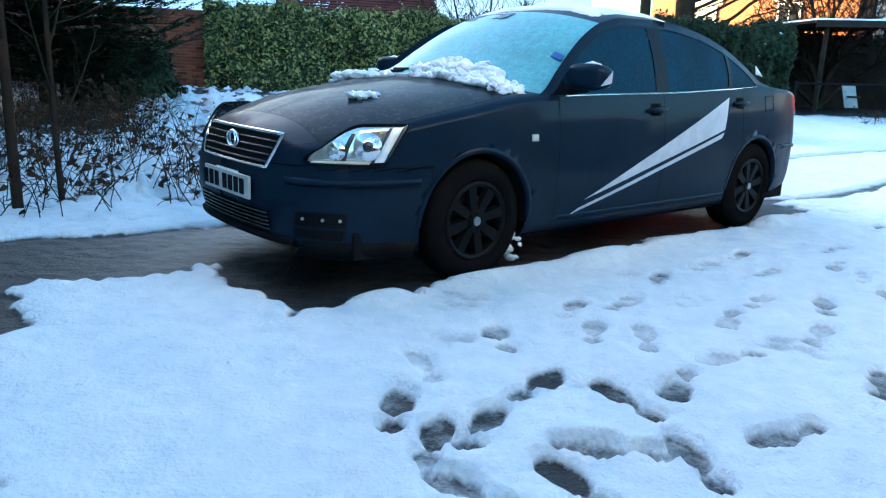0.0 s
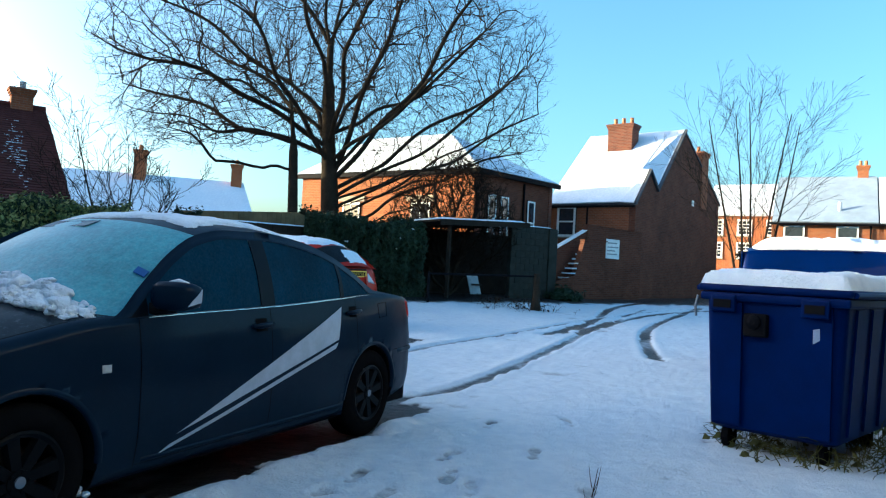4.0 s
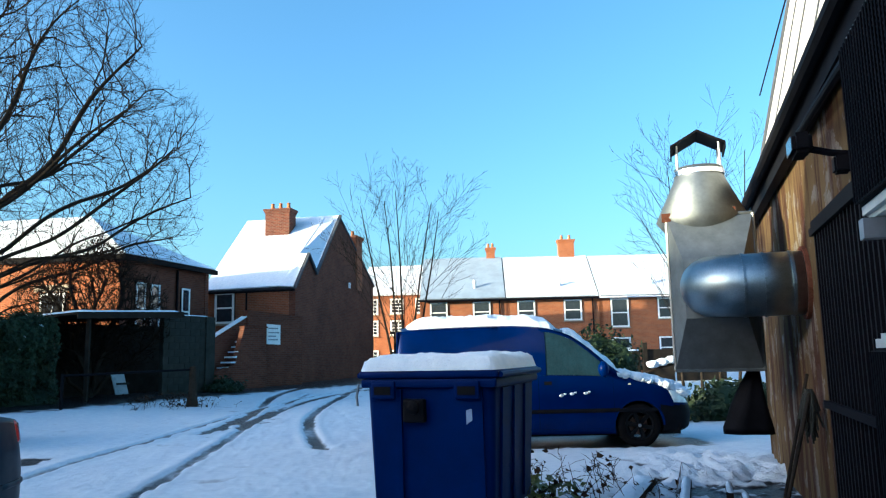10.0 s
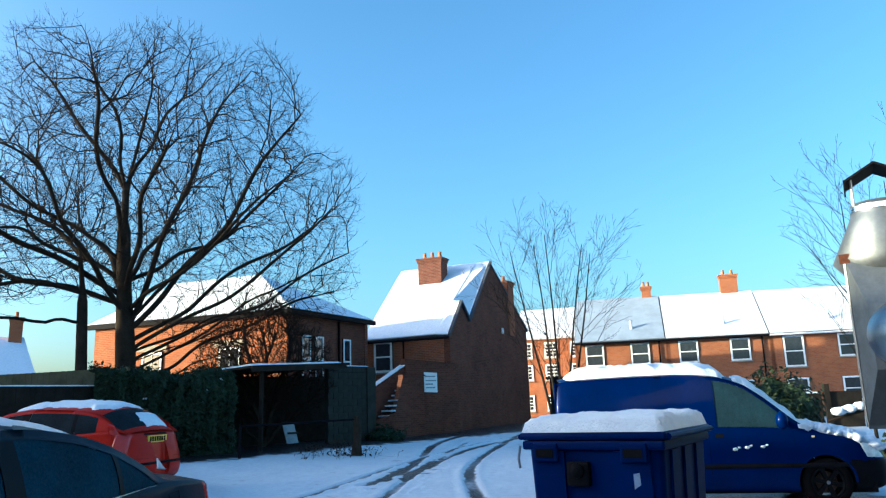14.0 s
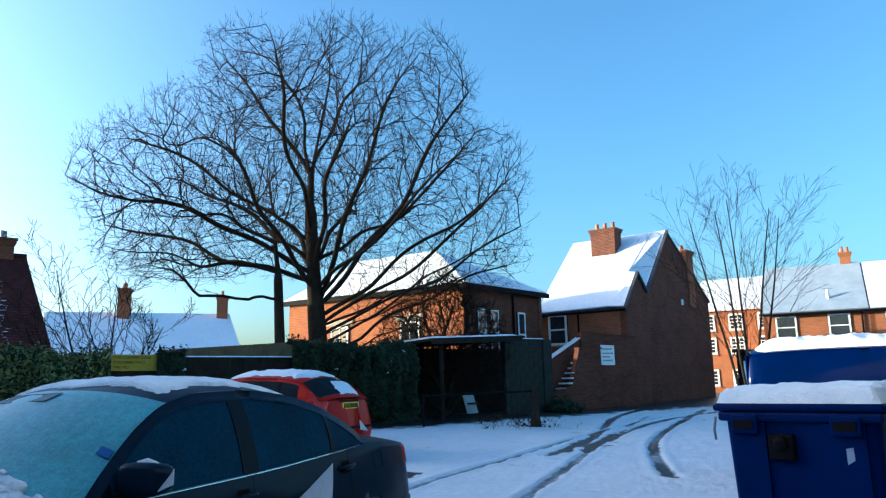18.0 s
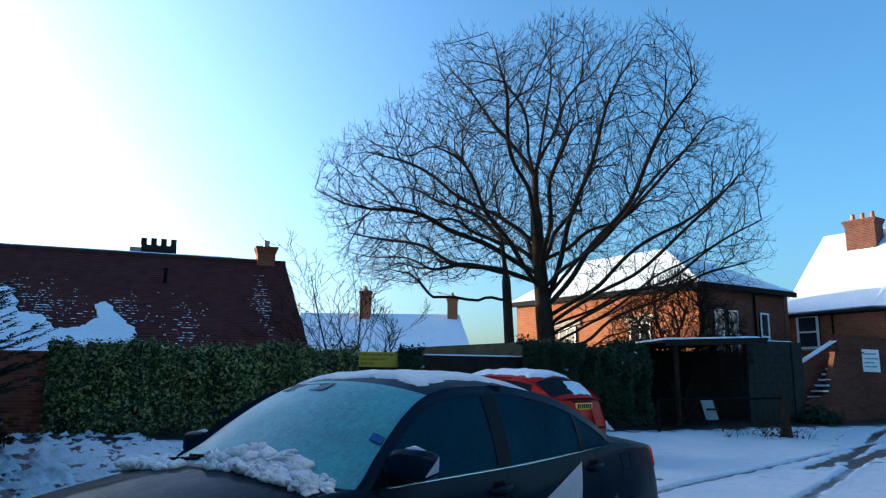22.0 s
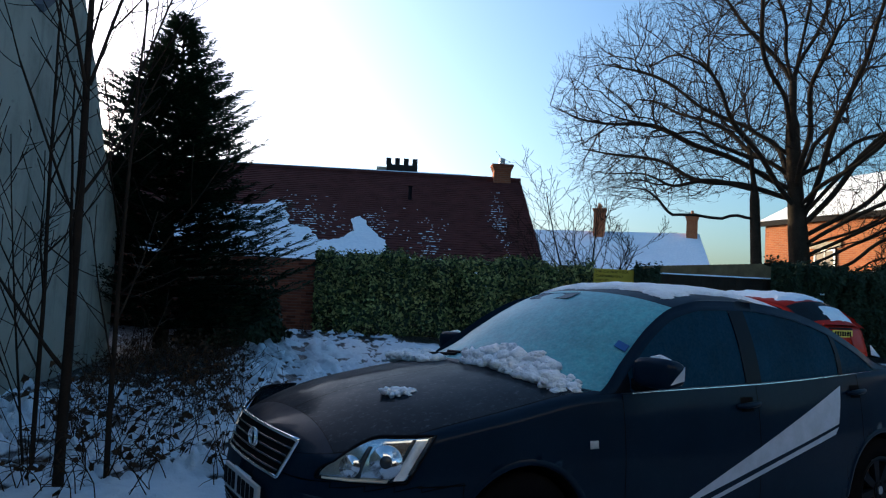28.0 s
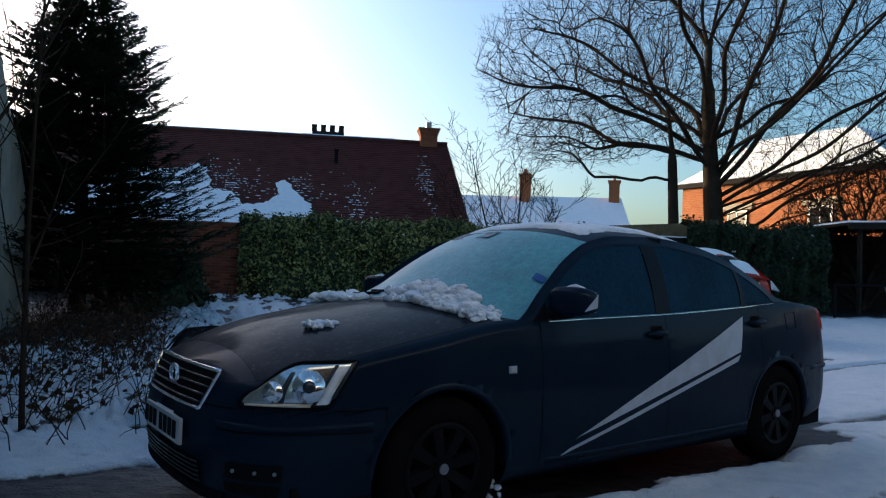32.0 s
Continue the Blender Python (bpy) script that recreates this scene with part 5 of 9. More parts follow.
# the grey saloon
SAL = dict(
    x0=-0.925, x1=3.67, wheels=(0.0, 2.70), wr=0.315, arch=0.355, res=0.035, rows=26, lean=0.36, frame=0.052, bow=0.10, mid=1.55,
    plan=[(-0.925, 0.10), (-0.915, 0.27), (-0.90, 0.40), (-0.87, 0.52), (-0.82, 0.62), (-0.73, 0.72), (-0.6, 0.79), (-0.4, 0.843), (-0.1, 0.872), (0.6, 0.88), (2.0, 0.88), (2.9, 0.868), (3.3, 0.82), (3.52, 0.72), (3.61, 0.60), (3.65, 0.42), (3.67, 0.15)],
    side=[(0.15, 0.93), (0.25, 0.972), (0.45, 1.0), (0.62, 1.0), (0.8, 0.985), (0.95, 0.955), (1.1, 0.92)],
    top=[(-0.925, 0.735), (-0.8, 0.80), (-0.6, 0.86), (-0.2, 0.945), (0.25, 1.01), (0.6, 1.03), (2.6, 1.05), (3.0, 1.06), (3.3, 1.055), (3.6, 1.035), (3.66, 1.0)],
    shoulder=[(-0.925, 0.66), (-0.75, 0.70), (-0.45, 0.785), (0.0, 0.875), (0.35, 0.935), (0.8, 0.955), (1.6, 0.975), (2.4, 1.012), (2.8, 1.03), (3.2, 1.01), (3.66, 0.93)],
    low=[(-0.925, 0.235), (-0.7, 0.19), (-0.4, 0.185), (0.4, 0.20), (2.3, 0.21), (3.1, 0.23), (3.66, 0.31)],
    nose=[(0.15, 0.04), (0.3, -0.01), (0.45, -0.03), (0.6, 0.0), (0.72, 0.05), (0.85, 0.12)],
    tail=[(0.2, 0.05), (0.4, -0.02), (0.6, -0.03), (0.8, 0.0), (0.95, 0.02), (1.06, 0.05)],
    gx=(0.20, 3.16), centre=[(0.20, 1.0), (0.35, 1.085), (0.75, 1.325), (1.0, 1.43), (1.3, 1.472), (1.7, 1.475), (2.1, 1.43), (2.4, 1.365), (2.75, 1.23), (3.16, 1.05)],
    rail=[(0.20, 0.90), (0.42, 0.95), (0.62, 1.10), (0.85, 1.265), (1.05, 1.36), (1.3, 1.405), (1.65, 1.41), (2.0, 1.375), (2.3, 1.30), (2.55, 1.19), (2.80, 1.055), (3.0, 1.02), (3.16, 1.0)],
    cuts=(-0.92, -0.91, -0.89, -0.87, -0.845, -0.80, -0.52, 3.58, 3.62, 3.645, 3.66, 0.30, 0.40, 0.56, 0.90, 1.475, 1.53, 1.60, 2.14, 2.32, 2.36, 2.48, 2.62, 2.98, 3.12),
    panels=[
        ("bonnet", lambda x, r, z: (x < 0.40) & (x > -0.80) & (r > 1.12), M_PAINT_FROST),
        ("boot_lid", lambda x, r, z: (x > 2.98) & (r > 1.12), None),
        ("front_door", lambda x, r, z: (x > 0.56) & (x < 1.53) & (r < 1.0) & (z > 0.27), None),
        ("rear_door", lambda x, r, z: (x > 1.53) & (x < 2.48) & (r < 1.0) & (z > 0.27) & (np.hypot(x - 2.7, z - 0.315) > 0.40), None),
        ("front_bumper", lambda x, r, z: (x < -0.30) & (z < 0.60) & (r < 1.0), None),
        ("rear_bumper", lambda x, r, z: (x > 3.02) & (z < 0.62) & (r < 1.0), None),
        ("front_wing", lambda x, r, z: (x < 0.56) & (r < 1.12), None),
        ("rear_wing", lambda x, r, z: (x > 2.40) & (r < 1.12), None)],
    side_windows=[("front_side_window", 0.62, 1.475, M_SIDEGLASS), ("rear_side_window", 1.60, 2.32, M_SIDEGLASS), ("quarter_light", 2.36, 2.75, M_SIDEGLASS)],
    belt=(0.62, 2.70), beltmat=M_CHROME, pillars=[(1.475, 1.60), (2.32, 2.36), (0.40, 0.62)],
    screens=[("windscreen", 0.24, 0.99, M_FROST), ("rear_window", 2.42, 3.04, M_DARKGLASS)])
saloon = thing("grey_saloon_car", "dark grey metallic saloon with pale side stripes and snow on it", "car", pose(0, CAR_Y, 0))
M_PILLAR = plain("black_pillar_film", (0.003, 0.005, 0.009), 0.3, 0.0, 0.06, vary=0.2)
sal = build_shell(saloon, SAL, M_PAINT_GREY, M_PILLAR)
for wx in (0.0, 2.70):
    wheel(saloon, wx, -0.862, 0.315, -1, M_RIM)
    wheel(saloon, wx, 0.862, 0.315, 1, M_RIM)


def front_patch(sh, y0, y1, z0, z1, material, name, parent, out=0.004, label="", n=16, m=6, rear=False, slant=0.0):
    """A patch on the nose or tail between two y and two z."""
    vs, fs = [], []
    for j in range(m + 1):
        for i in range(n + 1):
            z = z0 + (z1 - z0) * j / m
            yy = y0 + (y1 - y0) * i / n
            yy = yy * (1 - slant * (1 - j / m))
            vs.append(tuple(sh.back(yy, z, out) if rear else sh.front(yy, z, out)))
    for j in range(m):
        for i in range(n):
            k = j * (n + 1) + i
            fs.append((k, k + n + 1, k + n + 2, k + 1))
    return part(name, (vs, fs), material, parent, label, True)


def front_bar(sh, y0, y1, z, r, material, name, parent, out=0.0, n=14, label=""):
    return part(name, tube([sh.front(y0 + (y1 - y0) * i / n, z, out) for i in range(n + 1)], r, 6), material, parent, label, True)


def lump(pts, seed, parent, name="snow_clump", label="", mat=None):
    """A heap of snow from overlapping lumps: (x, y, z, radius)."""
    for i, (x, y, z, r) in enumerate(pts):
        bm = bmesh.new()
        q = bmesh.ops.create_icosphere(bm, subdivisions=3, radius=r)
        for v in q["verts"]:
            d = v.co.normalized()
            k = 1 + 0.22 * noise.noise(d * 2.1 + Vector((i * 3.1 + seed, seed, 0))) + 0.10 * noise.noise(d * 6 + Vector((seed, i, 0)))
            v.co = Vector((d.x * r * k, d.y * r * k, d.z * r * k * 0.62)) + Vector((x, y, z))
        part(name, bm, mat or M_SNOW, parent, label, True)


M_LAMP = plain("headlamp_reflector", (0.72, 0.75, 0.76), 0.3, 0.15, vary=0.30, scale=14.0)
M_AMBER = plain("indicator_lens", (0.62, 0.55, 0.42), 0.25, vary=0.2)
M_TAIL = plain("tail_lamp_red", (0.35, 0.015, 0.01), 0.2, vary=0.2)
M_STRIPE = plain("pale_film_stripe", (0.36, 0.43, 0.52), 0.45, vary=0.12, scale=12.0)
M_PLATE = plain("number_plate_white", (0.42, 0.43, 0.43), 0.4, vary=0.1)
M_PLATE_Y = plain("number_plate_yellow", (0.75, 0.50, 0.03), 0.4, vary=0.1)
M_BLUE = plain("blue_sticker", (0.015, 0.07, 0.25), 0.4, vary=0.15)

# lamps
M_CLEAR = plain("lamp_silver", (0.62, 0.66, 0.70), 0.16, 0.95, vary=0.25, scale=9.0)
M_LAMPDARK = plain("lamp_shadow", (0.05, 0.055, 0.06), 0.25, 0.6, vary=0.3, scale=20.0)


def lens_patch(sh, side, xz, material, name, parent, out=0.010, label="", n=26, m=12, thick=0.012):
    """A shaped panel on the wing: xz(u, v) gives its place along and up."""
    vs, fs = [], []
    for j in range(m + 1):
        for i in range(n + 1):
            u, v = i / n, j / m
            x, z = xz(u, v)
            e = min(u, 1 - u, v, 1 - v)
            p = sh.skin(x, z, out + 0.012 * math.sin(math.pi * u) * math.sin(math.pi * v) - (thick if e == 0 else 0.0))
            vs.append((p.x, p.y * (-side), p.z))
    for j in range(m):
        for i in range(n):
            k = j * (n + 1) + i
            fs.append((k, k + 1, k + n + 2, k + n + 1))
    return part(name, (vs, fs), material, parent, label, True)


def lamp_outline(u, v):
    """The drop-shaped headlamp: round and low towards the nose, drawn out to a point along the wing."""
    x0, x1 = -0.835 + 0.055 * v ** 2, -0.545 + 0.115 * v
    x = x0 + (x1 - x0) * u
    top = 0.690 + 0.110 * math.sin(math.pi / 2 * min(1.0, u / 0.45)) + 0.006 * u
    return x, 0.622 + (top - 0.622) * v


for sd in (-1, 1):
    part("lamp_surround", tube([sal.skin(*lamp_outline(*q), 0.006) * 1.0 if sd < 0 else Vector((sal.skin(*lamp_outline(*q), 0.006).x, -sal.skin(*lamp_outline(*q), 0.006).y, sal.skin(*lamp_outline(*q), 0.006).z)) for q in
         [(k / 12, 0) for k in range(13)] + [(1, k / 6) for k in range(1, 7)] + [(1 - k / 12, 1) for k in range(1, 13)] + [(0, 1 - k / 6) for k in range(1, 7)]], 0.006, 6), M_BLACK, saloon)
    lamp = lens_patch(sal, sd, lamp_outline, M_CLEAR, "headlamp", saloon, 0.006, "clear drop-shaped headlamp with silver reflectors")
    # pale indicator strip and the shadowed gaps beside it
    for u0, u1, v0, v1, mt, o in ((0.80, 0.93, 0.07, 0.90, M_LAMP, 0.0125), (0.755, 0.80, 0.05, 0.93, M_LAMPDARK, 0.0120), (0.06, 0.74, 0.02, 0.10, M_AMBER, 0.0122), (0.34, 0.42, 0.10, 0.80, M_LAMPDARK, 0.0122), (0.93, 0.985, 0.2, 0.97, M_LAMPDARK, 0.0122)):
        lens_patch(sal, sd, lambda u, v, a=u0, b=u1, c=v0, d=v1: lamp_outline(a + (b - a) * u, c + (d - c) * v), mt, "lamp_band", lamp, o, n=10, m=8, thick=0.0)
    for (x, z, r, core) in ((-0.735, 0.682, 0.044, False), (-0.622, 0.706, 0.066, True)):
        c = sal.skin(x, z, 0.016)
        nx_ = (sal.skin(x + 0.02, z).y - sal.skin(x - 0.02, z).y) / 0.04
        nrm = Vector((nx_, -1, 0.15)).normalized()
        if sd > 0:
            c.y, nrm.y = -c.y, -nrm.y
        rings = [(r, 0.000), (r * 0.97, 0.010), (r * 0.84, 0.006), (r * 0.6, -0.002), (r * 0.45, -0.004)]
        bm = bmesh.new()
        add_tube(bm, [c + nrm * d for _, d in rings], [q for q, _ in rings], 24)
        part("reflector", bm, M_CHROME, lamp, smooth=True)
        if core:
            part("projector_lens", tube([c + nrm * 0.002, c + nrm * 0.012, c + nrm * 0.016], [r * 0.42, r * 0.36, r * 0.10], 18), M_LAMPDARK, lamp, smooth=True)
        else:
            part("bulb_cap", tube([c + nrm * 0.0, c + nrm * 0.012], [r * 0.30, r * 0.2], 14), M_STEEL, lamp, smooth=True)
# nose
gr = front_patch(sal, -0.40, 0.40, 0.578, 0.722, M_DARK, "grille", saloon, 0.006, "black grille with chrome bars", slant=0.10)
for k in range(4):
    z = 0.600 + 0.032 * k
    w = 0.355 + 0.012 * k
    front_bar(sal, -w, w, z, 0.0055, M_LAMPDARK, "grille_bar", gr, 0.012)
front_bar(sal, -0.415, 0.415, 0.733, 0.010, M_CHROME, "grille_surround", gr, 0.010)
for sd in (-1, 1):
    part("grille_surround", tube([sal.front(sd * 0.415, 0.733, 0.010), sal.front(sd * 0.40, 0.66, 0.010), sal.front(sd * 0.36, 0.575, 0.008)], 0.008, 6), M_CHROME, gr)
front_bar(sal, -0.36, 0.36, 0.574, 0.008, M_CHROME, "grille_surround", gr, 0.008)
bc = sal.front(0.0, 0.672, 0.022)
part("badge", tube([bc + Vector((0, 0.062 * math.cos(a), 0.042 * math.sin(a))) for a in [2 * math.pi * k / 20 for k in range(21)]], 0.007, 6), M_CHROME, gr, "plain chrome oval badge")
part("badge_bar", tube([bc + Vector((0, 0.030 * math.cos(a), 0.036 * math.sin(a))) for a in [2 * math.pi * k / 16 for k in range(17)]], 0.006, 6), M_CHROME, gr)
pc = sal.front(0.0, 0.466, 0.012)
plate = part("number_plate", box((pc.x - 0.012, -0.29, 0.41), (pc.x + 0.004, 0.23, 0.522), None, 0.004), M_PLATE, saloon, "white number plate with dark bars")
for k in range(7):
    y = -0.245 + 0.066 * k + (0.03 if k > 3 else 0)
    part("character_bar", box((pc.x - 0.016, y, 0.428), (pc.x - 0.011, y + 0.046, 0.504)), M_BLACK, plate)
front_patch(sal, -0.155, 0.10, 0.508, 0.530, M_SNOW, "snow", saloon, 0.022)
lg = front_patch(sal, -0.40, 0.40, 0.268, 0.368, M_DARK, "lower_grille", saloon, 0.005, slant=0.05)
for k in range(5):
    front_bar(sal, -0.385, 0.385, 0.278 + 0.02 * k, 0.0045, M_LAMPDARK, "grille_bar", lg, 0.010)
fv = decal(sal, [(-0.870, 0.328), (-0.705, 0.328), (-0.705, 0.396), (-0.870, 0.392)], M_BLACK, "fog_lamp_blank", saloon, 0.006, both=True)
for x in (-0.85, -0.79, -0.73):
    p = sal.skin(x, 0.363, 0.008)
    part("stud", tube([p, p + Vector((-0.003, -0.004, 0))], 0.008, 8), M_STEEL, fv)
decal(sal, [(-0.860, 0.268), (-0.715, 0.262), (-0.705, 0.312), (-0.868, 0.312)], M_DARK, "bumper_vent", saloon, 0.004, both=True)
decal(sal, [(-0.895, 0.520), (-0.36, 0.527), (-0.36, 0.556), (-0.895, 0.549)], M_PAINT_GREY, "bumper_moulding", saloon, 0.012, both=True, n=30, m=4, thick=0.012)
for zz, x0, x1 in ((0.606, -0.50, -0.30), (0.515, -0.895, -0.36)):
    part("panel_gap", tube([sal.skin(x0 + (x1 - x0) * i / 20, zz, 0.001) for i in range(21)], 0.003, 5), M_DARK, saloon)
part("bumper_lip", tube([sal.front(0.62 * math.sin(a), 0.235, 0.004) for a in np.linspace(-1.0, 1.0, 25)], 0.022, 6), M_BLACK, saloon, smooth=True)
decal(sal, [(-0.84, 0.165), (-0.36, 0.165), (-0.36, 0.252), (-0.84, 0.252)], M_BLACK, "bumper_valance", saloon, 0.014, both=True, n=24, m=4, thick=0.014)
# flank
for hx, hz in ((1.432, 0.872), (2.425, 0.914)):
    cup = decal(sal, [(hx - 0.045, hz - 0.036), (hx + 0.055, hz - 0.036), (hx + 0.055, hz + 0.038), (hx - 0.045, hz + 0.038)], M_DARK, "handle_recess", saloon, 0.003, both=True)
    hp0, hp1 = sal.skin(hx - 0.085, hz - 0.004, 0.012), sal.skin(hx + 0.10, hz + 0.006, 0.012)
    for sd in (1, -1):
        bm = bmesh.new()
        mid = (hp0 + hp1) / 2 + Vector((0, -0.016, 0))
        pts = [hp0, hp0.lerp(mid, 0.5) + Vector((0, -0.010, 0)), mid, mid.lerp(hp1, 0.5) + Vector((0, -0.008, 0)), hp1]
        add_tube(bm, [Vector((p.x, p.y * sd, p.z)) for p in pts], [0.010, 0.016, 0.017, 0.016, 0.011], 8)
        part("door_handle", bm, M_PAINT_GREY, saloon, "body-coloured door handle", True)
decal(sal, [(0.345, 0.712), (0.395, 0.712), (0.395, 0.748), (0.345, 0.748)], M_PLATE, "side_repeater", saloon, 0.008, "white indicator lens", thick=0.008, n=6, m=6, both=True)
decal(sal, [(0.80, 0.366), (2.232, 0.738), (2.290, 0.950), (2.285, 0.950)], M_STRIPE, "side_stripe", saloon, 0.0035, "pale translucent vinyl stripe", n=40, m=14)
decal(sal, [(0.690, 0.284), (2.195, 0.682), (2.225, 0.720), (0.765, 0.322)], M_STRIPE, "side_stripe", saloon, 0.0035, "pale translucent vinyl stripe", n=40, m=3)
for a, b in (((2.80, 0.86), (2.92, 0.868)), ((2.92, 0.868), (2.925, 0.97)), ((2.925, 0.97), (2.80, 0.962)), ((2.80, 0.962), (2.80, 0.86))):
    part("filler_flap_gap", tube([sal.skin(a[0] + (b[0] - a[0]) * i / 8, a[1] + (b[1] - a[1]) * i / 8, 0.001) for i in range(9)], 0.002, 5), M_DARK, saloon)
decal(sal, [(0.60, 0.268), (2.35, 0.276), (2.35, 0.300), (0.60, 0.292)], M_PAINT_GREY, "sill_moulding", saloon, 0.010, both=True, n=30, m=4, thick=0.010)
decal(sal, [(3.36, 0.845), (3.555, 0.80), (3.56, 0.955), (3.32, 0.985)], M_TAIL, "tail_lamp", saloon, 0.010, "red tail lamp", both=True, thick=0.01)
decal(sal, [(3.10, 0.575), (3.60, 0.565), (3.60, 0.60), (3.10, 0.61)], M_PAINT_GREY, "bumper_moulding", saloon, 0.012, both=True, thick=0.012, m=4)
# mirrors
for sd in (-1, 1):
    bm = bmesh.new()
    q = bmesh.ops.create_icosphere(bm, subdivisions=3, radius=1.0)
    for v in q["verts"]:
        c = v.co
        k = (abs(c.x) ** 4 + abs(c.y) ** 4 + abs(c.z) ** 4) ** -0.25
        c = c * k
        v.co = Vector((0.715 + 0.065 * c.x - 0.02 * c.y * sd, sd * (0.915 + 0.110 * c.y * sd * sd), 1.052 + 0.068 * c.z * (1 - 0.12 * c.x)))
    mir = part("door_mirror", bm, M_PAINT_GREY, saloon, "dark grey door mirror with pale triangle", True)
    part("mirror_arm", tube([(0.66, sd * 0.80, 0.985), (0.70, sd * 0.85, 0.99), (0.73, sd * 0.90, 1.0)], [0.035, 0.03, 0.03], 8), M_BLACK, mir)
    part("mirror_mark", prism([(0.675, sd * 1.026, 1.008), (0.765, sd * 1.022, 1.025), (0.77, sd * 1.020, 1.09)], (0, sd * 0.004, 0)), M_STRIPE, mir)
    part("mirror_glass", box((0.775, sd * 0.915 - 0.085, 1.0), (0.782, sd * 0.915 + 0.085, 1.10), None, 0.003), M_CHROME, mir)
    part("snow", tube([(0.73, sd * 0.85, 1.117), (0.73, sd * 0.91, 1.121), (0.72, sd * 0.98, 1.117)], [0.006, 0.016, 0.006], 8), M_SNOW, mir)


def roof_point(sp, sh, x, f):
    """A point on the glasshouse at x, f of the way from the middle (0) to the rail (1), on the -y side."""
    zb, zr, zc = float(sh.shoulder(x)) - 0.012, float(sh.rail(x)), float(sh.centre(x))
    yb = float(sh.half(x, zb)) - 0.012
    yr = yb - (zr - zb) * sp["lean"]
    g = abs(f)
    bow = sp["bow"] * g ** 2 * (1 if x < sp["mid"] else -1) * max(0.0, min(1, abs(x - sp["mid"]) / 0.5))
    return Vector((x + bow, -yr * f, zr + (zc - zr) * (1 - g ** 2.4)))


def roof_snow(sp, sh, x0, x1, f0, f1, thick, parent, seed=0, name="snow", n=46, m=30, label="", ragged_=0.12):
    """A layer of snow over part of the roof or glass, thinning to an uneven rim."""
    vs, fs = [], []
    for j in range(m + 1):
        for i in range(n + 1):
            u, v = i / n, j / m
            x, f = x0 + (x1 - x0) * u, f0 + (f1 - f0) * v
            p = roof_point(sp, sh, x, f)
            e = min(u, 1 - u, v, 1 - v)
            w = noise.noise(Vector((p.x * 5 + seed, p.y * 5, seed))) * 0.6 + noise.noise(Vector((p.x * 15, p.y * 15 + seed, seed))) * 0.4
            k = (e - 0.03 - ragged_ * 0.5 - ragged_ * w) / 0.12
            h = thick * math.sqrt(max(0.0, 1 - (1 - min(1, max(0, k))) ** 2)) * (1 + 0.7 * w) if k > 0 else -0.02
            vs.append((p.x, p.y, p.z + h))
    for j in range(m):
        for i in range(n):
            k = j * (n + 1) + i
            fs.append((k, k + 1, k + n + 2, k + n + 1))
    return part(name, (vs, fs), M_SNOW, parent, label, True)


roof_snow(SAL, sal, 0.98, 2.42, -0.93, 0.93, 0.026, saloon, 1, n=90, m=64, label="thin uneven snow on the roof", ragged_=0.09)
# heaps left at the foot of the windscreen and on the bonnet
def crumbs(pts, seed, parent, name="snow_clump", label=""):
    """A heap of broken snow: many rough lumps (x, y, z, radius) run together into one mesh."""
    vs, fs = [], []
    ico = bmesh.new()
    bmesh.ops.create_icosphere(ico, subdivisions=2, radius=1.0)
    ico.verts.ensure_lookup_table()
    base_v = [v.co.copy() for v in ico.verts]
    base_f = [tuple(v.index for v in f.verts) for f in ico.faces]
    ico.free()
    rg = random.Random(seed)
    for i, (x, y, z, r) in enumerate(pts):
        k0 = len(vs)
        st = Vector((rg.uniform(0.8, 1.3), rg.uniform(0.8, 1.3), rg.uniform(0.55, 0.95)))
        o = Vector((i * 1.7 + seed, i * 0.9, seed))
        for d in base_v:
            k = r * (1 + 0.5 * noise.noise(d * 1.7 + o) + 0.3 * noise.noise(d * 4.5 + o))
            vs.append(Vector((x + d.x * k * st.x, y + d.y * k * st.y, z + d.z * k * st.z)))
        fs += [tuple(q + k0 for q in f) for f in base_f]
    return part(name, (vs, fs), M_SNOW, parent, label, True)


rng = random.Random(5)
heap = []
for i in range(330):
    t = rng.random() ** 1.3
    y = -0.70 + 0.78 * t + rng.gauss(0, 0.03)
    x = 0.23 + (0.26 - 0.14 * t) * rng.random() * (0.7 + 0.5 * noise.noise(Vector((y * 7, 2, 0))))
    f = max(-0.97, min(0.97, -y / 0.70))
    zc = roof_point(SAL, sal, x, f).z if x > 0.25 else float(sal.top(x)) - 0.05 * (y / 0.7) ** 2
    hh = 0.040 * (1 + noise.noise(Vector((x * 9, y * 9, 3)))) * (1.0 - 0.55 * t)
    heap.append((x, y, zc + hh * rng.random(), rng.uniform(0.010, 0.030) + 0.022 * rng.random() ** 3))
crumbs(heap, 3, saloon, label="crumbled snow pushed off the windscreen")
heap = []
for i in range(150):
    t = rng.random()
    y = 0.22 + 0.56 * t
    x = 0.10 + 0.19 * rng.random()
    heap.append((x, y, float(sal.top(x)) - 0.05 * (y / 0.7) ** 2 + 0.008 + 0.045 * t * rng.random(), rng.uniform(0.012, 0.036)))
crumbs(heap, 9, saloon)
crumbs([(-0.36 + rng.gauss(0, 0.045), -0.335 + rng.gauss(0, 0.030), 0.902 + rng.uniform(0, 0.018), rng.uniform(0.012, 0.028)) for _ in range(26)], 12, saloon)
part("wiper", tube([(0.28, -0.30, 1.03), (0.30, 0.0, 1.055), (0.29, 0.30, 1.045)], 0.009, 6), M_BLACK, saloon)
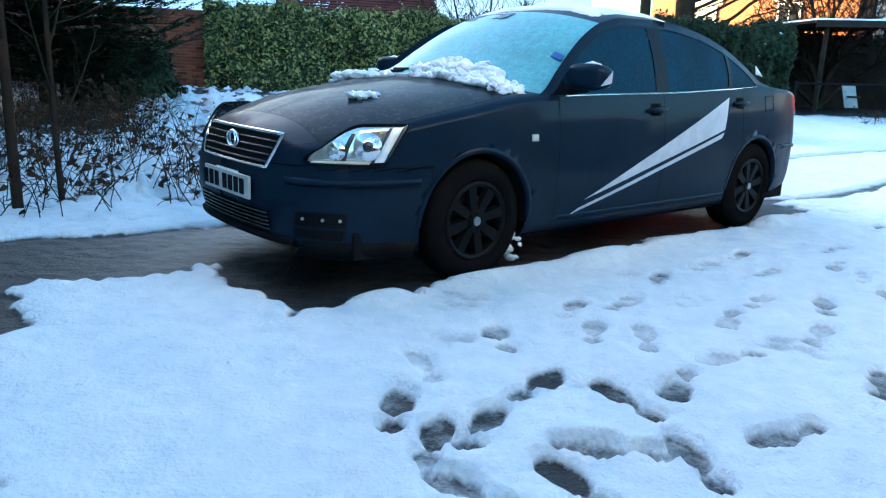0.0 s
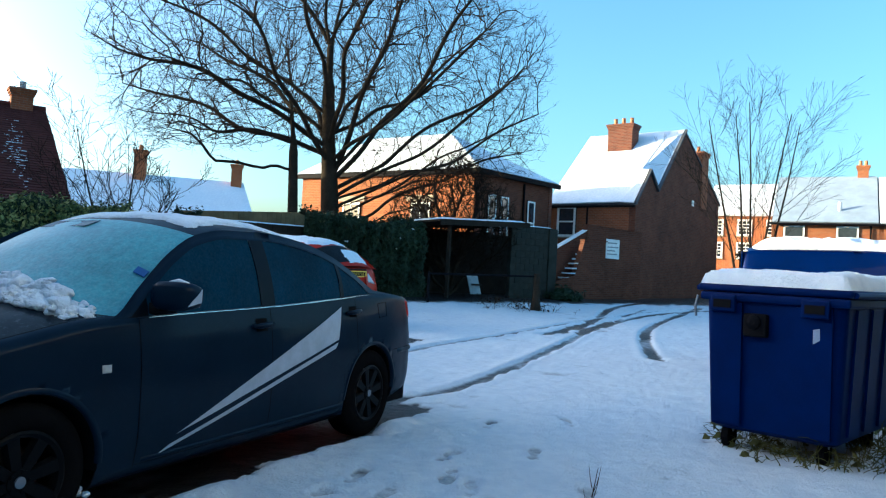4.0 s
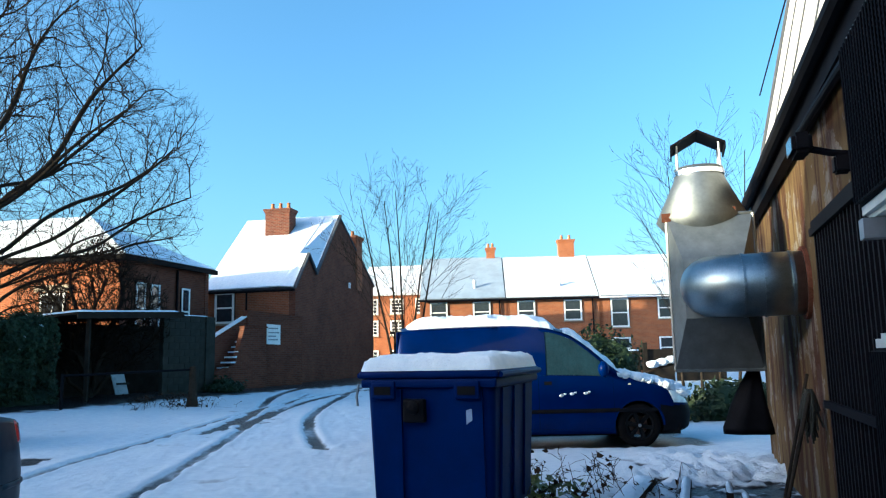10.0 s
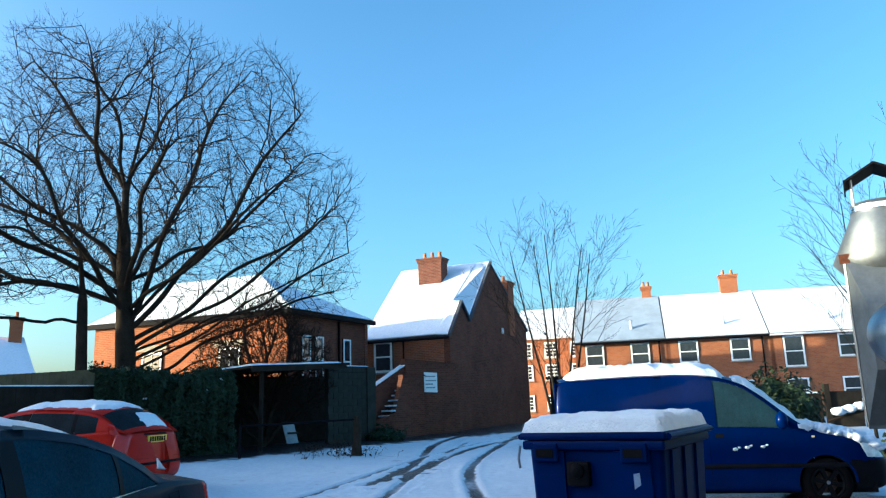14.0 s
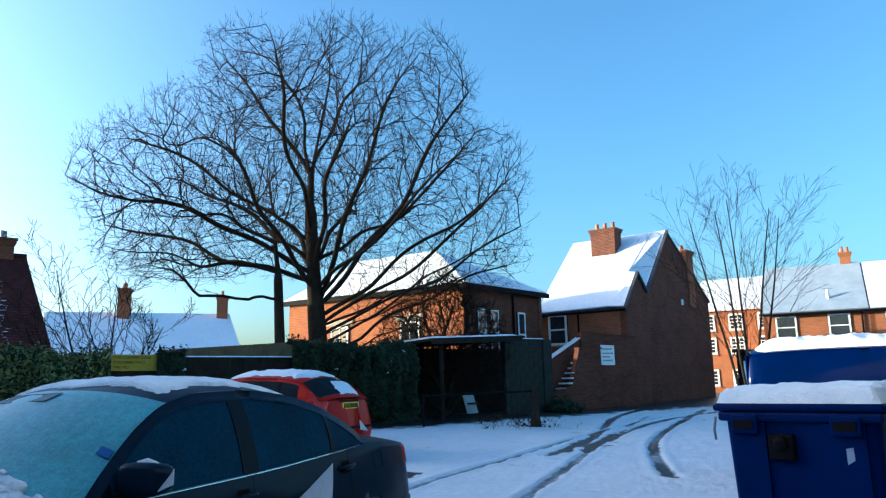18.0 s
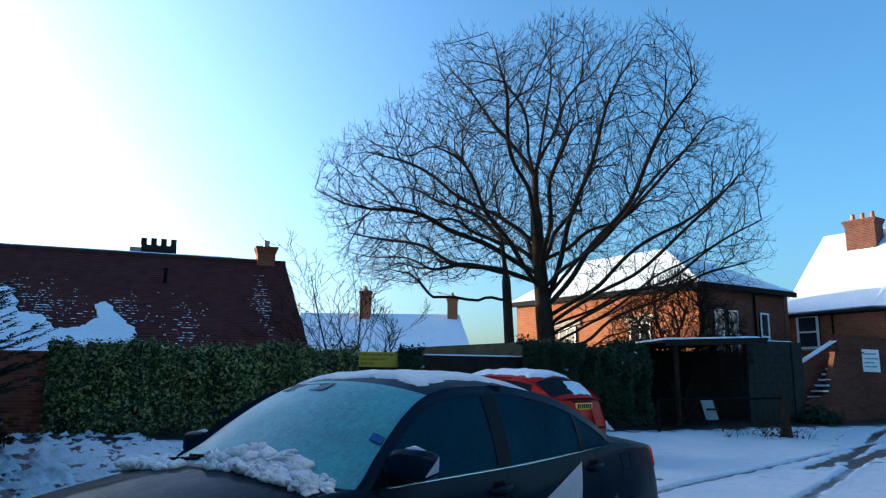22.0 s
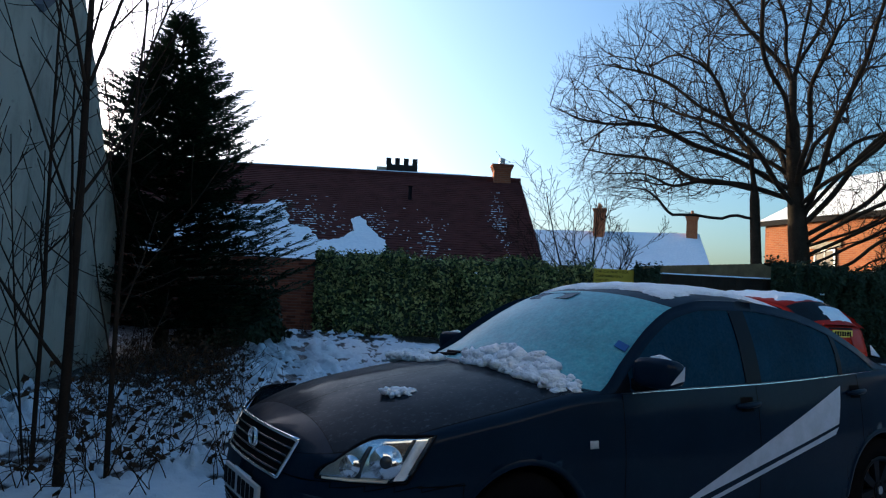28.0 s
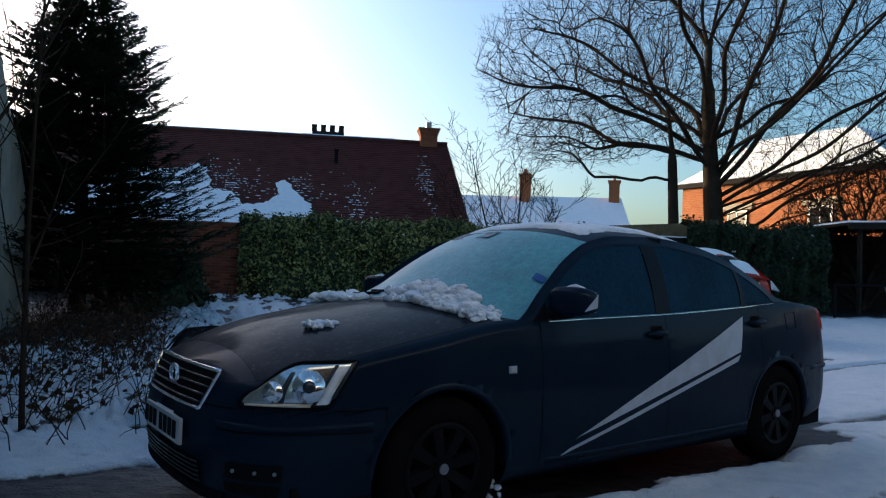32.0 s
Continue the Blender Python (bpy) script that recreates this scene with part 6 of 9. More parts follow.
part("wiper", tube([(0.27, 0.18, 1.04), (0.25, 0.42, 1.02), (0.22, 0.60, 1.0)], 0.010, 6), M_BLACK, saloon)
p0, p1, p2, p3 = [roof_point(SAL, sal, x, f) + Vector((-0.004, 0, 0.006)) for x, f in ((0.615, 0.84), (0.615, 0.92), (0.655, 0.92), (0.655, 0.84))]
part("windscreen_sticker", prism([p0, p1, p2, p3], (-0.002, 0, 0.003)), M_BLUE, saloon)
p0, p1, p2, p3 = [roof_point(SAL, sal, x, f) + Vector((-0.003, 0, 0.005)) for x, f in ((0.86, 0.10), (0.86, -0.45), (0.95, -0.42), (0.95, 0.12))]
part("sun_visor_band", prism([p0, p1, p2, p3], (-0.001, 0, 0.002)), M_SIDEGLASS, saloon)
pq = [Vector((2.86, -0.700, 1.115)), Vector((2.93, -0.715, 1.10)), Vector((2.905, -0.665, 1.175))]
part("pillar_mark", prism(pq, (0, -0.006, 0.004)), M_STRIPE, saloon)
crumbs([(0.315 + rng.gauss(0, 0.012), -0.80 + rng.gauss(0, 0.03), 0.05 + 0.20 * rng.random(), rng.uniform(0.008, 0.020)) for _ in range(22)], 21, saloon, "packed_snow", "dirty snow packed behind the wheel")

# the red hatchback, nosed in towards the boundary
HAT = dict(
    x0=-0.86, x1=3.36, wheels=(0.0, 2.60), wr=0.31, arch=0.35, res=0.07, rows=20, lean=0.34, frame=0.055, bow=0.08, mid=1.5,
    plan=[(-0.86, 0.10), (-0.84, 0.35), (-0.78, 0.56), (-0.6, 0.75), (-0.2, 0.85), (0.6, 0.87), (2.4, 0.87), (3.0, 0.83), (3.22, 0.74), (3.30, 0.64), (3.345, 0.50), (3.36, 0.2)],
    side=[(0.15, 0.93), (0.45, 1.0), (0.65, 1.0), (0.9, 0.965), (1.1, 0.93)],
    top=[(-0.86, 0.72), (-0.5, 0.85), (0.1, 0.98), (0.5, 1.03), (2.8, 1.06), (3.2, 1.06), (3.36, 1.02)],
    shoulder=[(-0.86, 0.64), (-0.4, 0.80), (0.2, 0.92), (1.5, 0.97), (2.6, 1.05), (3.0, 1.07), (3.36, 0.98)],
    low=[(-0.86, 0.23), (-0.4, 0.19), (2.4, 0.2), (3.36, 0.32)],
    nose=[(0.15, 0.03), (0.45, -0.02), (0.7, 0.04), (0.85, 0.1)], tail=[(0.2, 0.05), (0.5, -0.04), (0.7, 0.0), (0.9, 0.07), (1.06, 0.14)],
    gx=(0.10, 3.24), centre=[(0.10, 1.0), (0.7, 1.33), (1.05, 1.46), (1.6, 1.51), (2.3, 1.49), (2.75, 1.43), (2.9, 1.37), (3.1, 1.20), (3.24, 1.06)],
    rail=[(0.10, 0.9), (0.4, 0.97), (0.8, 1.26), (1.1, 1.39), (1.6, 1.43), (2.2, 1.41), (2.65, 1.35), (2.85, 1.27), (3.05, 1.12), (3.24, 1.02)],
    cuts=(-0.84, -0.8, 0.4, 1.35, 1.45, 1.5, 2.3, 2.36, 2.8, 2.95, 3.3, 3.34),
    panels=[("tailgate", lambda x, r, z: (x > 3.0) & (z > 0.62), None), ("rear_bumper", lambda x, r, z: (x > 2.98) & (z < 0.62) & (r < 1), None),
            ("front_door", lambda x, r, z: (x > 0.4) & (x < 1.45) & (r < 1) & (z > 0.28), None), ("rear_door", lambda x, r, z: (x > 1.45) & (x < 2.36) & (r < 1) & (z > 0.28) & (np.hypot(x - 2.6, z - 0.31) > 0.38), None)],
    side_windows=[("front_side_window", 0.5, 1.35, M_DARKGLASS), ("rear_side_window", 1.5, 2.3, M_DARKGLASS), ("quarter_light", 2.36, 2.72, M_DARKGLASS)],
    belt=(0.5, 2.7), beltmat=None, pillars=[(1.35, 1.5), (2.3, 2.36)],
    screens=[("windscreen", 0.16, 1.0, M_FROST), ("rear_window", 2.80, 3.17, M_DARKGLASS)])
hatch = thing("red_hatchback_car", "bright red hatchback with snow on its roof, parked nose-in", "car", pose(10.54, 8.55, 0.03, 0, 0, -90) @ Matrix.Scale(1.09, 4))
hat = build_shell(hatch, HAT, M_PAINT_RED, M_BLACK)
for wx in (0.0, 2.60):
    wheel(hatch, wx, -0.85, 0.31, -1, M_STEEL, 5)
    wheel(hatch, wx, 0.85, 0.31, 1, M_STEEL, 5)
roof_snow(HAT, hat, 0.95, 2.86, -0.99, 0.99, 0.06, hatch, 4, label="thick snow on the roof")
roof_snow(HAT, hat, 2.93, 3.20, -0.85, 0.30, 0.03, hatch, 6, "snow_patch", 14, 14)
pp = hat.back(0.0, 0.92, 0.0)
rp = part("number_plate", box((pp.x - 0.01, -0.26, 0.865), (pp.x + 0.012, 0.26, 0.975), None, 0.004), M_PLATE_Y, hatch, "yellow rear number plate with dark bars")
for k in range(7):
    part("character_bar", box((pp.x + 0.010, -0.225 + 0.066 * k, 0.882), (pp.x + 0.016, -0.225 + 0.066 * k + 0.045, 0.958)), M_BLACK, rp)
front_patch(hat, -0.32, 0.32, 0.985, 1.015, M_BLACK, "tailgate_trim", hatch, 0.006, rear=True)
front_patch(hat, -0.60, 0.60, 0.535, 0.575, M_BLACK, "bumper_strip", hatch, 0.008, rear=True)
decal(hat, [(2.95, 1.03), (3.12, 0.98), (3.02, 1.16), (2.90, 1.20)], M_TAIL, "tail_lamp", hatch, 0.012, both=True, thick=0.01)
decal(hat, [(3.02, 0.72), (3.24, 0.70), (3.22, 1.0), (3.06, 1.03)], M_TAIL, "tail_lamp", hatch, 0.010, "red tail lamp", both=True, thick=0.01)

# the blue van
VAN = dict(
    x0=-0.86, x1=3.46, wheels=(0.0, 2.72), wr=0.31, arch=0.35, res=0.05, rows=24, lean=0.13, frame=0.05, bow=0.10, mid=1.4,
    plan=[(-0.86, 0.10), (-0.845, 0.35), (-0.80, 0.55), (-0.65, 0.72), (-0.3, 0.82), (0.5, 0.845), (3.2, 0.845), (3.40, 0.82), (3.45, 0.76), (3.46, 0.70)],
    side=[(0.15, 0.94), (0.45, 1.0), (0.7, 1.0), (0.95, 0.985), (1.2, 0.97)],
    top=[(-0.86, 0.74), (-0.5, 0.87), (0.0, 0.99), (0.4, 1.05), (3.0, 1.06), (3.46, 1.06)],
    shoulder=[(-0.86, 0.66), (-0.5, 0.80), (0.0, 0.93), (0.3, 1.00), (1.4, 1.04), (3.46, 1.05)],
    low=[(-0.86, 0.25), (-0.4, 0.20), (2.5, 0.22), (3.46, 0.30)],
    nose=[(0.15, 0.04), (0.45, -0.02), (0.62, 0.02), (0.72, 0.07), (0.85, 0.14)], tail=[(0.2, 0.03), (0.5, 0.0), (1.06, 0.02)],
    gx=(0.0, 3.44), centre=[(0.0, 1.0), (0.3, 1.17), (0.75, 1.56), (1.05, 1.74), (1.5, 1.815), (2.4, 1.83), (3.2, 1.80), (3.44, 1.76)],
    rail=[(0.0, 0.93), (0.25, 1.06), (0.7, 1.44), (0.95, 1.61), (1.3, 1.71), (2.0, 1.745), (3.2, 1.72), (3.44, 1.69)],
    cuts=(-0.84, -0.82, 0.35, 0.45, 1.30, 1.42, 2.2, 3.40, 3.44),
    panels=[("bonnet", lambda x, r, z: (x < 0.2) & (x > -0.7) & (r > 1.1), None), ("front_bumper", lambda x, r, z: (x < -0.33) & (z < 0.58) & (r < 1), M_BLACK),
            ("front_door", lambda x, r, z: (x > 0.35) & (x < 1.42) & (r < 1) & (z > 0.28), None), ("load_side", lambda x, r, z: (x > 1.42) & (x < 3.3) & (r < 1) & (z > 0.28) & (np.hypot(x - 2.72, z - 0.31) > 0.38), None)],
    side_windows=[("door_window", 0.45, 1.30, M_MIST)], belt=(0.45, 1.35), beltmat=None, pillars=[],
    screens=[("windscreen", 0.06, 0.95, M_FROST)])
van = thing("blue_van", "small dark blue van with snow on roof and bonnet", "van", pose(9.90, -5.55, 0.0, 0, 0, 90))
vn = build_shell(van, VAN, M_PAINT_BLUE, M_PAINT_BLUE)
for wx in (0.0, 2.72):
    wheel(van, wx, -0.83, 0.31, -1, M_RIM, 6)
    wheel(van, wx, 0.83, 0.31, 1, M_RIM, 6)
part("rear_door", box((3.425, -0.74, 0.35), (3.45, 0.74, 1.70), None, 0.02), M_PAINT_BLUE, van)
roof_snow(VAN, vn, 0.98, 3.42, -0.99, 0.99, 0.11, van, 2, label="thick snow on the roof", ragged_=0.03)
roof_snow(VAN, vn, 0.10, 1.0, -0.99, 0.99, 0.10, van, 8, "snow", 40, 36, ragged_=0.10)
rng = random.Random(8)
heap = []
for i in range(170):
    x = -0.74 + 1.0 * rng.random()
    y = rng.uniform(-0.70, 0.76)
    w = float(vn.half(x, float(vn.shoulder(x))))
    f = min(0.98, abs(y) / w)
    so, to = float(vn.shoulder(x)), float(vn.top(x))
    heap.append((x, math.copysign(f * w, y), so + (to - so) * (1 - f ** 2.6) + 0.02, rng.uniform(0.05, 0.10)))
crumbs(heap, 33, van, "snow", "lumpy snow over the bonnet")
for sd in (-1, 1):
    bm = bmesh.new()
    q = bmesh.ops.create_icosphere(bm, subdivisions=2, radius=1.0)
    for v in q["verts"]:
        v.co = Vector((0.50 + 0.08 * v.co.x, sd * 0.93 + 0.09 * v.co.y, 1.11 + 0.12 * v.co.z))
    part("door_mirror", bm, M_PAINT_BLUE, van, "", True)
decal(vn, [(-0.78, 0.60), (-0.52, 0.62), (-0.44, 0.80), (-0.62, 0.78)], M_LAMP, "headlamp", van, 0.01, "pale headlamp lens", both=True, thick=0.01)
decal(vn, [(1.23, 0.90), (1.34, 0.90), (1.34, 0.95), (1.23, 0.95)], M_DARK, "handle_recess", van, 0.004, both=True)
decal(vn, [(-0.30, 0.50), (3.30, 0.50), (3.30, 0.56), (-0.30, 0.56)], M_BLACK, "rubbing_strip", van, 0.012, both=True, n=50, m=3, thick=0.01)
decal(vn, [(0.10, 0.88), (0.14, 0.88), (0.14, 0.905), (0.10, 0.905)], M_AMBER, "side_repeater", van, 0.008, both=True, n=4, m=4)
for x, z in ((0.95, 0.77), (0.75, 0.775), (1.10, 0.75)):
    q = vn.skin(x, z, 0.004)
    lump([(q.x, -q.y * 0.985, q.z, 0.035), (q.x - 0.05, -q.y * 0.985, q.z + 0.02, 0.022)], int(x * 100), van, "snow_splash")


# ---- wheeled bin ----
bin_t = thing("wheeled_bin", "big blue plastic wheeled bin with thick snow on its lid", "bin", pose(4.33, -2.84, 0.03, 0, 0, -20) @ Matrix.Diagonal((0.96, 0.925, 0.983, 1)))


def tapered(z0, z1, a0, b0, a1, b1, inset=0.03, n=7):
    """A bin body: a box that widens upwards, with rounded corners."""
    vs, fs = [], []

    def loop(a, b, r=0.06):
        out = []
        for sx, sy, st in ((1, 1, 0), (-1, 1, 1), (-1, -1, 2), (1, -1, 3)):
            for k in range(n):
                an = math.pi / 2 * (st + k / (n - 1))
                out.append((sx * (a - r) + r * math.cos(an), sy * (b - r) + r * math.sin(an)))
        return out
    lv = [(z0, a0 - 0.05, b0 - 0.05), (z0 + 0.03, a0, b0), (z1, a1, b1), (z1 + 0.005, a1 - 0.02, b1 - 0.02)]
    for z, a, b in lv:
        vs += [(x, y, z) for x, y in loop(a, b)]
    m = 4 * n
    for l in range(len(lv) - 1):
        for k in range(m):
            fs.append((l * m + k, l * m + (k + 1) % m, (l + 1) * m + (k + 1) % m, (l + 1) * m + k))
    fs.append(tuple(reversed(range(m))))
    return vs, fs


part("body", tapered(0.15, 1.14, 0.61, 0.485, 0.65, 0.53), M_BIN, bin_t, smooth=False)
for sy in (-1, 1):
    for k in range(3):
        x = -0.36 + 0.36 * k
        part("rib", prism([(x - 0.09, sy * 0.485, 0.22), (x + 0.09, sy * 0.485, 0.22), (x + 0.10, sy * 0.525, 1.10), (x - 0.10, sy * 0.525, 1.10)], (0, sy * 0.022, 0)), M_BIN, bin_t)
for y0, y1 in ((-0.44, -0.17), (0.22, 0.45)):
    part("rib", prism([(-0.612, y0, 0.20), (-0.612, y1, 0.20), (-0.648, y1, 1.10), (-0.648, y0, 1.10)], (-0.028, 0, 0)), M_BIN, bin_t)
rimb = bmesh.new()
add_box(rimb, (-0.69, -0.56, 1.11), (0.69, 0.56, 1.175), None, 0.02)
part("rim", rimb, M_BIN, bin_t)
for y in (-0.33, 0.36):
    part("lifting_pocket", box((-0.715, y - 0.10, 1.03), (-0.66, y + 0.10, 1.16), None, 0.015), M_BIN, bin_t)
    # a flat dark plate for the shade in the pocket
    part("pocket_recess", box((-0.722, y - 0.07, 1.06), (-0.712, y + 0.07, 1.12)), M_DARK, bin_t)
lidb = bmesh.new()
add_box(lidb, (-0.70, -0.575, 1.178), (0.68, 0.575, 1.235), None, 0.022)
part("lid", lidb, M_BIN, bin_t, "blue lid edge under snow", True)
for sy in (-1, 1):
    part("hinge_rail", tube([(-0.66, sy * 0.585, 1.20), (0.66, sy * 0.585, 1.20)], 0.022, 8), M_BIN, bin_t)
part("snow", snow_cap(((-0.70, -0.56, 1.236), (0.68, -0.56, 1.236), (0.68, 0.57, 1.236), (-0.70, 0.57, 1.236)), 0.115, 0.0, 3, 0.035), M_SNOW, bin_t, "rounded layer of snow on the lid", True)
lk = part("lock_housing", box((-0.70, 0.02, 0.86), (-0.60, 0.20, 1.03), None, 0.02), M_BLACK, bin_t)
part("lock_dome", tube([(-0.70, 0.11, 0.97), (-0.72, 0.11, 0.97), (-0.735, 0.11, 0.97)], [0.055, 0.05, 0.02], 14), M_BLACK, lk)
part("worn_sticker", prism([(-0.662, -0.36, 0.86), (-0.662, -0.31, 0.85), (-0.668, -0.31, 0.95), (-0.668, -0.355, 0.96)], (-0.004, 0, 0)), M_BIN_WORN, bin_t)
part("chain", tube([(-0.70, 0.57, 1.14), (-0.71, 0.585, 1.05), (-0.70, 0.58, 0.98)], 0.010, 6), M_STEEL, bin_t)
for sx in (-1, 1):
    for sy in (-1, 1):
        cw = part("castor", tube([(sx * 0.47, sy * 0.36, 0.22), (sx * 0.49, sy * 0.36, 0.12)], [0.05, 0.035], 8), M_STEEL, bin_t)
        part("castor_wheel", tube([(sx * 0.50, sy * 0.36 - 0.028, 0.09), (sx * 0.50, sy * 0.36 + 0.028, 0.09)], 0.088, 18), M_RUBBER, cw)

# ---- flue, air-conditioning units and clutter on the near wall ----
flue = thing("extractor_flue", "galvanised extractor flue box with cone and rain cowl", "flue")


def wbox(x0, x1, o0, o1, z0, z1, bevel=0.0):
    """A box on the near wall: along x, out from the face, in height."""
    bm = bmesh.new()
    add_box(bm, (0, 0, 0), (1, 1, 1))
    a, b = wp(x0), wp(x1)
    L = (b - a)
    for v in bm.verts:
        p = a + L * v.co.x + wnor * (o0 + (o1 - o0) * v.co.y)
        v.co = Vector((p.x, p.y, z0 + (z1 - z0) * v.co.z))
    if bevel:
        bmesh.ops.bevel(bm, geom=list(bm.edges), offset=bevel, segments=2, affect='EDGES')
    return bm


def wpt(x, o, z):
    p = wp(x, o)
    return Vector((p.x, p.y, z))


FX0, FX1 = 4.74, 5.50
part("flue_box", wbox(FX0, FX1, 0.28, 1.02, 1.17, 2.56, 0.012), M_GALV, flue)
bm = bmesh.new()
o = [wpt(FX0, 0.28, 1.17), wpt(FX0, 1.02, 1.17), wpt(FX0, 1.02, 2.56), wpt(FX0, 0.28, 2.56)]
i_ = [wpt(FX0 - 0.22, 0.40, 1.62), wpt(FX0 - 0.22, 0.90, 1.62), wpt(FX0 - 0.22, 0.90, 2.14), wpt(FX0 - 0.22, 0.40, 2.14)]
vo, vi = [bm.verts.new(p) for p in o], [bm.verts.new(p) for p in i_]
for k in range(4):
    bm.faces.new((vo[k], vo[(k + 1) % 4], vi[(k + 1) % 4], vi[k]))
bm.faces.new(vi)
bmesh.ops.recalc_face_normals(bm, faces=bm.faces)
part("hopper_face", bm, M_GALV, flue, "folded sheet-steel face")
for a, b in zip(o, o[1:] + o[:1]):
    part("flange", tube([a, b], 0.016, 6), M_GALV, flue)
duct = [wpt(4.05, 0.0, 1.85), wpt(4.05, 0.30, 1.85), wpt(4.05, 0.46, 1.85), wpt(4.08, 0.58, 1.855), wpt(4.16, 0.66, 1.86), wpt(4.28, 0.69, 1.87), wpt(FX0 - 0.15, 0.68, 1.87)]
part("duct", tube(duct, [0.25, 0.25, 0.25, 0.25, 0.25, 0.25, 0.24], 28), M_DUCT, flue, "round ribbed steel duct", True)
for k in (0.10, 0.30, 0.45):
    part("duct_collar", tube([wpt(4.05, k, 1.85), wpt(4.05, k + 0.02, 1.85)], 0.257, 28), M_DUCT, flue)
part("duct_flange", tube([wpt(4.05, 0.0, 1.85), wpt(4.05, 0.03, 1.85)], 0.285, 24), M_RUST, flue, "rusty wall flange")
cc = wpt(5.0, 0.70, 0)
part("cone", tube([(cc.x, cc.y, 2.40), (cc.x, cc.y, 2.56), (cc.x, cc.y, 2.95), (cc.x, cc.y, 2.99), (cc.x, cc.y, 3.06)], [0.30, 0.42, 0.235, 0.225, 0.225], 28), M_GALV, flue, "conical steel outlet", True)
part("cone_band", tube([(cc.x, cc.y, 2.985), (cc.x, cc.y, 3.03)], 0.236, 28), M_CHROME, flue)
cd = Vector((-0.30, -0.95, 0)).normalized()
cn = Vector((-cd.y, cd.x, 0))
cow = bmesh.new()
for sg in (-1, 1):
    a0, a1 = cc + cd * 0.0 + Vector((0, 0, 3.40)), cc + cd * (0.235 * sg) + Vector((0, 0, 3.27))
    prism([a0 - cn * 0.19, a1 - cn * 0.19, a1 + cn * 0.19, a0 + cn * 0.19], (0, 0, -0.02), cow)
    prism([a1 - cn * 0.19, a1 + cn * 0.19, a1 + cn * 0.19 - Vector((0, 0, 0.07)), a1 - cn * 0.19 - Vector((0, 0, 0.07))], cd * (0.012 * sg), cow)
part("rain_cowl", cow, M_BLACK, flue, "dark pitched rain cowl")
for sx in (-1, 1):
    for sy in (-1, 1):
        p = cc + cd * (0.19 * sx) + cn * (0.12 * sy)
        part("cowl_leg", tube([(p.x, p.y, 3.04), (p.x, p.y, 3.30)], 0.012, 6), M_STEEL, flue)
part("warning_tag", wbox(FX0 - 0.02, FX0, 0.98, 1.06, 2.52, 2.60), M_RUST, flue)
part("warning_tag", wbox(FX0 - 0.02, FX0, 0.42, 0.50, 2.54, 2.62), M_RUST, flue)

M_ACW = plain("off_white_casing", (0.55, 0.55, 0.52), 0.5, vary=0.12)
for z0, z1, x0, nm in ((1.70, 2.26, -0.70, "upper"), (0.62, 1.38, -0.58, "lower")):
    ac = thing("air_conditioner", "weathered air-conditioning unit with mesh front on wall brackets", "air conditioner", group="units on the cream wall")
    part("casing", wbox(x0, 0.30, 0.12, 0.43, z0, z1, 0.015), M_ACW, ac)
    g = bmesh.new()
    for k in range(30):
        zz = z0 + 0.05 + (z1 - z0 - 0.1) * k / 29
        add_tube(g, [wpt(x0 + 0.04, 0.445, zz), wpt(0.27, 0.445, zz)], 0.004, 4)
    for k in range(34):
        xx = x0 + 0.04 + (0.27 - x0 - 0.04) * k / 33
        add_tube(g, [wpt(xx, 0.449, z0 + 0.05), wpt(xx, 0.449, z1 - 0.05)], 0.004, 4)
    part("mesh_guard", g, M_BLACK, ac, "dark wire mesh")
    # a thin dark sheet for the shade behind the mesh
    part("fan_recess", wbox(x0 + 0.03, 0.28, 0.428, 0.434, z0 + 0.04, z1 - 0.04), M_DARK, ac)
    for xx in (x0 + 0.15, 0.2):
        part("bracket", wbox(xx, xx + 0.05, 0.0, 0.45, z0 - 0.06, z0 - 0.004), M_STEEL, ac)
grd = thing("barred_window", "dark window opening behind black vertical bars", "window", kind="structure")
# a thin dark sheet on the wall for the unlit inside
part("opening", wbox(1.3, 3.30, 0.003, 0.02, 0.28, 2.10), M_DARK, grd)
for k in range(22):
    xx = 1.34 + 1.92 * k / 21
    part("bar", wbox(xx, xx + 0.028, 0.02, 0.05, 0.26, 2.12), M_BLACK, grd)
for zz in (0.26, 0.95, 2.10):
    part("cross_bar", wbox(1.28, 3.32, 0.05, 0.075, zz, zz + 0.05), M_BLACK, grd)
part("lintel", wbox(1.25, 3.38, 0.004, 0.05, 2.14, 2.21), M_BLACK, grd)
lampf = thing("floodlight", "black floodlight on a wall bracket", "lamp")
part("head", wbox(2.05, 2.27, 0.22, 0.32, 2.38, 2.49, 0.02), M_BLACK, lampf)
part("glass", wbox(2.07, 2.25, 0.321, 0.325, 2.395, 2.475), M_GLASS_FAR, lampf)
part("arm", tube([wpt(2.15, 0.0, 2.36), wpt(2.15, 0.12, 2.38), wpt(2.15, 0.25, 2.42)], 0.02, 8), M_BLACK, lampf)
part("sensor", wbox(2.0, 2.08, 0.06, 0.14, 2.24, 2.33, 0.01), M_BLACK, lampf)
part("cable", tube([wpt(2.15, 0.01, 2.36), wpt(1.95, 0.01, 2.30), wpt(1.9, 0.01, 2.0), wpt(1.85, 0.01, 1.7)], 0.008, 6), M_BLACK, lampf)
pipes = thing("service_pipe", "black service pipes along the wall top", "pipe")
for k, (oo, zz) in enumerate(((0.10, 2.72), (0.16, 2.62))):
    part("pipe", tube([wpt(-2.5, oo, zz), wpt(1.2, oo, zz), wpt(3.0, oo, zz + 0.08)], 0.022, 8), M_BLACK, pipes)
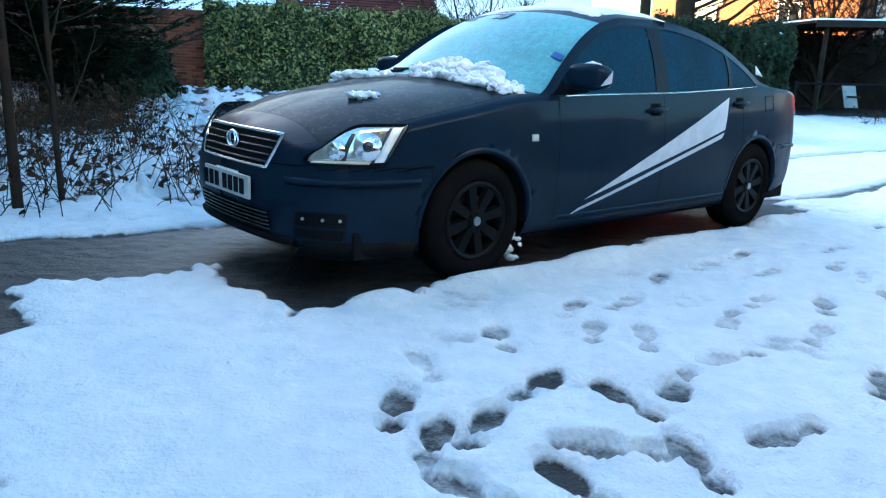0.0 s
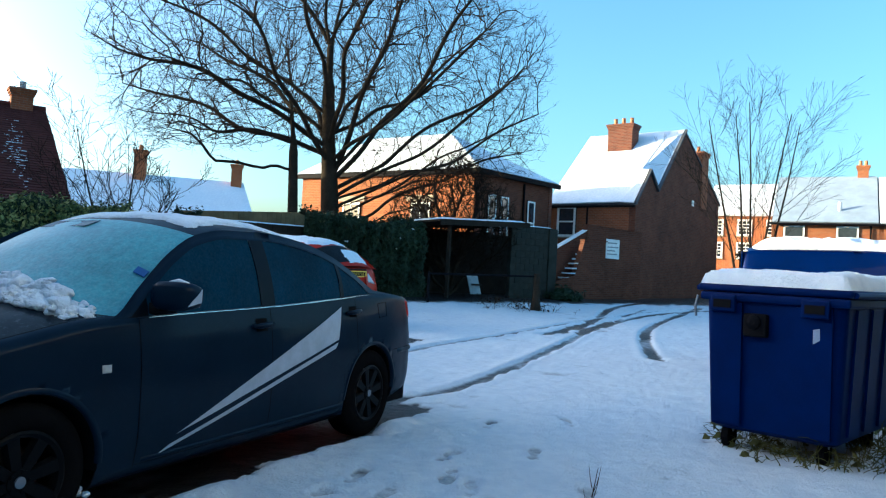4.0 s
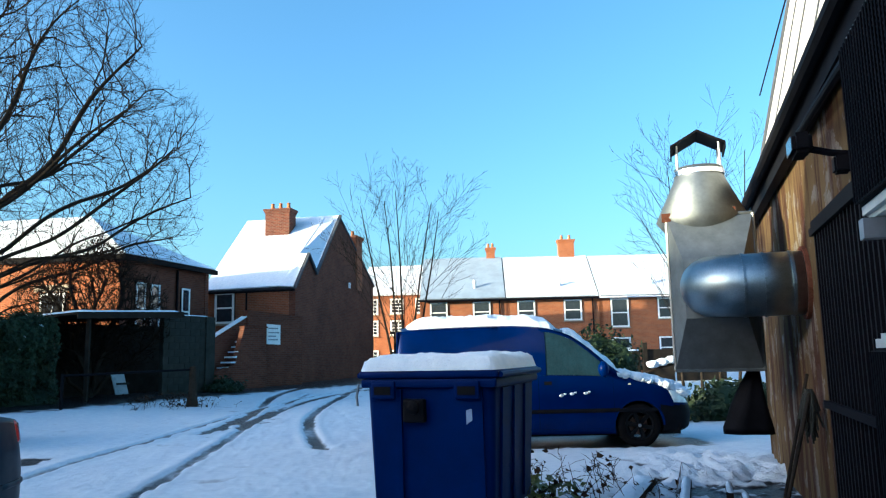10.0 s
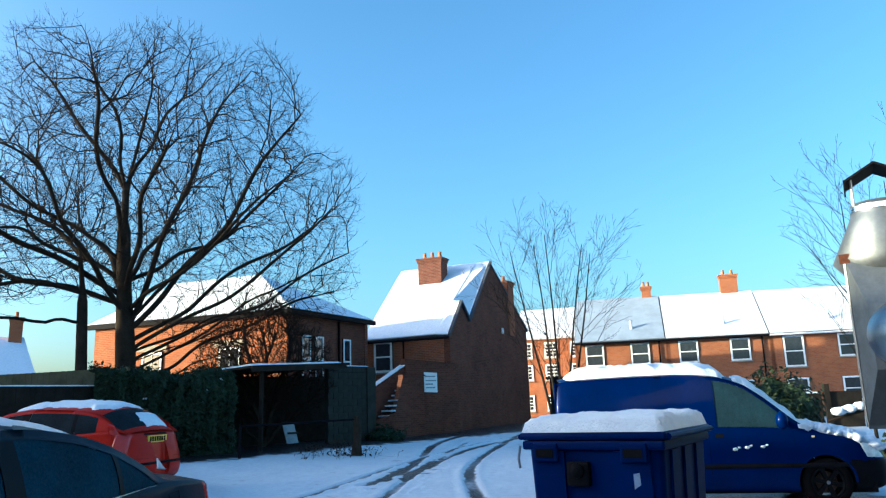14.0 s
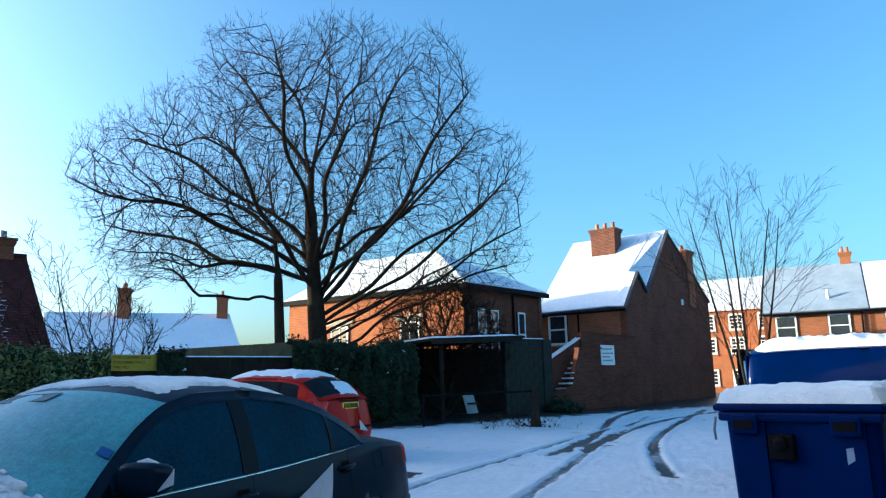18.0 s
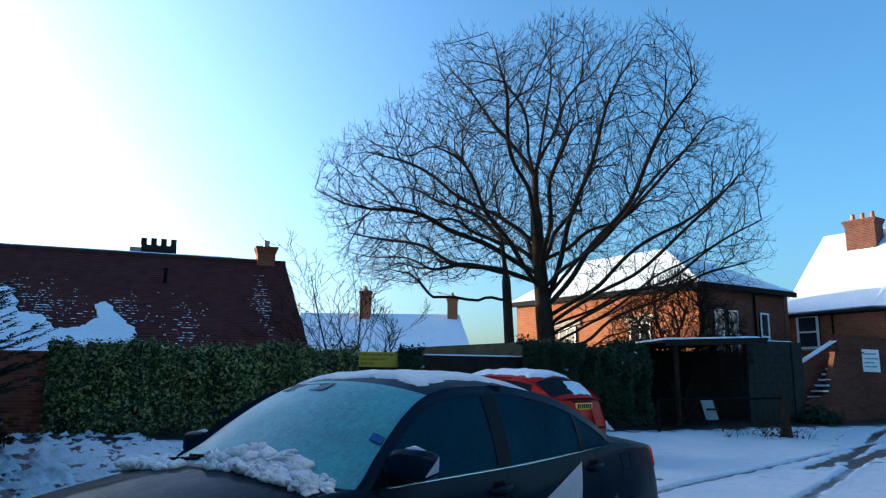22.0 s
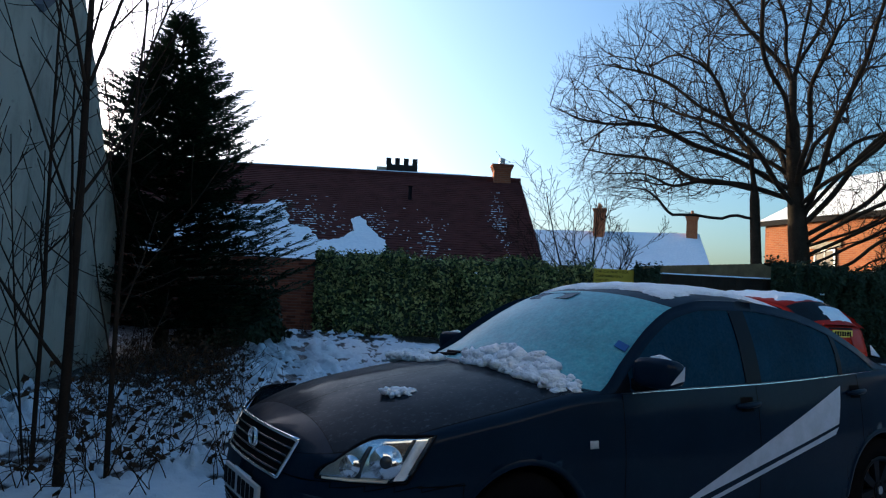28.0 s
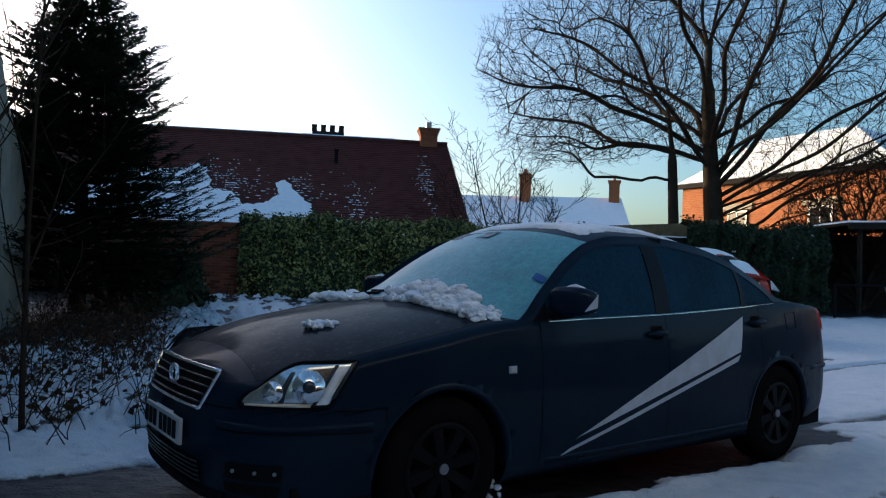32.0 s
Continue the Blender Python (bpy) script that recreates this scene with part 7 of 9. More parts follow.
mop = thing("mop", "grey string mop leaning head-up on the wall", "mop")
part("handle", tube([wpt(3.35, 0.42, 0.05), wpt(3.72, 0.10, 1.02)], 0.014, 8), M_WOOD, mop)
mh = bmesh.new()
rng = random.Random(3)
for k in range(40):
    a = wpt(3.74 + rng.uniform(-0.02, 0.02), 0.10 + rng.uniform(-0.02, 0.02), 1.05)
    b = a + Vector((rng.uniform(-0.08, 0.08), rng.uniform(-0.06, 0.06), -rng.uniform(0.1, 0.38)))
    add_tube(mh, [a, a.lerp(b, 0.5) + Vector((rng.uniform(-0.03, 0.03), rng.uniform(-0.03, 0.03), 0.03)), b], 0.008, 4)
part("head", mh, M_CONC, mop, "frayed grey strings")
broom = thing("broom", "old wooden broom leaning on the wall", "broom")
part("handle", tube([wpt(3.85, 0.36, 0.04), wpt(4.02, 0.06, 1.15)], 0.013, 8), M_WOOD, broom)
part("head", wbox(3.74, 3.98, 0.33, 0.41, 0.03, 0.13, 0.01), M_WOOD, broom)
bag = bmesh.new()
NB = 20
rings = []
for j, (z, w, d) in enumerate(((1.16, 0.05, 0.04), (1.05, 0.09, 0.06), (0.85, 0.15, 0.09), (0.66, 0.20, 0.10), (0.60, 0.21, 0.10), (0.64, 0.17, 0.07))):
    c = wpt(4.95, 0.36 + 0.16 * (1.14 - z), z)
    rings.append([bag.verts.new(c + wnor * (math.cos(6.2832 * k / NB) * w * (1 + 0.14 * math.sin(3 * 6.2832 * k / NB + j))) + wdir * (math.sin(6.2832 * k / NB) * d * (1 + 0.2 * math.cos(5 * 6.2832 * k / NB)))) for k in range(NB)])
for a_, b_ in zip(rings, rings[1:]):
    for k in range(NB):
        bag.faces.new((a_[k], a_[(k + 1) % NB], b_[(k + 1) % NB], b_[k]))
bag.faces.new(rings[0])
bag.faces.new(rings[-1])
bmesh.ops.recalc_face_normals(bag, faces=bag.faces)
solo("hanging_sack", bag, M_BLACK, "black cloth hanging from a hook below the flue box", "sack", smooth=True)

# planks and timber under snow by the wall
def plank(a, b, w, h, seed, lift_=0.0):
    a, b = Vector((*a, 0)), Vector((*b, 0))
    d = (b - a).normalized()
    s = Vector((-d.y, d.x, 0)) * w / 2
    z = 0.05 + lift_
    t = thing("plank", "rough timber plank lying under snow", "plank", group="timber by the wall")
    part("timber", prism([a - s + Vector((0, 0, z)), a + s + Vector((0, 0, z)), a + s + Vector((0, 0, z + h)), a - s + Vector((0, 0, z + h))], b - a), M_WOOD, t)
    part("snow", snow_cap((a - s + Vector((0, 0, z + h)), b - s + Vector((0, 0, z + h)), b + s + Vector((0, 0, z + h)), a + s + Vector((0, 0, z + h))), 0.032, 0.0, seed, 0.05), M_SNOW, t, "", True)


plank((3.75, -3.80), (5.85, -4.70), 0.23, 0.06, 1, 0.01)
plank((3.90, -4.44), (5.72, -5.08), 0.09, 0.06, 2, 0.01)
plank((4.95, -5.20), (5.45, -5.38), 0.06, 0.05, 3, 0.02)
plank((4.30, -5.10), (4.98, -5.34), 0.06, 0.05, 4, 0.01)


# ---- vegetation ----
def tubes_mesh(branches, sides=4):
    """All the branches (lists of points and radii) of a plant in one (verts, faces)."""
    vs, fs = [], []
    for pts, rs in branches:
        n = sides if rs[0] < 0.03 else (6 if rs[0] < 0.12 else 10)
        if rs[0] < 0.009:
            n = 3
        k0 = len(vs)
        side = None
        for i, p in enumerate(pts):
            d = (pts[min(i + 1, len(pts) - 1)] - pts[max(i - 1, 0)])
            if d.length < 1e-6:
                d = Vector((0, 0, 1))
            d.normalize()
            if side is None:
                side = d.orthogonal().normalized()
            side = side - d * side.dot(d)
            side = side.normalized() if side.length > 1e-6 else d.orthogonal().normalized()
            up_ = d.cross(side)
            for k in range(n):
                a = 2 * math.pi * k / n
                vs.append(p + (side * math.cos(a) + up_ * math.sin(a)) * rs[i])
        for i in range(len(pts) - 1):
            for k in range(n):
                fs.append((k0 + i * n + k, k0 + i * n + (k + 1) % n, k0 + (i + 1) * n + (k + 1) % n, k0 + (i + 1) * n + k))
    return vs, fs


def grow(rng, p, d, length, r, level, spec, out):
    """One branch and, along it, its side branches."""
    n = max(3, int(length / spec["seg"][min(level, len(spec["seg"]) - 1)]))
    pts, rs = [p.copy()], [r]
    cur, dd = p.copy(), d.normalized()
    r1 = max(r * spec["taper"], spec["tip"])
    bound = rng.uniform(0.90, 1.07)
    for i in range(n):
        w = spec["wobble"] * (1 + 0.25 * level if level else 0.35)
        dd = dd + Vector((rng.gauss(0, w), rng.gauss(0, w), rng.gauss(0, w * 0.8)))
        dd.z += spec["tropism"][min(level, len(spec["tropism"]) - 1)] / n
        dd.normalize()
        cur = cur + dd * (length / n)
        e = spec.get("env")
        if e and level > 0:
            q = Vector(((cur.x - e[0].x) / e[1].x, (cur.y - e[0].y) / e[1].y, (cur.z - e[0].z) / e[1].z))
            if q.length > bound:
                break
        pts.append(cur.copy())
        rs.append(r + (r1 - r) * (i + 1) / n)
    if len(pts) < 2:
        return
    out.append((level, pts, rs))
    if level >= spec["levels"]:
        return
    cnt = spec["kids"][level]
    if spec.get("even") and level:
        cnt = max(2, round(cnt * min(1.0, length / (6.0, 2.8, 1.5, 0.8)[min(level - 1, 3)])))
    start = spec["start"][level]
    for k in range(cnt):
        t = start + (1 - start) * (k + rng.random() * 0.8) / cnt
        i = min(len(pts) - 2, int(t * (len(pts) - 1)))
        f = t * (len(pts) - 1) - i
        q = pts[i].lerp(pts[i + 1], min(1, max(0, f)))
        ax = (pts[i + 1] - pts[i]).normalized()
        side = ax.orthogonal().normalized()
        turn = 2.4 * k + rng.uniform(-0.35, 0.35) if spec.get("even") and level == 0 else rng.uniform(0, 2 * math.pi)
        side.rotate(Matrix.Rotation(turn, 3, ax))
        lo, hi = spec["angle"][level]
        an = radians(hi + (lo - hi) * t + rng.uniform(-6, 6) if spec.get("even") and level == 0 else rng.uniform(lo, hi))
        nd = ax * math.cos(an) + side * math.sin(an)
        rr = rs[i] + (rs[i + 1] - rs[i]) * f
        kr = min(rr * 0.92, rr * rng.uniform(*spec["thin"]))
        kl = length * rng.uniform(*spec["short"]) * (1.22 - 0.70 * t if spec.get("even") and level == 0 else 1.15 - 0.55 * t)
        if kr < spec["tip"] * 0.9:
            kr = spec["tip"]
        grow(rng, q, nd, kl, kr, level + 1, spec, out)


def tree_thing(name, label, category, bases, spec, seed, split=2, bark=None, twig=None):
    rng = random.Random(seed)
    t = thing(name, label, category)
    for p, d, L, r, sp in bases:
        out = []
        grow(rng, Vector(p), Vector(d), L, r, 0, sp or spec, out)
        part("trunk", tubes_mesh([(a, b) for l, a, b in out if l == 0]), bark or M_BARK, t, smooth=True)
        limbs = [(a, b) for l, a, b in out if l == 1]
        for a, b in limbs:
            part("limb", tubes_mesh([(a, b)]), bark or M_BARK, t, smooth=True)
        rest = [(a, b) for l, a, b in out if l >= 2]
        if rest:
            part("twig_mass", tubes_mesh(rest), twig or M_TWIG, t, smooth=True)["kind"] = "stuff"
    return t


def reach_out(pos, par, tips, balance=0.35, turn=0.7):
    """Joins the points of tips to a skeleton (points and parent indices), each time the one that is
    cheapest to reach: a short hop, a short way back to the root and little turning."""
    n0, m = len(pos), len(tips)
    P = np.zeros((n0 + m, 3))
    P[:n0] = pos
    parent = list(par) + [-1] * m
    path = np.zeros(n0 + m)
    tips = np.array(tips, float)
    cost, who = np.full(m, 1e9), np.zeros(m, int)

    def offer(i):
        q = parent[i]
        w = P[i] - P[q] if q >= 0 else np.array((0, 0, 1.0))
        w = w / max(1e-6, np.linalg.norm(w))
        d = tips - P[i]
        L = np.sqrt((d * d).sum(1)) + 1e-6
        c = L * (1 + turn * (1 - (d @ w) / L)) + balance * path[i]
        k = c < cost
        cost[k], who[k] = c[k], i
    for i in range(n0):
        if parent[i] >= 0:
            path[i] = path[parent[i]] + 0.5 * np.linalg.norm(P[i] - P[parent[i]])
        offer(i)
    left = np.ones(m, bool)
    for k in range(m):
        j = int(np.where(left, cost, 1e9).argmin())
        i = n0 + k
        P[i], parent[i], left[j] = tips[j], int(who[j]), False
        path[i] = path[parent[i]] + np.linalg.norm(P[i] - P[parent[i]])
        offer(i)
    # ease the corners
    first = {}
    for i in range(n0, n0 + m):
        first.setdefault(parent[i], i)
    for _ in range(2):
        Q = P.copy()
        for i in range(n0, n0 + m):
            if i in first:
                Q[i] = 0.5 * P[i] + 0.25 * (P[parent[i]] + P[first[i]])
        P = Q
    return list(P), parent


def crown_points(rng, lobes, n, inner=0.2):
    """Points spread through a union of ellipsoids, thicker towards its outside."""
    L = np.array(lobes, float)
    lo, hi = (L[:, :3] - L[:, 3:]).min(0), (L[:, :3] + L[:, 3:]).max(0)
    out = []
    while len(out) < n:
        q = rng.uniform(lo, hi, (4000, 3))
        r = np.linalg.norm((q[:, None] - L[None, :, :3]) / L[None, :, 3:], axis=2).min(1)
        keep = (r < 1 - 0.10 * rng.uniform(0, 1, len(q))) & (rng.uniform(0, 1, len(q)) < inner + (1 - inner) * np.clip((r - 0.35) / 0.5, 0, 1))
        out += list(q[keep])
    return np.array(out[:n])


def branches_of(P, parent, tip, power):
    """Radii by the pipe rule, and the chains of points that make up the branches."""
    n = len(P)
    kids = collections.defaultdict(list)
    for i, q in enumerate(parent):
        if q >= 0:
            kids[q].append(i)
    order = sorted(range(n), key=lambda i: -i)
    R = np.zeros(n)
    for i in order:
        R[i] = tip if not kids[i] else sum(R[k] ** power for k in kids[i]) ** (1 / power)
    heads = [(i, -1) for i, q in enumerate(parent) if q < 0]
    chains = []
    while heads:
        i, q = heads.pop()
        c = [q] if q >= 0 else []
        while True:
            c.append(i)
            if not kids[i]:
                break
            ks = sorted(kids[i], key=lambda k: -R[k])
            heads += [(k, i) for k in ks[1:]]
            i = ks[0]
        pts = [Vector(P[k]) for k in c]
        rs = [R[k] for k in c]
        if q >= 0:
            rs[0] = min(rs[0], rs[1] * 1.15)
        rs[-1] *= 0.6
        chains.append((pts, rs))
    return chains, R


def spread_tree(name, label, base, right, trunk, limbs, lobes, n, seed, tip=0.0058, power=2.2, spur=0.34, spurs=3, girth=0.28):
    """A bare broad tree. In its own frame u is along right, v across, z up: the trunk is a list of
    (u, v, z), each limb leaves it at a height for (u, v, z) with a lift in its middle."""
    rng = np.random.RandomState(seed)
    pos, par = [], []
    for k, (p, q) in enumerate(zip(trunk, trunk[1:])):
        m = max(2, int(math.dist(p, q) / 0.3))
        for i in range(0 if k == 0 else 1, m + 1):
            pos.append(np.array(p) + (np.array(q) - np.array(p)) * i / m)
            par.append(len(pos) - 2)
    nt_ = len(pos)
    for z0, u, v, z, up_ in limbs:
        a = min(range(nt_), key=lambda i: abs(pos[i][2] - z0))
        s, e = pos[a], np.array((u, v, z))
        c = s + (e - s) * 0.45 + np.array((0, 0, up_))
        m = int(np.linalg.norm(e - s) / 0.3)
        last, wob = a, rng.uniform(0, 6.28, 6)
        for i in range(1, m + 1):
            t = i / m
            p = (1 - t) ** 2 * s + 2 * t * (1 - t) * c + t * t * e
            w = 0.16 * min(1, t * 3)
            p = p + w * np.array((math.sin(5 * t + wob[0]) + 0.6 * math.sin(13 * t + wob[1]), math.sin(6 * t + wob[2]) + 0.6 * math.sin(14 * t + wob[3]), 0.8 * math.sin(7 * t + wob[4]) + 0.5 * math.sin(15 * t + wob[5])))
            pos.append(p)
            par.append(last)
            last = len(pos) - 1
    P, parent = reach_out(pos, par, crown_points(rng, lobes, n, 0.35))
    r = Vector(right).normalized()
    f = Vector((-r.y, r.x, 0))
    b = Vector(base)
    P = [b + r * p[0] + f * p[1] + Vector((0, 0, p[2])) for p in P]
    chains, R = branches_of(P, parent, tip, power)
    top_z = trunk[-1][2]
    chains[0] = (chains[0][0], [max(r_, girth * (1 - 0.5 * max(0, p_.z) / top_z if p_.z < 0.55 * top_z else 0) * (1 + 0.35 * max(0, 1 - p_.z / 0.8))) for p_, r_ in zip(*chains[0])])
    t = thing(name, label, "tree")
    fine = []
    rr = random.Random(seed)
    for i, (pts, rs) in enumerate(chains):
        if i == 0 or rs[0] > 0.055 and len(pts) > 6:
            part("trunk" if i == 0 else "limb", tubes_mesh([(pts, rs)], 6), M_BARK, t, smooth=True)
        else:
            fine.append((pts, rs))
        # short spurs along the outer part of every shoot, turning up at their ends
        m = len(pts)
        for k in range(1, m):
            if rs[k] > tip * 2.6:
                continue
            for _ in range(spurs if k == m - 1 else (1 if rr.random() < 0.6 else 0)):
                d = (pts[k] - pts[k - 1]).normalized()
                w = Vector((rr.gauss(0, 1), rr.gauss(0, 1), rr.gauss(0.25, 0.8))).normalized()
                d = (d * 0.75 + w * 0.75).normalized()
                L = spur * rr.uniform(0.45, 1.2)
                q = pts[k] + d * L * 0.5
                e = q + (d + Vector((0, 0, 0.45))).normalized() * L * 0.5
                fine.append(([pts[k], q, e], [tip * 0.8, tip * 0.65, tip * 0.4]))
    part("twig_mass", tubes_mesh(fine, 4), M_TWIG, t, smooth=True)["kind"] = "stuff"
    return t


TREE_AT = at_polar(34.2, 25.0)
TREE_RIGHT = (math.sin(radians(34.2)), -math.cos(radians(34.2)), 0)
spread_tree("bare_tree", "tall bare broad-crowned tree with a dark trunk and many fine twigs", (TREE_AT.x, TREE_AT.y, 0), TREE_RIGHT,
            [(0.12, 0, -0.1), (0.05, 0, 3.0), (-0.1, 0, 5.1), (-0.2, 0, 6.8), (-0.22, 0, 8.5), (0.1, 0.2, 10.3), (0.4, 0.1, 12.0), (0.4, 0, 13.6)],
            [(8.4, -3.7, 0.5, 13.7, 0.1), (8.6, -1.7, -1.2, 13.7, 0.3), (8.8, 2.0, -0.6, 13.6, 0.2), (3.9, 3.5, 0.6, 13.5, 0.5), (4.0, 5.4, -1.0, 11.6, -0.7),
             (3.7, 7.0, 1.5, 8.7, -0.3), (3.0, 7.4, -1.5, 6.8, -0.1), (2.9, 5.6, 1.0, 4.9, 0.1), (3.3, 6.0, -2.5, 7.6, -0.4), (6.0, -7.4, 0.5, 10.0, 1.1),
             (5.0, -7.7, -1.2, 8.0, 0.6), (4.8, -7.2, 1.5, 6.9, 0.3), (5.4, -5.5, 3.2, 9.2, 0.6), (5.0, -2.5, 5.5, 9.0, 0.8), (5.5, 2.4, 5.4, 9.0, 0.8),
             (4.6, -3.4, -5.0, 8.4, 0.8), (5.0, 1.0, -5.8, 9.0, 0.8), (4.5, 4.2, -4.4, 8.0, 0.2), (6.6, -1.4, -4.2, 11.4, 0.5), (5.6, 4.6, 3.8, 8.6, 0.3), (2.6, 4.6, -2.2, 4.6, 0.2), (3.4, 6.6, 2.6, 6.0, -0.1), (4.2, 5.0, -2.6, 9.6, -0.5), (2.4, 6.4, 0.4, 5.6, -0.2), (2.2, 3.8, 2.0, 3.9, 0.1), (2.8, 5.2, -3.0, 5.6, 0.0)],
            [(-4.9, 0, 8.0, 3.1, 4.5, 2.5), (-4.0, 0, 9.9, 1.9, 3.5, 1.6), (-4.3, 0, 5.9, 3.3, 3.5, 1.1), (-0.5, 0, 8.8, 4.5, 6.3, 4.0), (-2.4, 0, 11.7, 1.8, 3.5, 1.9),
             (0.8, 0, 11.6, 2.8, 4.5, 2.1), (3.6, 0, 11.3, 2.1, 4.0, 2.4), (4.6, 0, 8.0, 2.8, 5.0, 2.4), (4.4, 0, 5.9, 3.1, 3.5, 1.9), (2.6, 0, 4.6, 2.4, 3.0, 1.2), (5.4, 0, 5.2, 1.9, 2.6, 1.0)], 14500, 11)
spread_tree("bare_tree", "slender bare tree close beside the broad one", (TREE_AT.x, TREE_AT.y, 0), TREE_RIGHT,
            [(-1.1, -0.4, -0.1), (-1.15, -0.4, 2.7), (-1.25, -0.4, 5.1), (-1.4, -0.4, 6.4), (-0.8, -0.3, 7.7), (-0.5, -0.9, 9.0)],
            [(5.0, -6.7, -0.5, 5.7, 0.3), (4.1, -4.3, -1.4, 4.8, -0.5), (6.0, -5.6, -2.0, 7.0, 0.4), (6.4, -3.6, 1.0, 9.0, 0.4)],
            [(-4.6, -0.6, 5.6, 2.4, 1.8, 0.9), (-3.6, -0.6, 4.8, 1.2, 1.0, 0.4), (-3.4, -0.4, 7.4, 2.2, 1.8, 1.2)], 900, 23, power=2.0, girth=0.20)
# thin birch-like tree by the far house
T3 = at_polar(2.3, 29.0)
WHIP = dict(levels=3, kids=[9, 7, 3], start=[0.22, 0.18, 0.15], angle=[(22, 46), (20, 44), (20, 48)], thin=(0.32, 0.5), short=(0.34, 0.56), seg=[0.6, 0.4, 0.3, 0.2], tropism=[0.1, 0.25, 0.2, 0.1], wobble=0.05, taper=0.22, tip=0.0042)
tree_thing("slender_tree", "thin upright bare tree with pale twigs", "tree", [((T3.x + 0.1 * k, T3.y - 0.12 * k, -0.1), (0.02 * k, -0.10 * k, 1), 7.9 - 0.25 * abs(k), 0.06, None) for k in (-2, -1, 0, 1, 2)], WHIP, 5)
T4 = at_polar(-19.5, 26.0)
tree_thing("slender_tree", "thin bare tree rising behind the flue", "tree", [((T4.x, T4.y - 0.6 * k, -0.1), (0, -0.05 * k, 1), 7.6 + 0.35 * k, 0.06, None) for k in (-1, 0, 1, 2)], dict(WHIP, kids=[9, 5, 3]), 6)
# saplings beside the rendered wall
SAPL = dict(levels=2, kids=[11, 6], start=[0.14, 0.2], angle=[(24, 50), (28, 60)], thin=(0.38, 0.6), short=(0.22, 0.46), seg=[0.22, 0.15, 0.12], tropism=[0.1, 0.5, 0.3], wobble=0.03, taper=0.3, tip=0.0035)
tree_thing("sapling", "bare multi-stemmed sapling with thin upright shoots", "sapling",
           [((-1.57, 2.84, 0.0), (0.0, 0.02, 1), 5.0, 0.036, None), ((-1.57, 2.86, 2.55), (-0.24, 0.02, 1), 2.3, 0.017, None), ((-1.565, 2.86, 2.65), (0.28, 0.0, 1), 2.5, 0.018, None),
            ((-1.71, 3.30, 0.0), (0.03, 0.02, 1), 4.0, 0.024, None), ((-1.27, 2.96, 0.0), (-0.03, 0.02, 1), 3.3, 0.026, None), ((-1.34, 3.0, 2.5), (0.30, 0.05, 1), 2.2, 0.014, None), ((-1.75, 3.5, 0.0), (-0.14, 0.05, 1), 2.4, 0.014, None)], SAPL, 9, bark=M_TWIG)
SHR = dict(levels=3, kids=[9, 6, 3], start=[0.15, 0.2, 0.2], angle=[(25, 60), (25, 55), (25, 60)], thin=(0.4, 0.6), short=(0.4, 0.7), seg=[0.2, 0.15, 0.12, 0.1], tropism=[0.2, 0.3, 0.2, 0.1], wobble=0.07, taper=0.3, tip=0.006)
S1 = at_polar(48.6, 21.0, eye=(-2.0, -2.55))
tree_thing("bare_shrub", "bare spreading shrub above the fence", "shrub", [((S1.x + dx, S1.y + dy, 0.4), (ax, ay, 1), L, 0.04, None) for dx, dy, ax, ay, L in ((0, 0, 0.05, -0.05, 3.4), (-0.3, 0.1, -0.4, 0.3, 2.9), (0.3, -0.1, 0.4, -0.3, 2.8), (-0.15, 0, -0.25, 0.2, 4.2))], SHR, 4, bark=M_TWIG)
# shrub mass before the hipped building
S2 = at_polar(24.6, 25.5)
S2_R = (math.sin(radians(24.6)), -math.cos(radians(24.6)), 0)
spread_tree("bare_shrub", "tangled brown shrub before the hipped building", (S2.x, S2.y, 0), S2_R, [(0, 0, 0), (0.05, 0, 0.6), (0.0, 0, 1.6), (0.1, 0, 3.2)],
            [(0.5, -1.4, 0.2, 3.6, 0.2), (0.4, 1.5, -0.3, 3.4, 0.2), (0.6, -0.8, -0.6, 4.2, 0.1), (0.7, 0.9, 0.5, 4.4, 0.1), (0.3, -1.7, 0.4, 2.2, 0.2), (0.3, 1.9, 0.2, 2.1, 0.2)],
            [(-0.9, 0, 2.9, 1.3, 0.9, 1.8), (0.9, 0, 2.7, 1.5, 0.9, 1.7), (0.1, 0, 3.7, 1.3, 0.9, 1.6)], 3600, 14, tip=0.0105, power=2.8, spur=0.25, girth=0.06)


def leaf_mass(n, place, size, rng, fold=0.25):
    """Many small folded leaves; place(rng) gives a point and the way it faces."""
    vs, fs = [], []
    for _ in range(n):
        p, nrm = place(rng)
        nrm = (nrm + Vector((rng.gauss(0, 0.5), rng.gauss(0, 0.5), rng.gauss(0, 0.5)))).normalized()
        a = nrm.orthogonal().normalized()
        a.rotate(Matrix.Rotation(rng.uniform(0, 6.28), 3, nrm))
        b = nrm.cross(a)
        s = size * rng.uniform(0.6, 1.4)
        k = len(vs)
        vs += [p - a * s, p + b * s * 0.55 + nrm * s * fold, p + a * s, p - b * s * 0.55 + nrm * s * fold]
        fs += [(k, k + 1, k + 2), (k, k + 2, k + 3)]
    return vs, fs


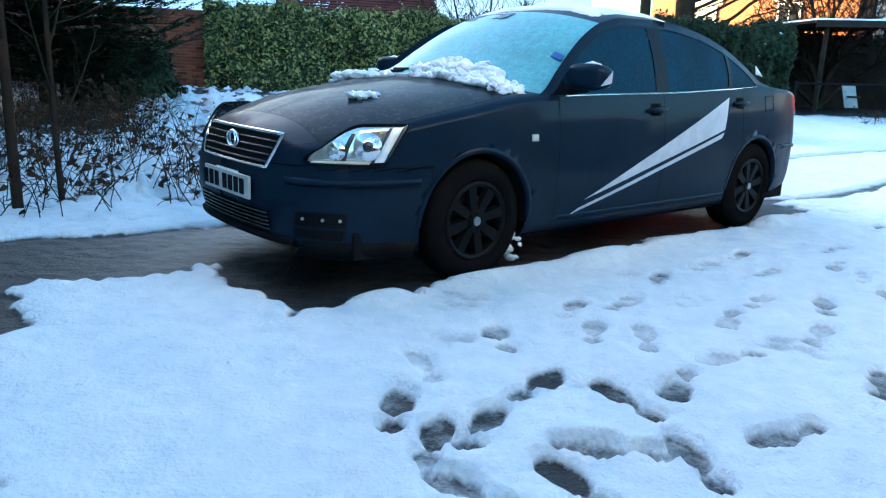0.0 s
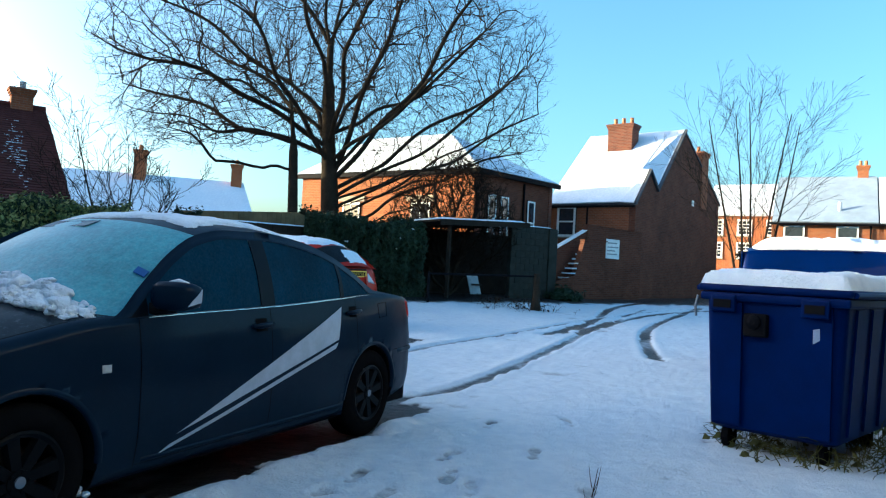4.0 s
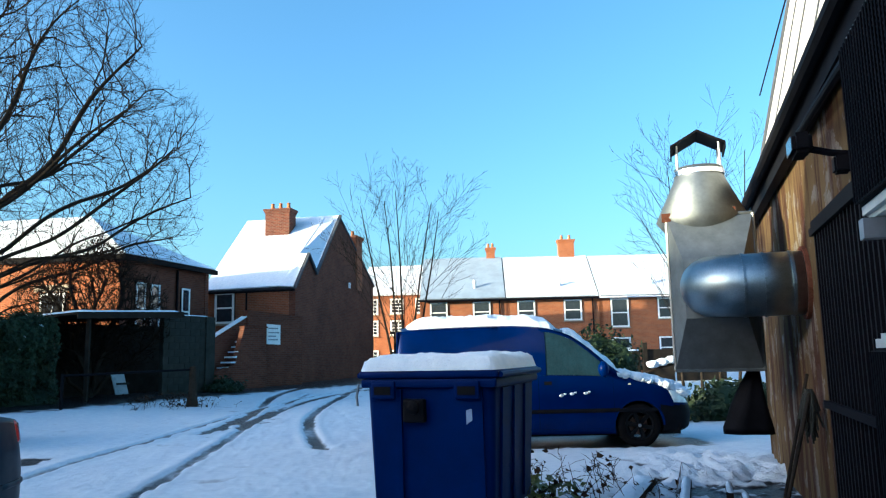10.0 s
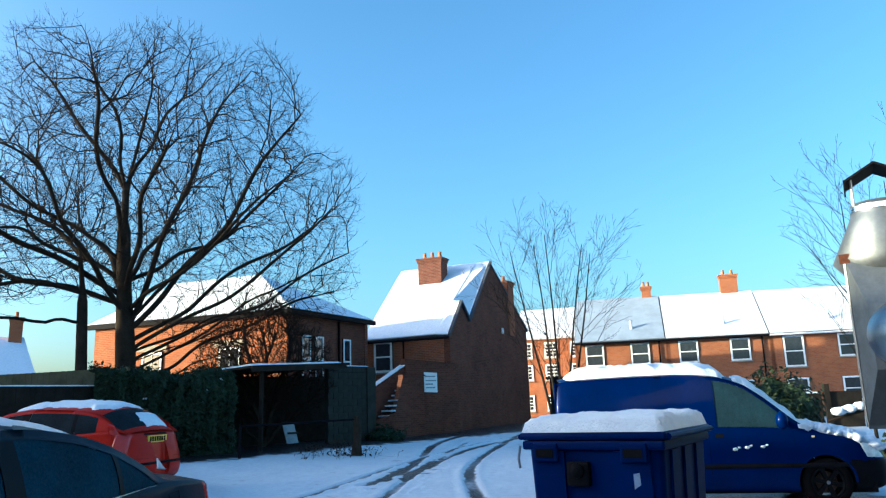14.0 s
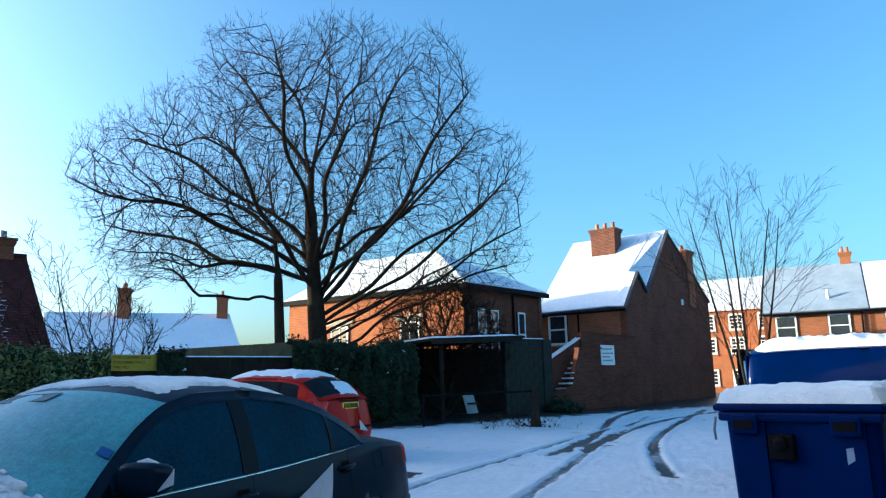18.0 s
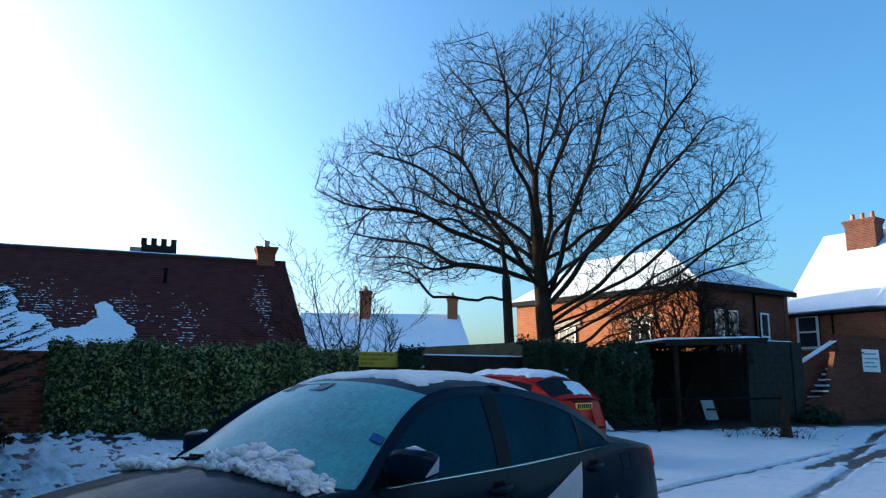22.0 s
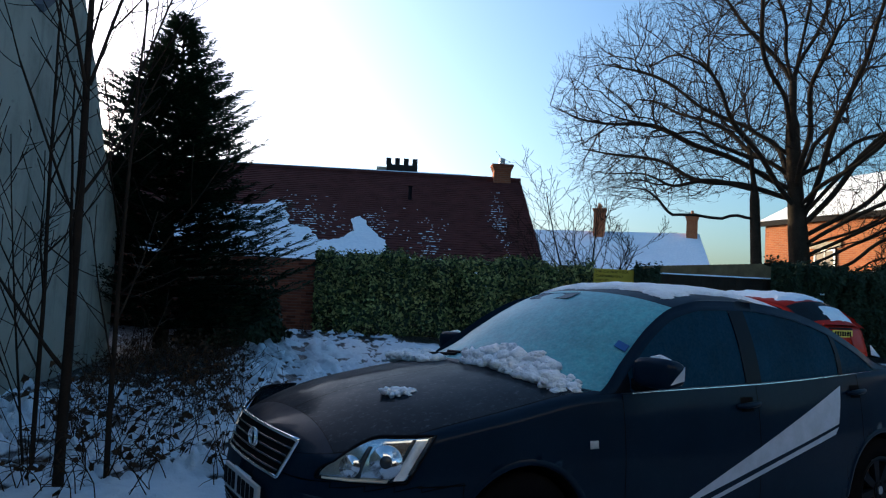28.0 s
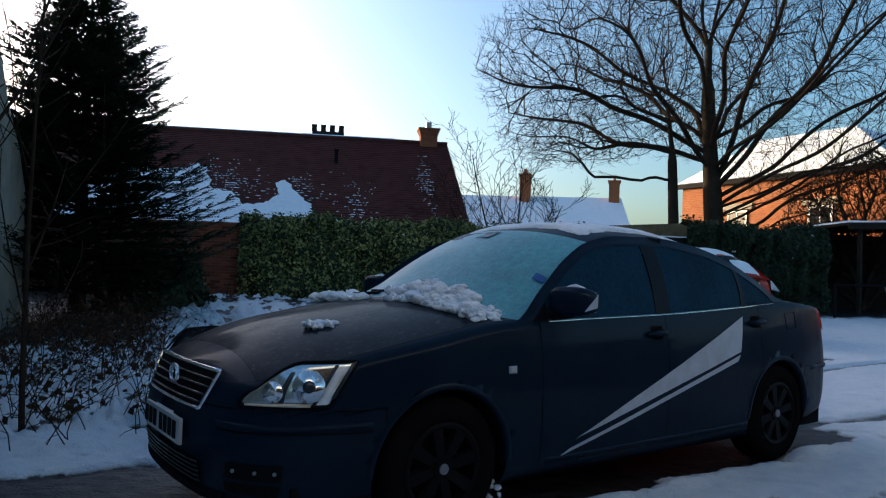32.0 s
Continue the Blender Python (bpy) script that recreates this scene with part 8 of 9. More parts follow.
def ivy_run(name, s0, s1, out0, depth, z0, ztop, n, mats, label, seed, cat="hedge", size=0.05):
    """Ivy or hedge along the boundary between s0 and s1, bulging towards the yard."""
    t = thing(name, label, cat)
    rng = random.Random(seed)

    def face(s, z):
        """How far the growth stands out at a place along the run."""
        e = min(1.0, min(s - s0, s1 - s) / 0.5 + 0.25)
        return depth * e * (0.72 + 0.5 * noise.noise(Vector((s * 1.1, z * 1.3, seed))) + 0.22 * noise.noise(Vector((s * 4, z * 4, seed))) + 0.4 * noise.noise(Vector((s * 3.2, z * 0.5, seed + 5))))

    def top(s):
        return ztop - 0.03 + 0.22 * noise.noise(Vector((s * 0.9, seed, 0))) + 0.13 * noise.noise(Vector((s * 3.4, seed, 3))) + 0.05 * noise.noise(Vector((s * 11.0, seed, 6)))
    ns, nz = int((s1 - s0) / 0.14), 14
    vs, fs = [], []
    for j in range(nz + 3):
        for i in range(ns + 1):
            s = s0 + (s1 - s0) * i / ns
            if j <= nz:
                z = z0 + (top(s) - z0) * j / nz
                o = out0 - max(0.04, face(s, z) * (1 - 0.35 * (j / nz) ** 3))
            else:
                z = top(s) - 0.02 * (j - nz)
                o = out0 + 0.16 * (j - nz)
            vs.append(on_line(s, o, z))
    for j in range(nz + 2):
        for i in range(ns):
            k = j * (ns + 1) + i
            fs.append((k, k + 1, k + ns + 2, k + ns + 1))
    part("foliage_core", (vs, fs), mats[0], t, smooth=True)
    for q, mt in enumerate(mats):
        def place(r):
            s = r.uniform(s0, s1)
            z = z0 + (top(s) + 0.03 - z0) * (r.random() ** 0.85)
            if r.random() < 0.18:
                return on_line(s, out0 + r.uniform(-0.30, 0.35), top(s) + r.uniform(-0.03, 0.05) + 0.16 * r.random() ** 4), Vector((0, 0, 1))
            o = out0 - max(0.04, face(s, z)) - r.uniform(-0.03, 0.07) - 0.14 * r.random() ** 5
            return on_line(s, o, z), -LINE_N + Vector((0, 0, 0.35))
        part("leaf_mass", leaf_mass(n // len(mats), place, size, rng), mt, t)["kind"] = "stuff"
    # scraps of snow caught on the top and on the leaves
    bits = []
    for _ in range(int((s1 - s0) * 9)):
        c = rng.uniform(s0, s1)
        if noise.noise(Vector((c * 1.9, seed, 9))) < 0.05:
            continue
        low = rng.random() < 0.25
        z = top(c) - (rng.uniform(0.2, 0.9) if low else -0.01)
        o = out0 - face(c, z) - 0.02 if low else out0 + rng.uniform(-0.25, 0.3)
        q = on_line(c, o, z)
        bits += [(q.x + rng.gauss(0, 0.03), q.y + rng.gauss(0, 0.03), q.z + rng.gauss(0, 0.012), rng.uniform(0.014, 0.036)) for _ in range(rng.randint(1, 5))]
    if bits:
        crumbs(bits, seed + 40, t, "snow", "scraps of snow caught in the leaves")
    return t


ivy_run("ivy_hedge", -0.2, 6.9, 0.0, 0.5, 0.25, 2.28, 15000, (M_HEDGE, M_IVY, M_IVY2), "thick green ivy hanging over the brick wall", 2)
ivy_run("dark_hedge", 11.6, 15.75, -0.1, 0.75, 0.25, 2.55, 9000, (M_HEDGE, M_HEDGE), "dense dark green hedge with a little snow", 7, size=0.055)
ivy_run("dark_hedge", 8.0, 8.7, -0.05, 0.3, 0.3, 2.35, 900, (M_HEDGE,), "small clump of dark ivy on the fence", 17)

# fence between the wall and the hedge
for i, (s0, s1, zt, oo) in enumerate(((6.7, 12.3, 2.2, 0.0), (8.6, 13.6, 2.45, 1.6))):
    fn_ = thing("fence_panel", "weathered boarded fence with green stains", "fence", group="boundary fence")
    k = 0
    s = s0
    while s < s1 - 0.05:
        z1 = zt + (0.07 * (s - s0) if i else 0.0)
        part("board", sweep([(0, 0.1), (0, z1), (-0.022, z1), (-0.022, 0.1)], on_line(s, oo + 0.004 * (k % 3)), on_line(min(s + 0.145, s1), oo + 0.004 * (k % 3))), M_FENCE_SUNLIT if i else M_WOOD, fn_)
        s += 0.15
        k += 1
    for zz in (0.5, zt - 0.3):
        part("rail", sweep([(0, zz), (0, zz + 0.08), (-0.05, zz + 0.08), (-0.05, zz)], on_line(s0, oo + 0.035), on_line(s1, oo + 0.035)), M_WOOD, fn_)
    pq_ = on_line(s1, oo)
    part("post", box((pq_.x - 0.06, pq_.y - 0.06, 0), (pq_.x + 0.06, pq_.y + 0.06, zt + (0.5 if i else 0.1))), M_WOOD, fn_)
    if i == 0:
        part("snow", snow_cap((on_line(s0, oo - 0.02, zt), on_line(s1, oo - 0.02, zt), on_line(s1, oo + 0.06, zt), on_line(s0, oo + 0.06, zt)), 0.03, 0, 3, 0.05), M_SNOW, fn_, smooth=True)


# conifer
def conifer(name, label, base, profile, seed, levels=36):
    """Tiers of boughs that sag and turn up at their tips, each set with flat sprays of needles."""
    rng = random.Random(seed)
    t = thing(name, label, "tree")
    b = Vector(base)
    prof = curve(profile)
    height = profile[-1][0]
    part("trunk", tube([b, b + Vector((0, 0, height * 0.5)), b + Vector((0.04, 0, height * 0.985))], [0.15, 0.085, 0.012], 8), M_BARK, t)
    brs, vs, fs = [], [], []
    up_ = Vector((0, 0, 1))
    for lv in range(levels):
        z = 0.25 + (height - 0.30) * ((lv + 0.5) / levels) ** 0.92
        n = 11 if z < height * 0.75 else 7
        for k in range(n):
            a = 6.283 * (k + rng.random() * 0.8) / n + lv * 0.7
            R = float(prof(z)) * (0.72 + 0.26 * rng.random() + 0.42 * noise.noise(Vector((math.cos(a) * 1.4, math.sin(a) * 1.4, z * 0.9 + seed)))) + 0.08
            d = Vector((math.cos(a), math.sin(a), 0))
            w = Vector((-d.y, d.x, 0))
            rise0 = 0.10 + 0.55 * (z / height) ** 2
            bough = [b + up_ * z, b + up_ * (z + R * rise0 * 0.35) + d * R * 0.4, b + up_ * (z + R * rise0 * 0.45) + d * R * 0.75, b + up_ * (z + R * (rise0 * 0.75 + 0.08)) + d * R]
            brs.append((bough, [0.02, 0.014, 0.009, 0.003]))
            m = int(12 + R * 17)
            for q in range(m):
                f = 0.15 + 0.85 * (q + rng.random()) / m
                g = min(2, int(f * 3))
                p = bough[g].lerp(bough[g + 1], f * 3 - g)
                sd = w * rng.choice((-1, 1))
                L = (0.16 + 0.24 * (1 - f) * min(1.0, R)) * rng.uniform(0.7, 1.25)
                dr = (d * rng.uniform(0.5, 1.0) + sd * rng.uniform(0.25, 1.0) + up_ * rng.uniform(-0.1, 0.55)).normalized()
                flat = (dr.cross(up_).normalized() + up_ * rng.uniform(-0.25, 0.25)).normalized()
                for c in range(8):
                    h = (c + 0.5) / 8
                    o = p + dr * L * h
                    e = (dr * 0.75 + flat * (1 if c % 2 else -1) * rng.uniform(0.5, 0.9) + up_ * rng.uniform(-0.05, 0.35)).normalized() * L * 0.42 * (1.15 - 0.55 * h)
                    x = e.cross(up_)
                    x = (x.normalized() if x.length > 1e-3 else w) * L * 0.10
                    j = len(vs)
                    vs += [o, o + e * 0.5 + x, o + e, o + e * 0.5 - x]
                    fs += [(j, j + 1, j + 2, j + 3)]
    part("branch_mass", tubes_mesh(brs), M_TWIG, t)["kind"] = "stuff"
    part("foliage", (vs, fs), M_CONIFER, t)["kind"] = "stuff"
    return t


CB = at_polar(79.8, 15.2, eye=(-2.0, -2.55))
conifer("conifer", "dense dark green conifer with feathery upturned boughs", (CB.x, CB.y, 0.1), [(0.0, 2.5), (1.2, 2.7), (2.3, 2.45), (3.4, 1.9), (4.6, 1.2), (5.5, 0.62), (6.1, 0.25), (6.45, 0.05)], 3)


# dead weeds in the snow
def weeds(n, area, hmin, hmax, seed, name, label, mat=None, leaf=0.5):
    rng = random.Random(seed)
    br = []
    vs2, fs2 = [], []
    for _ in range(n):
        x, y = area(rng)
        z = ground_z(x, y) - 0.02
        h = rng.uniform(hmin, hmax)
        lean = Vector((rng.gauss(0, 0.35), rng.gauss(0, 0.35), 1)).normalized()
        p = Vector((x, y, z))
        pts = [p]
        for k in range(4):
            lean = (lean + Vector((rng.gauss(0, 0.16), rng.gauss(0, 0.16), -0.10))).normalized()
            pts.append(pts[-1] + lean * h / 4)
        br.append((pts, [0.0048, 0.0042, 0.0036, 0.003, 0.002]))
        for k in range(int(5 * leaf + rng.random() * 5)):
            q = pts[rng.randint(1, 4)]
            d = Vector((rng.gauss(0, 1), rng.gauss(0, 1), rng.gauss(0.2, 0.6))).normalized()
            L = rng.uniform(0.05, 0.20)
            br.append(([q, q + d * L * 0.6, q + d * L + Vector((0, 0, -0.02))], [0.003, 0.0025, 0.0015]))
            if rng.random() < leaf:
                e = q + d * L
                s = rng.uniform(0.014, 0.036)
                w = d.orthogonal().normalized() * s
                j = len(vs2)
                vs2 += [e - w, e + d * s * 1.6 + Vector((0, 0, -s)), e + w, e - d * s]
                fs2 += [(j, j + 1, j + 2), (j, j + 2, j + 3)]
    v, f = tubes_mesh(br, 3)
    k = len(v)
    v += vs2
    f += [tuple(i + k for i in q) for q in fs2]
    solo(name, (v, f), mat or M_WEED, label, "weeds", kind="stuff")


def area_bed(r):
    while True:
        x, y = r.uniform(-2.6, 3.6), r.uniform(2.4, 14.5)
        if x < 0.2 + 0.24 * (y - 2.4) - 0.5 and x > -2.0 + 0.22 * (y - 3.0) and r.random() < 1.25 - 0.07 * y:
            return x, y


weeds(500, area_bed, 0.25, 0.8, 31, "dead_weeds", "dry brown weeds and brambles sticking through the snow")


def area_line(r):
    s = r.uniform(-7.0, 12.0)
    p = on_line(s, -0.35 - r.random() * 1.4)
    return p.x, p.y


weeds(160, area_line, 0.12, 0.4, 32, "dead_weeds", "low dead growth along the foot of the wall")


def area_bin(r):
    return 5.5 + r.gauss(0, 0.6), -4.0 + r.gauss(0, 0.5)


weeds(46, area_bin, 0.15, 0.45, 33, "dead_weeds", "sparse dry stalks beside the bin")


def area_binfoot(r):
    a = r.uniform(0, 6.28)
    k = r.uniform(0.45, 1.05)
    return 4.38 + 0.80 * k * math.cos(a), -2.92 + 0.68 * k * math.sin(a)


weeds(260, area_binfoot, 0.06, 0.2, 34, "grass_tuft", "dull green and brown grass round the bin", M_GRASS, 0.2)


def area_green(r):
    return 5.15 + r.gauss(0, 0.22), -3.55 + r.gauss(0, 0.22)


rng = random.Random(44)
solo("bramble_leaves", leaf_mass(150, lambda r: ((lambda xy: (Vector((xy[0], xy[1], ground_z(*xy) + r.uniform(0.02, 0.2))), Vector((0, 0, 1))))(area_green(r))), 0.055, rng), M_IVY, "green bramble leaves poking from the snow", "weeds", kind="stuff")

# ---- open shelter, block wall and stair wall at the end of the yard ----
sh_t = thing("open_shelter", "dark open-fronted timber shelter with snowy flat roof", "shelter")
S0, S1_ = 15.7, 19.5
for s, w in ((16.3, 0.1), (15.8, 0.08)):
    p = on_line(s, -0.9 if w > 0.09 else 0.6)
    part("post", box((p.x - w / 2, p.y - w / 2, 0), (p.x + w / 2, p.y + w / 2, 2.6)), M_WOOD, sh_t)
part("roof", prism([on_line(S0, -1.2, 2.66), on_line(S1_, -1.2, 2.82), on_line(S1_, 2.2, 2.72), on_line(S0, 2.2, 2.56)], (0, 0, 0.07)), M_WOOD, sh_t)
part("fascia", prism([on_line(S0, -1.22, 2.55), on_line(S1_, -1.22, 2.71), on_line(S1_, -1.22, 2.86), on_line(S0, -1.22, 2.70)], LINE_N * 0.03), M_WOOD, sh_t, "pale weathered fascia board")
part("snow", snow_cap((on_line(S0, -1.2, 2.735), on_line(S1_, -1.2, 2.895), on_line(S1_, 2.2, 2.795), on_line(S0, 2.2, 2.635)), 0.06, 0, 5, 0.2), M_SNOW, sh_t, smooth=True)
part("back_wall", sweep([(0, 0), (0, 2.6), (-0.1, 2.6), (-0.1, 0)], on_line(S0, 2.0), on_line(S1_ + 3.4, 2.0)), M_WOOD, sh_t)
part("side_wall", prism([on_line(S0, 0.2, 0), on_line(S0, 2.0, 0), on_line(S0, 2.0, 2.6), on_line(S0, 0.2, 2.6)], LINE_D * 0.08), M_WOOD, sh_t)
M_BOARD = plain("faded_board", (0.26, 0.28, 0.29), 0.8, vary=0.3, scale=4.0)
lb = thing("leaning_board", "pale board leaning inside the shelter", "board")
part("panel", prism([on_line(17.55, -0.6, 0.42), on_line(18.0, -0.6, 0.42), on_line(18.0, -0.35, 1.05), on_line(17.55, -0.35, 1.05)], LINE_N * 0.03), M_BOARD, lb)
part("batten", prism([on_line(17.55, -0.64, 0.70), on_line(18.0, -0.64, 0.70), on_line(18.0, -0.62, 0.76), on_line(17.55, -0.62, 0.76)], LINE_N * 0.03), M_WOOD, lb)
rail = thing("low_rail", "dark metal rail on short posts before the shelter", "rail")
R_A, R_B = Vector((18.9, 4.0, 0)), Vector((17.0, 6.6, 0))
part("rail_bar", tube([R_A + Vector((0, 0, 1.12)), R_B + Vector((0, 0, 1.05))], 0.03, 8), M_BLACK, rail)
part("stump", tube([R_A + Vector((0, 0, 0.1)), R_A + Vector((0.02, 0, 0.5)), R_A + Vector((0, 0, 1.2))], [0.17, 0.11, 0.09], 10), M_BARK, rail)
part("post", tube([R_B + Vector((0, 0, 0)), R_B + Vector((0, 0, 1.1))], 0.04, 8), M_BLACK, rail)
weeds(60, lambda r: (R_A.x - 0.4 + r.gauss(0, 0.5), R_A.y + 0.5 + r.gauss(0, 0.6)), 0.2, 0.5, 35, "dead_weeds", "dark dead growth round the stump")
solo("kerb_timber", sweep([(0, 0.04), (0, 0.17), (-0.14, 0.17), (-0.14, 0.04)], (14.4, 6.9, 0), (16.3, 6.2, 0)), M_WOOD, "dark timber baulk lying on the snow", "timber")

# concrete block wall, block by block
bw = thing("wall_blocks", "grey concrete block wall with worn faces", "wall", kind="structure")
BW0, BW1 = on_line(19.5, -0.35), on_line(21.5, -0.35)
bdv = (BW1 - BW0).normalized()
nb = int((BW1 - BW0).length / 0.45)
brot_ = math.degrees(math.atan2(bdv.y, bdv.x))
blk = box((0.005, 0, 0.005), (0.445, 0.2, 0.22), None, 0.012)
blk_me = bpy.data.meshes.new("block")
blk.to_mesh(blk_me)
blk.free()
blk_me.materials.append(M_CONC)
part("mortar_core", box((0, 0.02, 0), (nb * 0.45 + 0.2, 0.18, 2.66), Matrix.Translation(BW0) @ pose(0, 0, 0.15, 0, 0, brot_)), M_CONC, bw)
for j in range(12):
    for i in range(nb):
        ob = new("block", blk_me)
        ob.parent = bw
        ob.matrix_world = Matrix.Translation(BW0) @ pose(0, 0, 0, 0, 0, brot_) @ pose(i * 0.45 + (0.22 if j % 2 else 0.0), random.Random(i * 31 + j).uniform(-0.006, 0.006), 0.15 + j * 0.225)
part("end_pier", box((-0.2, -0.06, 0), (0.22, 0.26, 2.78), Matrix.Translation(BW1) @ pose(0, 0, 0.05, 0, 0, brot_), 0.02), M_CONC, bw, "pale block end pier")
part("snow", snow_cap((BW0 + Vector((0, 0, 2.85)), BW1 + Vector((0, 0, 2.85)), BW1 + LINE_N * 0.2 + Vector((0, 0, 2.85)), BW0 + LINE_N * 0.2 + Vector((0, 0, 2.85))), 0.03, 0, 8, 0.12), M_SNOW, bw, smooth=True)

# stepped brick wall against the house
sw = thing("stair_wall", "dark brick stair wall with snowy steps and a white sign", "wall")
SA, SB = at_polar(17.2, 28.6), at_polar(10.4, 31.6)
sdv = (SB - SA)
sl = sdv.length
sdn = sdv.normalized()
son = Vector((sdn.y, -sdn.x, 0))


def swp(s, z, o=0.0):
    p = SA + sdn * s + son * o
    return Vector((p.x, p.y, z))


# darkened brick again, with the wall's shade in its colour
part("wall", prism([swp(0.3, -0.1), swp(0.3, 2.05), swp(2.3, 3.15), swp(2.3, -0.1)], -son * 0.3), M_BRICK_SHADED, sw)
part("wall", prism([swp(2.0, -0.1, 0.06), swp(2.0, 3.2, 0.06), swp(sl + 0.2, 3.05, 0.06), swp(sl + 0.2, -0.1, 0.06)], -son * 0.3), M_BRICK_SHADED, sw)
part("coping", prism([swp(0.2, 2.02, 0.03), swp(2.3, 3.16, 0.03), swp(2.3, 3.195, 0.03), swp(0.2, 2.055, 0.03)], -son * 0.36), M_SNOW, sw)
part("coping", prism([swp(2.0, 3.2, 0.1), swp(sl + 0.2, 3.05, 0.1), swp(sl + 0.2, 3.10, 0.1), swp(2.0, 3.26, 0.1)], -son * 0.36), M_BRICK_SHADED, sw)
part("wall", prism([swp(0.0, -0.1, 0.75), swp(0.0, 0.9, 0.75), swp(0.9, 1.2, 0.75), swp(1.3, 2.55, 0.75), swp(2.35, 2.55, 0.75), swp(2.35, -0.1, 0.75)], -son * 0.25), M_BRICK_SHADED, sw)
part("coping", prism([swp(1.25, 2.55, 0.8), swp(2.4, 2.55, 0.8), swp(2.4, 2.6, 0.8), swp(1.25, 2.6, 0.8)], -son * 0.3), M_BRICK_SHADED, sw)
for k in range(7):
    part("step", prism([swp(0.55 + 0.16 * k, 1.05 + 0.19 * k, 0.74), swp(0.55 + 0.16 * k + 0.26, 1.05 + 0.19 * k, 0.74), swp(0.55 + 0.16 * k + 0.26, 1.11 + 0.19 * k, 0.74), swp(0.55 + 0.16 * k, 1.11 + 0.19 * k, 0.74)], -son * 0.6), M_SNOW, sw, "snowy brick step")
sg = part("sign", prism([swp(2.95, 1.95, 0.09), swp(3.65, 1.93, 0.09), swp(3.65, 2.72, 0.09), swp(2.95, 2.74, 0.09)], -son * 0.025), M_WHITE, sw, "white notice board")
for k, (z, w) in enumerate(((2.55, 0.5), (2.38, 0.56), (2.24, 0.4), (2.10, 0.5))):
    part("text_bar", prism([swp(3.02, z, 0.095), swp(3.02 + w, z, 0.095), swp(3.02 + w, z + 0.05, 0.095), swp(3.02, z + 0.05, 0.095)], -son * 0.006), M_STEEL, sg)

# yellow notice on the fence
ys = thing("yellow_sign", "yellow car park notice board with dark lettering", "sign")
Y0, Y1 = on_line(6.95, -0.06), on_line(8.05, -0.06)
part("board", prism([lift(Y0, 1.86), lift(Y1, 1.86), lift(Y1, 2.25), lift(Y0, 2.25)], LINE_N * 0.02), M_YELLOW, ys)
for k, (txt, sz) in enumerate((("THIS CAR PARK IS FOR", 0.085), ("CUSTOMERS ONLY", 0.085), ("AND NO", 0.085))):
    cu = bpy.data.curves.new("lettering", 'FONT')
    cu.body, cu.size, cu.extrude, cu.space_character = txt, sz, 0.001, 1.0
    cu.materials.append(M_BLACK)
    ob = new("lettering", cu)
    p = on_line(7.0, -0.068, 2.15 - 0.115 * k)
    ob.matrix_world = Matrix.Translation(p) @ pose(0, 0, 0, 90, 0, math.degrees(math.atan2(LINE_D.y, LINE_D.x)))
    ob.parent = ys

# the bricks of the boundary wall beside the ivy, laid one by one
def brick_piece_material(name, c1, c2):
    m, nt, b = nodes_of(name, 0.9, 0.0, 0.05)
    info = nt.nodes.new("ShaderNodeObjectInfo")
    v = coords(nt)
    c = ramp(nt, info.outputs["Random"], [(0.0, c1), (0.55, c2), (1.0, tuple(k * 0.55 for k in c1))])
    c = mixed(nt, ramp(nt, noise_tex(nt, v, 22.0, 5.0, 0.7), [(0.45, grey(0.0)), (0.75, grey(0.5))]), c, (0.035, 0.026, 0.022))
    nt.links.new(c, b.inputs["Base Color"])
    bumped(nt, b, noise_tex(nt, v, 90.0, 4.0), 0.4, 0.006)
    return m


M_BRICK_PIECE = brick_piece_material("single_brick", (0.12, 0.040, 0.026), (0.20, 0.070, 0.040))
bk = box((0.006, -0.008, 0.005), (0.219, 0.05, 0.070), None, 0.004)
bk_me = bpy.data.meshes.new("brick")
bk.to_mesh(bk_me)
bk.free()
bk_me.materials.append(M_BRICK_PIECE)
north = bpy.data.objects["wall_north"]
lrot = math.degrees(math.atan2(LINE_D.y, LINE_D.x))
for j in range(27):
    for i in range(11):
        s_ = -2.55 + 0.225 * i + (0.1125 if j % 2 else 0.0)
        rb = random.Random(i * 37 + j * 101)
        ob = new("brick", bk_me)
        ob.parent = north
        ob.matrix_world = Matrix.Translation(on_line(s_, rb.uniform(-0.004, 0.003), 0.07 + 0.075 * j)) @ pose(0, 0, 0, 0, 0, lrot + rb.uniform(-0.5, 0.5))

# dark bin store and hedge before the terrace
gs = thing("garden_fence", "dark board fence and gate with snow before the terrace", "fence")
part("panel", box((31.5, -15.5, 0), (31.6, -13.3, 1.9)), M_WOOD, gs)
part("gate", box((31.5, -13.2, 0), (31.58, -12.0, 1.45)), M_WOOD, gs)
part("post", box((31.4, -12.0, 0), (31.6, -11.8, 1.75)), M_WOOD, gs)
part("panel", box((31.5, -11.7, 0), (31.6, -6.0, 1.4)), M_WOOD, gs)
part("snow", snow_cap(((31.45, -15.5, 1.9), (31.65, -15.5, 1.9), (31.65, -13.3, 1.9), (31.45, -13.3, 1.9)), 0.06, 0, 2, 0.08), M_SNOW, gs, smooth=True)
part("snow", snow_cap(((31.45, -11.7, 1.4), (31.65, -11.7, 1.4), (31.65, -6.0, 1.4), (31.45, -6.0, 1.4)), 0.06, 0, 2, 0.08), M_SNOW, gs, smooth=True)


